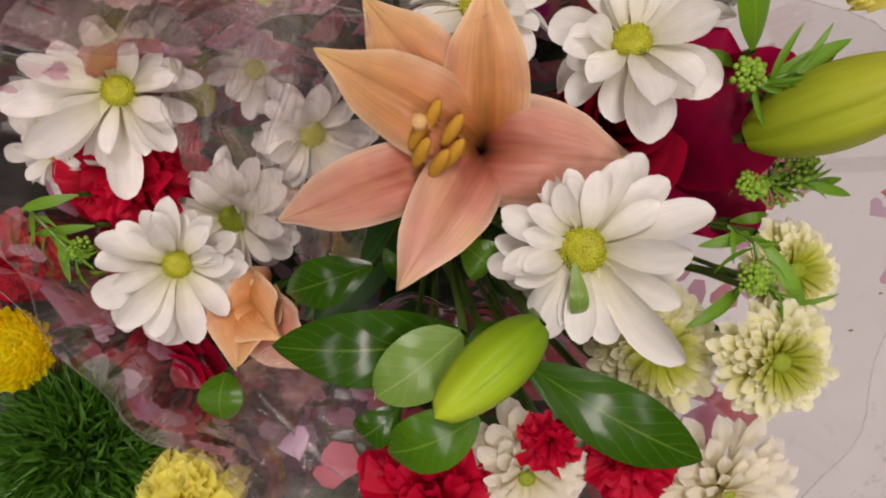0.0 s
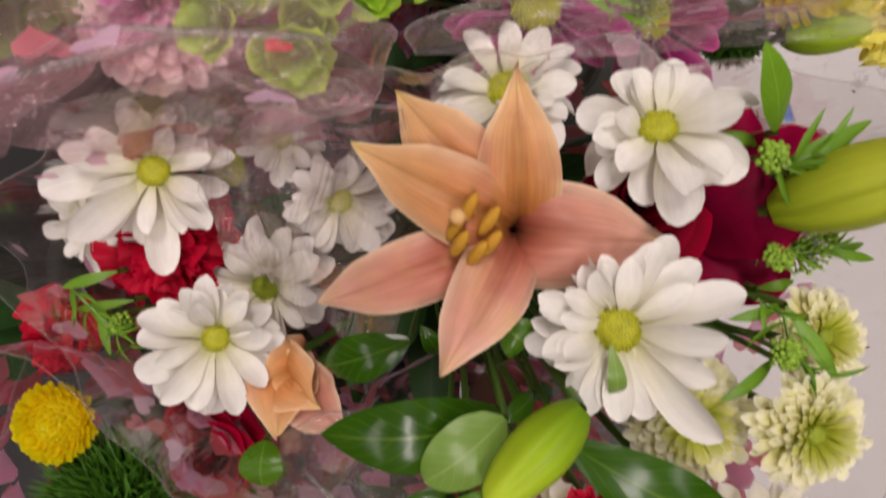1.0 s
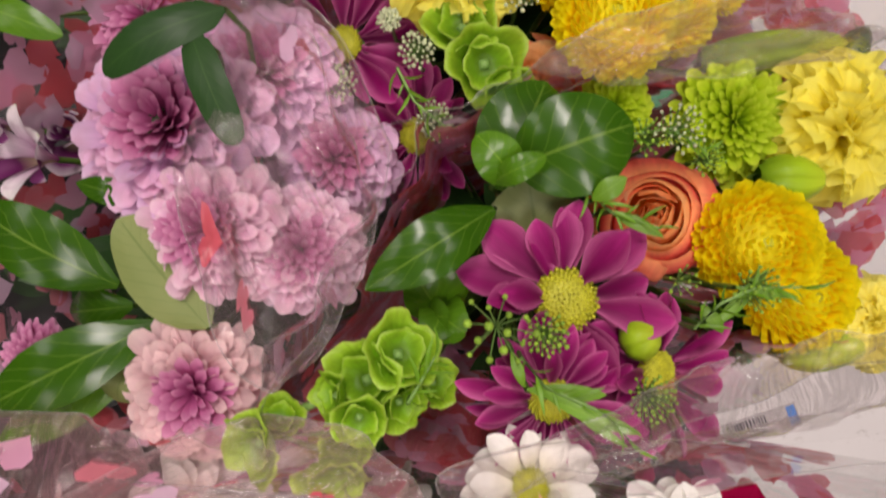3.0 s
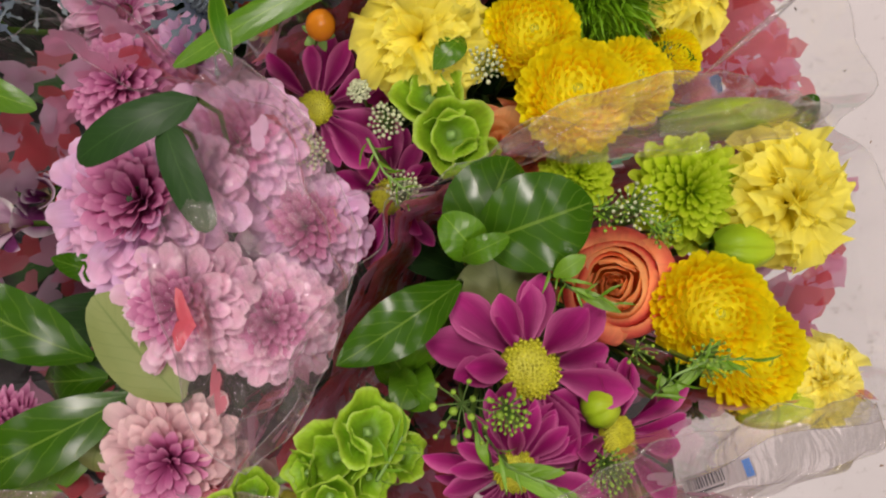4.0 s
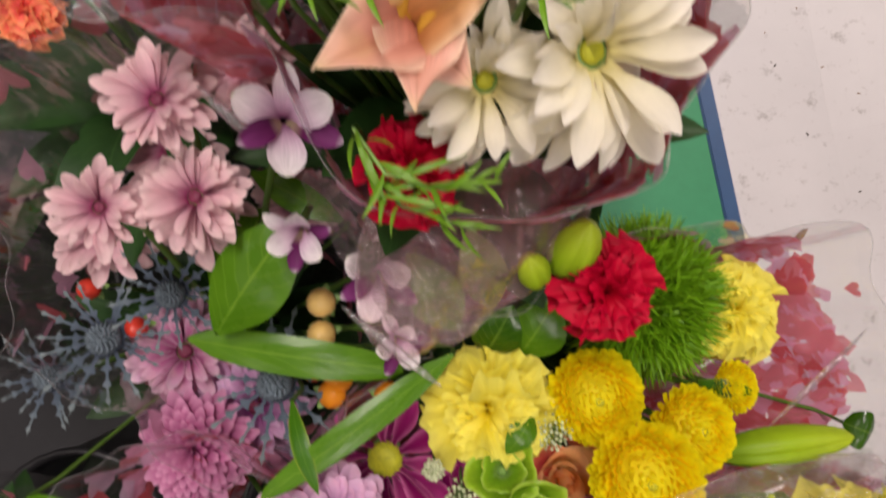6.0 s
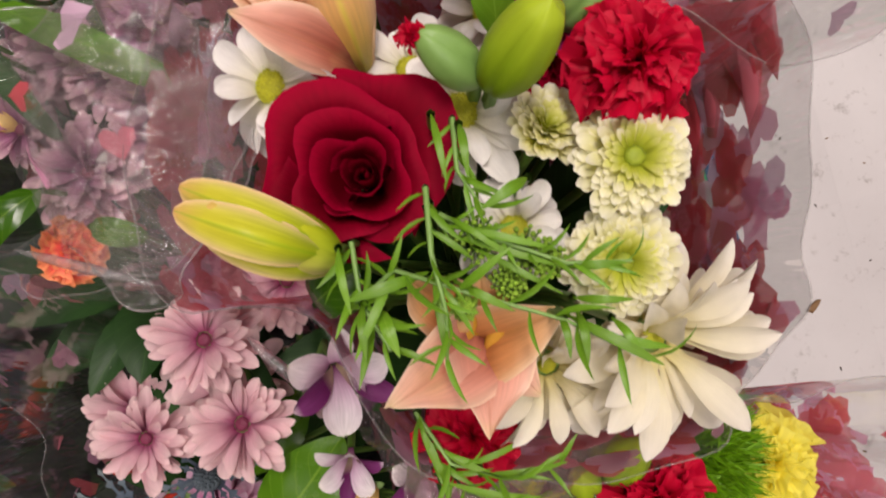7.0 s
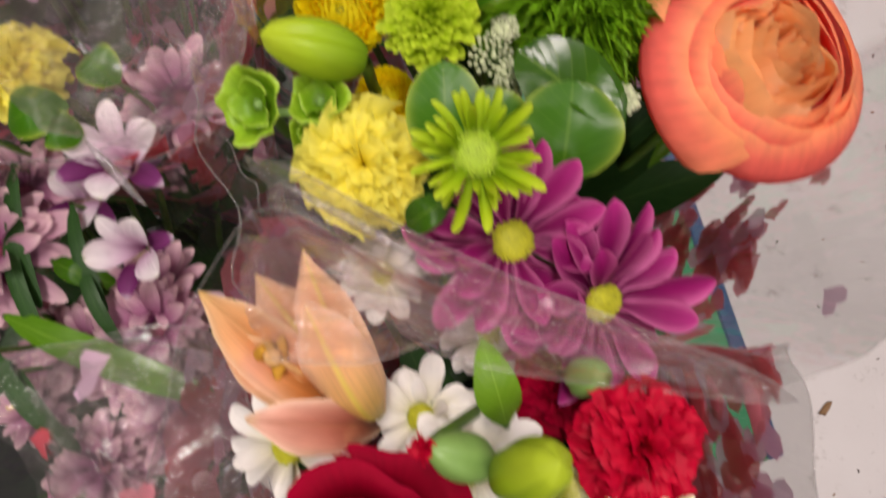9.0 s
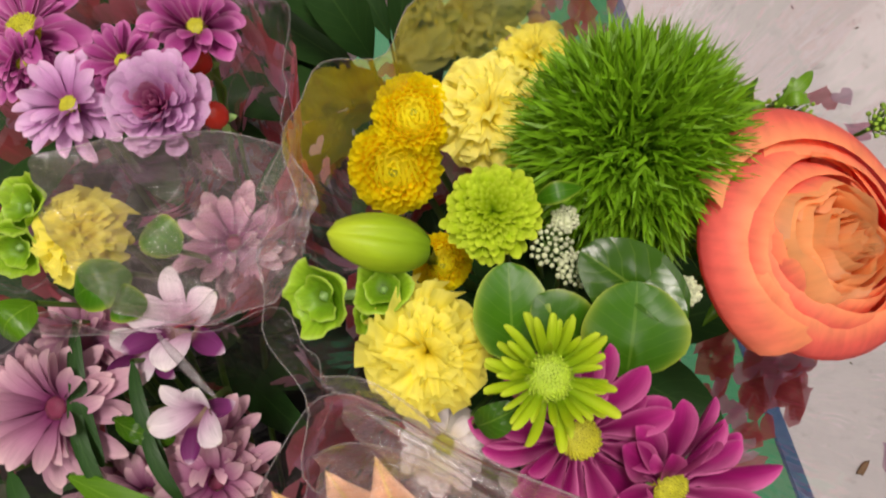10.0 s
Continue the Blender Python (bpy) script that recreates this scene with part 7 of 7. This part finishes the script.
leaf((0.033, 0.834, 0.628), (0.056, 0.816, 0.625), 0.0108, LEAF_D, 'dark narrow green strap leaf', B, q=0.35)
leaf((0.016, 0.729, 0.640), (-0.015, 0.711, 0.639), 0.0151, LEAF_D, 'dark narrow green strap leaf', B, q=0.35)
leaf((0.010, 0.790, 0.634), (0.026, 0.749, 0.633), 0.0085, LEAF_K, 'dark narrow green strap leaf', B, q=0.35)
leaf((0.033, 0.709, 0.642), (0.053, 0.699, 0.638), 0.0118, LEAF_M, 'dark narrow green strap leaf', B, q=0.35)
berry((-0.020, 0.779, 0.589), 0.0075, BERRY_P, "yellow-green berry on a stalk", B)

# ---- coral rose bouquet ----
B = "coral"
rose("coral_rose", (0.333, 0.809, 0.691), 0.0505, [CORAL_P, CORAL_OUT_P], "huge coral orange rose with layered petals", B, (15, 0), 0, seed=59, n=32, H=1.0, core=.07, cupin=.38, shift=(.08, .08), ruffle=.10)
trick_ball("trick_dianthus", (0.288, 0.872, 0.669), 0.0453, BRISTLE_M, "large bright green bristly dianthus ball", B, seed=64, n=6500)
pompon("button_chrysanthemum", (0.208, 0.919, 0.651), 0.0182, YELLOW_P, "golden yellow button chrysanthemum", B, (0, -10), seed=77)
pompon("button_chrysanthemum", (0.193, 0.903, 0.638), 0.0217, YELLOW_P, "golden button chrysanthemum tipped forward", B, (-8, -26), seed=78)
pompon("button_chrysanthemum", (0.199, 0.853, 0.652), 0.0131, YELLOW_P, "small half-hidden golden chrysanthemum", B, (0, -20), seed=79)
carnation("carnation", (0.240, 0.908, 0.654), 0.0260, PALE_LEMON_P, "pale lemon carnation with smooth outer petals", B, (-6, 0), 0, seed=65)
carnation("carnation", (0.269, 0.929, 0.642), 0.0187, LEMON_P, "lemon carnation behind the bristly ball", B, (0, 10), 0, seed=66)
mum("chrysanthemum", (0.222, 0.859, 0.698), 0.0202, LIME_P, "full lime green chrysanthemum head", B, (-4, 0), 0, n=160, wide=.16, seed=31, outer=10, height=.5)
daisy("spider_chrysanthemum", (0.218, 0.802, 0.732), 0.0228, LIME_P, "lime green spider chrysanthemum", B, (-2, -4), 10, n=22, rows=2, wide=.125, eye=.33, eye_mat=LIME_EYE, seed=141, q=.28, lift=20, cup=.7, raised=8)
carnation("carnation", (0.183, 0.819, 0.687), 0.0241, LEMON_P, "pale yellow carnation with wavy rims", B, (-4, 0), 0, seed=67, n=54)
daisy("purple_daisy", (0.224, 0.776, 0.703), 0.0366, PURPLE_P, "purple daisy with pale petal rims", B, (4, -10), 0, n=20, seed=142, wide=.26, eye=.20, q=.6, groove=.09, droop=8)
daisy("purple_daisy", (0.249, 0.747, 0.690), 0.0417, PURPLE_P, "large purple daisy turned outward", B, (14, -30), 8, n=20, seed=143, wide=.26, eye=.18, q=.6, groove=.09, droop=6)
bud("lily_bud", (0.195, 0.855, 0.693), (0.163, 0.871, 0.704), 0.0215, BUD_M, "smooth plump green lily bud", B)
bells([((0.155, 0.851, 0.692), 0.0141, (-.5, -.1, .8)), ((0.175, 0.846, 0.688), 0.0110, (0, .2, .9)), ((0.168, 0.840, 0.680), 0.0087, (0, -.4, .7))], "ruffled green bells-of-Ireland cups", B)
leaf((0.211, 0.807, 0.704), (0.220, 0.840, 0.711), 0.0264, LEAF_Y, 'rounded dark green leaf with a pale rim', B, q=0.45, arch=0.004, cup=0.1)
leaf((0.236, 0.805, 0.704), (0.225, 0.826, 0.713), 0.0215, LEAF_Y, 'rounded dark green leaf with a pale rim', B, q=0.45, arch=0.004, cup=0.1)
leaf((0.246, 0.790, 0.705), (0.259, 0.820, 0.713), 0.0362, LEAF_Y, 'rounded dark green leaf with a pale rim', B, q=0.45, arch=0.004, cup=0.1)
leaf((0.272, 0.800, 0.703), (0.245, 0.836, 0.711), 0.0294, LEAF_D, 'rounded dark green leaf with a pale rim', B, q=0.45, arch=0.004, cup=0.1)
leaf((0.256, 0.835, 0.700), (0.268, 0.802, 0.714), 0.0176, LEAF_D, 'rounded dark green leaf with a pale rim', B, q=0.45, arch=0.004, cup=0.1)
leaf((0.192, 0.791, 0.706), (0.208, 0.794, 0.717), 0.0117, LEAF_D, 'rounded dark green leaf with a pale rim', B, q=0.45, arch=0.004, cup=0.1)
leaf((0.339, 0.857, 0.674), (0.339, 0.879, 0.685), 0.0093, LEAF_Y, "curled narrow grey-green leaf", B, arch=-.012)
leaf((0.237, 0.858, 0.702), (0.254, 0.857, 0.707), 0.0078, LEAF_Y, "small curled grey-green leaf", B)
umbel((0.246, 0.849, 0.699), 0.0049, 'sprig of tiny green-white beads', B, 40, 0.0014, mat=SPRIG_W, seed=982)
umbel((0.277, 0.811, 0.702), 0.0051, 'sprig of tiny green-white beads', B, 40, 0.0014, mat=SPRIG_W, seed=1195)
umbel((0.238, 0.841, 0.700), 0.0081, 'sprig of tiny green-white beads', B, 40, 0.0014, mat=SPRIG_W, seed=960)
umbel((0.243, 0.831, 0.701), 0.0069, 'sprig of tiny green-white beads', B, 40, 0.0014, mat=SPRIG_W, seed=1000)
umbel((0.364, 0.867, 0.655), 0.0102, 'sprig of tiny green-white beads', B, 40, 0.0014, mat=SPRIG_M, seed=1385)
umbel((0.346, 0.870, 0.655), 0.0069, 'sprig of tiny green-white beads', B, 40, 0.0014, mat=SPRIG_M, seed=1310)
umbel((0.400, 0.849, 0.656), 0.0081, 'sprig of tiny green-white beads', B, 40, 0.0014, mat=SPRIG_M, seed=1550)
leaf((0.356, 0.869, 0.655), (0.378, 0.880, 0.658), 0.0061, FRESH_M, 'narrow fresh green sprig leaf', B)
leaf((0.359, 0.871, 0.655), (0.371, 0.867, 0.659), 0.0061, FRESH_M, 'narrow fresh green sprig leaf', B)
leaf((0.363, 0.873, 0.655), (0.369, 0.880, 0.658), 0.0061, FRESH_M, 'narrow fresh green sprig leaf', B)
leaf((0.349, 0.866, 0.656), (0.342, 0.878, 0.659), 0.0061, FRESH_M, 'narrow fresh green sprig leaf', B)

# ---- lavender bouquet at the far end of the row ----
B = "lavender"
daisy('lavender_chrysanthemum', (0.055, 0.982, 0.633), 0.0273, LAVENDER_P, 'lilac chrysanthemum with curled petals', B, (0, 6), 47, n=22, rows=3, wide=0.24, eye=0.2, seed=151, lift=24, q=0.5)
mum("lavender_chrysanthemum", (0.100, 0.962, 0.640), 0.0300, LAVENDER_P, "full lilac chrysanthemum with curled petals", B, (4, -6), 20, n=70, wide=.25, seed=152, outer=-6, hook=30, q=.5)
daisy('lavender_chrysanthemum', (0.084, 0.996, 0.631), 0.0223, MAGENTA_P, 'lilac chrysanthemum with curled petals', B, (0, 6), 188, n=16, rows=3, wide=0.30, eye=0.2, seed=154, lift=24, q=0.5)
daisy('lavender_chrysanthemum', (0.122, 1.002, 0.629), 0.0273, MAGENTA_P, 'lilac chrysanthemum with curled petals', B, (8, 6), 235, n=16, rows=3, wide=0.30, eye=0.2, seed=155, lift=24, q=0.5)
daisy('lavender_chrysanthemum', (0.037, 1.011, 0.630), 0.0199, MAGENTA_P, 'lilac chrysanthemum with curled petals', B, (-8, 6), 282, n=22, rows=3, wide=0.24, eye=0.2, seed=156, lift=24, q=0.5)
daisy("purple_daisy", (0.041, 1.028, 0.628), 0.0330, MAGENTA_P, "lilac daisy with a green eye", B, (-6, 4), 0, n=20, seed=160, eye=.28)
carnation("carnation", (0.046, 0.918, 0.640), 0.0212, LEMON_P, "yellow carnation under hazy film", B, (0, 0), 0, seed=68)
bells([((0.028, 0.938, 0.638), 0.0149, (-.3, .2, .9)), ((0.018, 0.923, 0.636), 0.0137, (-.2, -.3, .8))], "green bells-of-Ireland cups under film", B)
leaf((0.069, 0.891, 0.651), (0.043, 0.889, 0.652), 0.0229, LEAF_Y, 'round eucalyptus leaf under film', B, q=0.45)
leaf((0.092, 0.894, 0.650), (0.081, 0.911, 0.649), 0.0193, LEAF_Y, 'round eucalyptus leaf under film', B, q=0.45)
leaf((0.059, 0.883, 0.652), (0.072, 0.874, 0.653), 0.0169, LEAF_Y, 'round eucalyptus leaf under film', B, q=0.45)
leaf((0.026, 0.892, 0.652), (0.010, 0.882, 0.653), 0.0193, LEAF_M, 'round eucalyptus leaf under film', B, q=0.45)
berry((0.117, 0.959, 0.625), 0.0068, BERRY_R, 'round red berry on a stalk', B)
berry((0.116, 0.990, 0.621), 0.0068, BERRY_R, 'round red berry on a stalk', B)

# ---- clear printed wraps ----
sleeve_peach = wrap("peach", [(0.386, 0.126, 0.554), (0.362, 0.019, 0.561), (0.295, -0.025, 0.582), (0.175, -0.033, 0.609), (0.059, -0.005, 0.592), (0.004, 0.033, 0.579), (-0.051, 0.089, 0.568), (-0.077, 0.162, 0.561), (-0.028, 0.197, 0.598), (0.055, 0.212, 0.630), (0.120, 0.198, 0.651), (0.163, 0.208, 0.659), (0.213, 0.200, 0.649), (0.281, 0.198, 0.627), (0.359, 0.166, 0.574)],
     "clear wrap printed with red and pink hearts round the peach lilies", 230, 1, dense_top=.82)
sleeve_purple = wrap("purple", [(0.093, 0.287, 0.613), (0.126, 0.334, 0.607), (0.160, 0.368, 0.592), (0.204, 0.386, 0.579), (0.288, 0.391, 0.561), (0.384, 0.386, 0.539), (0.431, 0.332, 0.528), (0.415, 0.239, 0.539), (0.352, 0.226, 0.588), (0.237, 0.223, 0.625), (0.166, 0.197, 0.620), (0.106, 0.202, 0.610), (0.060, 0.236, 0.608)],
     "clear heart-printed wrap round the purple daisies", 600, 2, dense_top=.82)
sleeve_pink = wrap("pink", [(0.087, 0.291, 0.608), (0.118, 0.340, 0.591), (0.081, 0.433, 0.572), (-0.014, 0.493, 0.558), (-0.083, 0.440, 0.566), (-0.127, 0.287, 0.572), (-0.029, 0.239, 0.595), (0.043, 0.239, 0.608)],
     "clear heart-printed wrap round the pink chrysanthemums", 230, 3, mat=FILM)
sleeve_sunny = wrap("sunny", [(0.415, 0.516, 0.510), (0.439, 0.435, 0.507), (0.417, 0.376, 0.514), (0.285, 0.377, 0.552), (0.191, 0.381, 0.549), (0.106, 0.375, 0.542), (0.068, 0.456, 0.539), (0.129, 0.497, 0.549), (0.159, 0.512, 0.571), (0.209, 0.526, 0.579), (0.277, 0.546, 0.565), (0.348, 0.528, 0.535)],
     "clear heart-printed wrap round the yellow flowers", 800, 4, dense_top=.80)
sleeve_thistle = wrap("thistle", [(0.142, 0.563, 0.557), (0.100, 0.477, 0.546), (0.025, 0.451, 0.541), (-0.048, 0.513, 0.536), (-0.111, 0.592, 0.529), (-0.048, 0.707, 0.588), (0.036, 0.718, 0.602), (0.109, 0.681, 0.622)],
     "clear heart-printed wrap round the thistles", 40, 5, sparse=8)
sleeve_rose = wrap("rose", [(0.303, 0.711, 0.704), (0.295, 0.663, 0.701), (0.285, 0.620, 0.697), (0.266, 0.594, 0.687), (0.248, 0.568, 0.674), (0.193, 0.565, 0.667), (0.135, 0.594, 0.669), (0.119, 0.652, 0.685), (0.072, 0.668, 0.684), (0.069, 0.713, 0.679), (0.098, 0.780, 0.680), (0.146, 0.814, 0.684), (0.197, 0.768, 0.696), (0.248, 0.739, 0.702), (0.290, 0.715, 0.708)],
     "clear heart-printed wrap round the red rose", 760, 6, dense_top=.92, frill=.0018)
sleeve_mauve = wrap("mauve", [(0.110, 0.778, 0.646), (0.077, 0.702, 0.655), (0.007, 0.686, 0.632), (-0.044, 0.743, 0.627), (-0.030, 0.865, 0.622), (-0.029, 0.879, 0.638), (0.038, 0.877, 0.653), (0.128, 0.847, 0.663), (0.137, 0.811, 0.667)],
     "hazy heart-printed wrap round the mauve flowers", 26, 7, sparse=8, mat=FILM)
sleeve_coral = wrap("coral", [(0.138, 0.783, 0.695), (0.129, 0.842, 0.689), (0.144, 0.887, 0.688), (0.172, 0.926, 0.691), (0.217, 0.945, 0.693), (0.280, 0.939, 0.692), (0.380, 0.918, 0.675), (0.450, 0.836, 0.676), (0.396, 0.754, 0.686), (0.321, 0.694, 0.676), (0.259, 0.726, 0.699), (0.197, 0.757, 0.701), (0.166, 0.787, 0.703)],
     "clear heart-printed wrap round the coral rose", 400, 8, dense_top=.72)
sleeve_lavender = wrap("lavender", [(0.146, 0.917, 0.663), (0.124, 0.887, 0.659), (0.077, 0.864, 0.662), (0.004, 0.894, 0.652), (-0.021, 0.973, 0.644), (0.024, 1.065, 0.633), (0.127, 1.047, 0.632), (0.164, 0.981, 0.647)],
     "hazy heart-printed wrap round the lilac flowers", 200, 9, mat=FILM)
wrap("market", [(0.057, -0.006, 0.577), (0.006, 0.021, 0.570), (-0.047, 0.076, 0.560), (-0.104, 0.101, 0.558), (-0.161, 0.043, 0.565), (-0.138, -0.053, 0.575), (-0.029, -0.085, 0.577), (0.051, -0.059, 0.578)],
     "clear heart-printed wrap at the corner of the row", 180, 10)

film_flap(sleeve_peach, [(0.034, 0.153, 0.568), (0.053, 0.202, 0.595), (0.132, 0.193, 0.630), (0.109, 0.089, 0.579)], .012, seed=1)
film_flap(sleeve_peach, [(0.056, 0.051, 0.566), (0.117, 0.060, 0.600), (0.117, -0.004, 0.607), (0.059, -0.007, 0.593)], .01, seed=2, hearts=2)
film_flap(sleeve_peach, [(-0.057, 0.204, 0.629), (0.064, 0.249, 0.627), (0.133, 0.214, 0.649), (0.077, 0.183, 0.633)], .012, mat=FILM_PINK, seed=3, hearts=5)
film_flap(sleeve_peach, [(-0.150, 0.160, 0.590), (-0.140, 0.258, 0.588), (0.010, 0.247, 0.618), (-0.030, 0.190, 0.618)], .014, mat=FILM_PINK, seed=13, hearts=10)
film_flap(sleeve_peach, [(0.135, 0.210, 0.644), (0.218, 0.238, 0.638), (0.347, 0.246, 0.606), (0.343, 0.210, 0.604)], .012, seed=4)
film_flap(sleeve_pink, [(0.077, 0.450, 0.597), (0.135, 0.351, 0.620), (0.073, 0.256, 0.631), (0.042, 0.343, 0.618)], .012, seed=5, hearts=4)
film_flap(sleeve_mauve, [(0.031, 0.786, 0.659), (0.121, 0.768, 0.681), (0.076, 0.670, 0.684), (0.032, 0.702, 0.664)], .015, mat=FILM, seed=6, hearts=2)
film_flap(sleeve_coral, [(0.151, 0.825, 0.721), (0.213, 0.767, 0.737), (0.286, 0.705, 0.731), (0.186, 0.752, 0.731)], .012, seed=7)
film_flap(sleeve_lavender, [(0.058, 0.944, 0.675), (0.156, 0.913, 0.685), (0.134, 0.856, 0.683), (0.063, 0.877, 0.674)], .015, seed=8)
film_flap(sleeve_coral, [(0.141, 0.800, 0.719), (0.172, 0.790, 0.721), (0.197, 0.754, 0.728), (0.141, 0.762, 0.724)], .008, seed=9)
film_flap(sleeve_purple, [(0.203, 0.383, 0.586), (0.293, 0.411, 0.574), (0.390, 0.386, 0.551), (0.322, 0.367, 0.578)], .01, seed=10)
film_flap(sleeve_mauve, [(0.019, 0.791, 0.664), (0.111, 0.766, 0.673), (0.107, 0.699, 0.680), (0.037, 0.688, 0.666)], .012, mat=FILM, seed=11, hearts=2)
film_flap(sleeve_thistle, [(0.108, 0.604, 0.598), (0.148, 0.592, 0.604), (0.185, 0.526, 0.605), (0.140, 0.522, 0.596)], .01, seed=12)

film_flap(sleeve_rose, [(0.128, 0.512, 0.590), (0.146, 0.590, 0.622), (0.240, 0.580, 0.622), (0.212, 0.530, 0.588)], .010, mat=FILM_PINK, seed=14)
for sleeve, p0, p1, w_ in ((sleeve_thistle, (0.116, 0.543, 0.602), (0.154, 0.495, 0.602), .0026), (sleeve_thistle, (0.084, 0.648, 0.640), (0.106, 0.616, 0.640), .0026), (sleeve_sunny, (0.402, 0.459, 0.530), (0.330, 0.415, 0.535), .0018),
                           (sleeve_peach, (-0.020, 0.215, 0.628), (0.070, 0.226, 0.642), .0022), (sleeve_peach, (0.010, 0.232, 0.630), (0.120, 0.214, 0.656), .0016), (sleeve_mauve, (0.020, 0.702, 0.670), (0.070, 0.676, 0.684), .0020),
                           (sleeve_coral, (0.160, 0.812, 0.728), (0.200, 0.770, 0.742), .0016), (sleeve_lavender, (0.090, 0.858, 0.690), (0.105, 0.828, 0.692), .0018), (sleeve_peach, (0.070, 0.044, 0.588), (0.108, 0.010, 0.612), .0016)):
    film_fold(sleeve, p0, p1, w_)


def round_rim(bunch, r_, z, n=10, seed=0):
    rr = random.Random(seed)
    bx, by = BUNCH[bunch]
    return [(bx + r_ * rr.uniform(.9, 1.1) * math.cos(TAU * k / n), by + r_ * rr.uniform(.9, 1.1) * math.sin(TAU * k / n), z + rr.uniform(-.02, .02)) for k in range(n)]


for k, (nm, zz) in enumerate((("outer", .50), ("outer_b", .50), ("outer_c", .54), ("outer_d", .56), ("front", .52), ("end", .60), ("end_b", .60))):
    wrap(nm, round_rim(nm, .125, zz, seed=k), "clear heart-printed wrap round a neighbouring bunch", (22 if k < 4 else 160), 20 + k)
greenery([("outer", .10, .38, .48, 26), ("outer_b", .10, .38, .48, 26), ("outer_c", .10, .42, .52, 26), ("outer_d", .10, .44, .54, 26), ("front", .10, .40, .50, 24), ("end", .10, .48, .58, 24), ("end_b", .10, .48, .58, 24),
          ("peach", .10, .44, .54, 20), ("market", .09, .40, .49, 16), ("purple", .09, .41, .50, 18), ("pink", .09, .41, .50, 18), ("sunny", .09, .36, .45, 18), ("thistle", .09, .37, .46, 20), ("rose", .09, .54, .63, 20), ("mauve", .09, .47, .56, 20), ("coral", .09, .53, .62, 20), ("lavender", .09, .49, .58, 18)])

# ---- price label on the wrap ----
lab = thing("price_label", (0.307, 0.185, 0.527), (4, 10), 9, "white price sticker with a printed bar pattern and a blue corner", "label")
part("paper", box_mesh("paper", -.021, -.0062, -.0004, .023, .0062, 0, LABEL_M), lab)
lr = random.Random(2)
xx = -.018
while xx < .004:
    w_ = lr.choice((.0005, .0008, .0012))
    part("ink_bar", box_mesh("ink_bar", xx, -.002, 0, xx + w_, .0045, .00015, INK_M), lab)
    xx += w_ + lr.choice((.0006, .0009))
part("ink_line", box_mesh("ink_line", -.018, -.0046, 0, .003, -.0034, .00015, INK_M), lab)
part("blue_block", box_mesh("blue_block", .017, -.005, 0, .022, .005, .00015, BLUE_INK), lab, None, "blue printed corner")

# ---- floor tiles ----
tile_me = box_mesh("tile", .00005, .00005, -.003, .30495, .30495, 0.0, FLOOR_M)
for i in range(-1, 9):
    for j in range(-4, 10):
        part("tile", tile_me, floor, Matrix.Translation((.43 + i * .305, -.02 + j * .305, 0)))
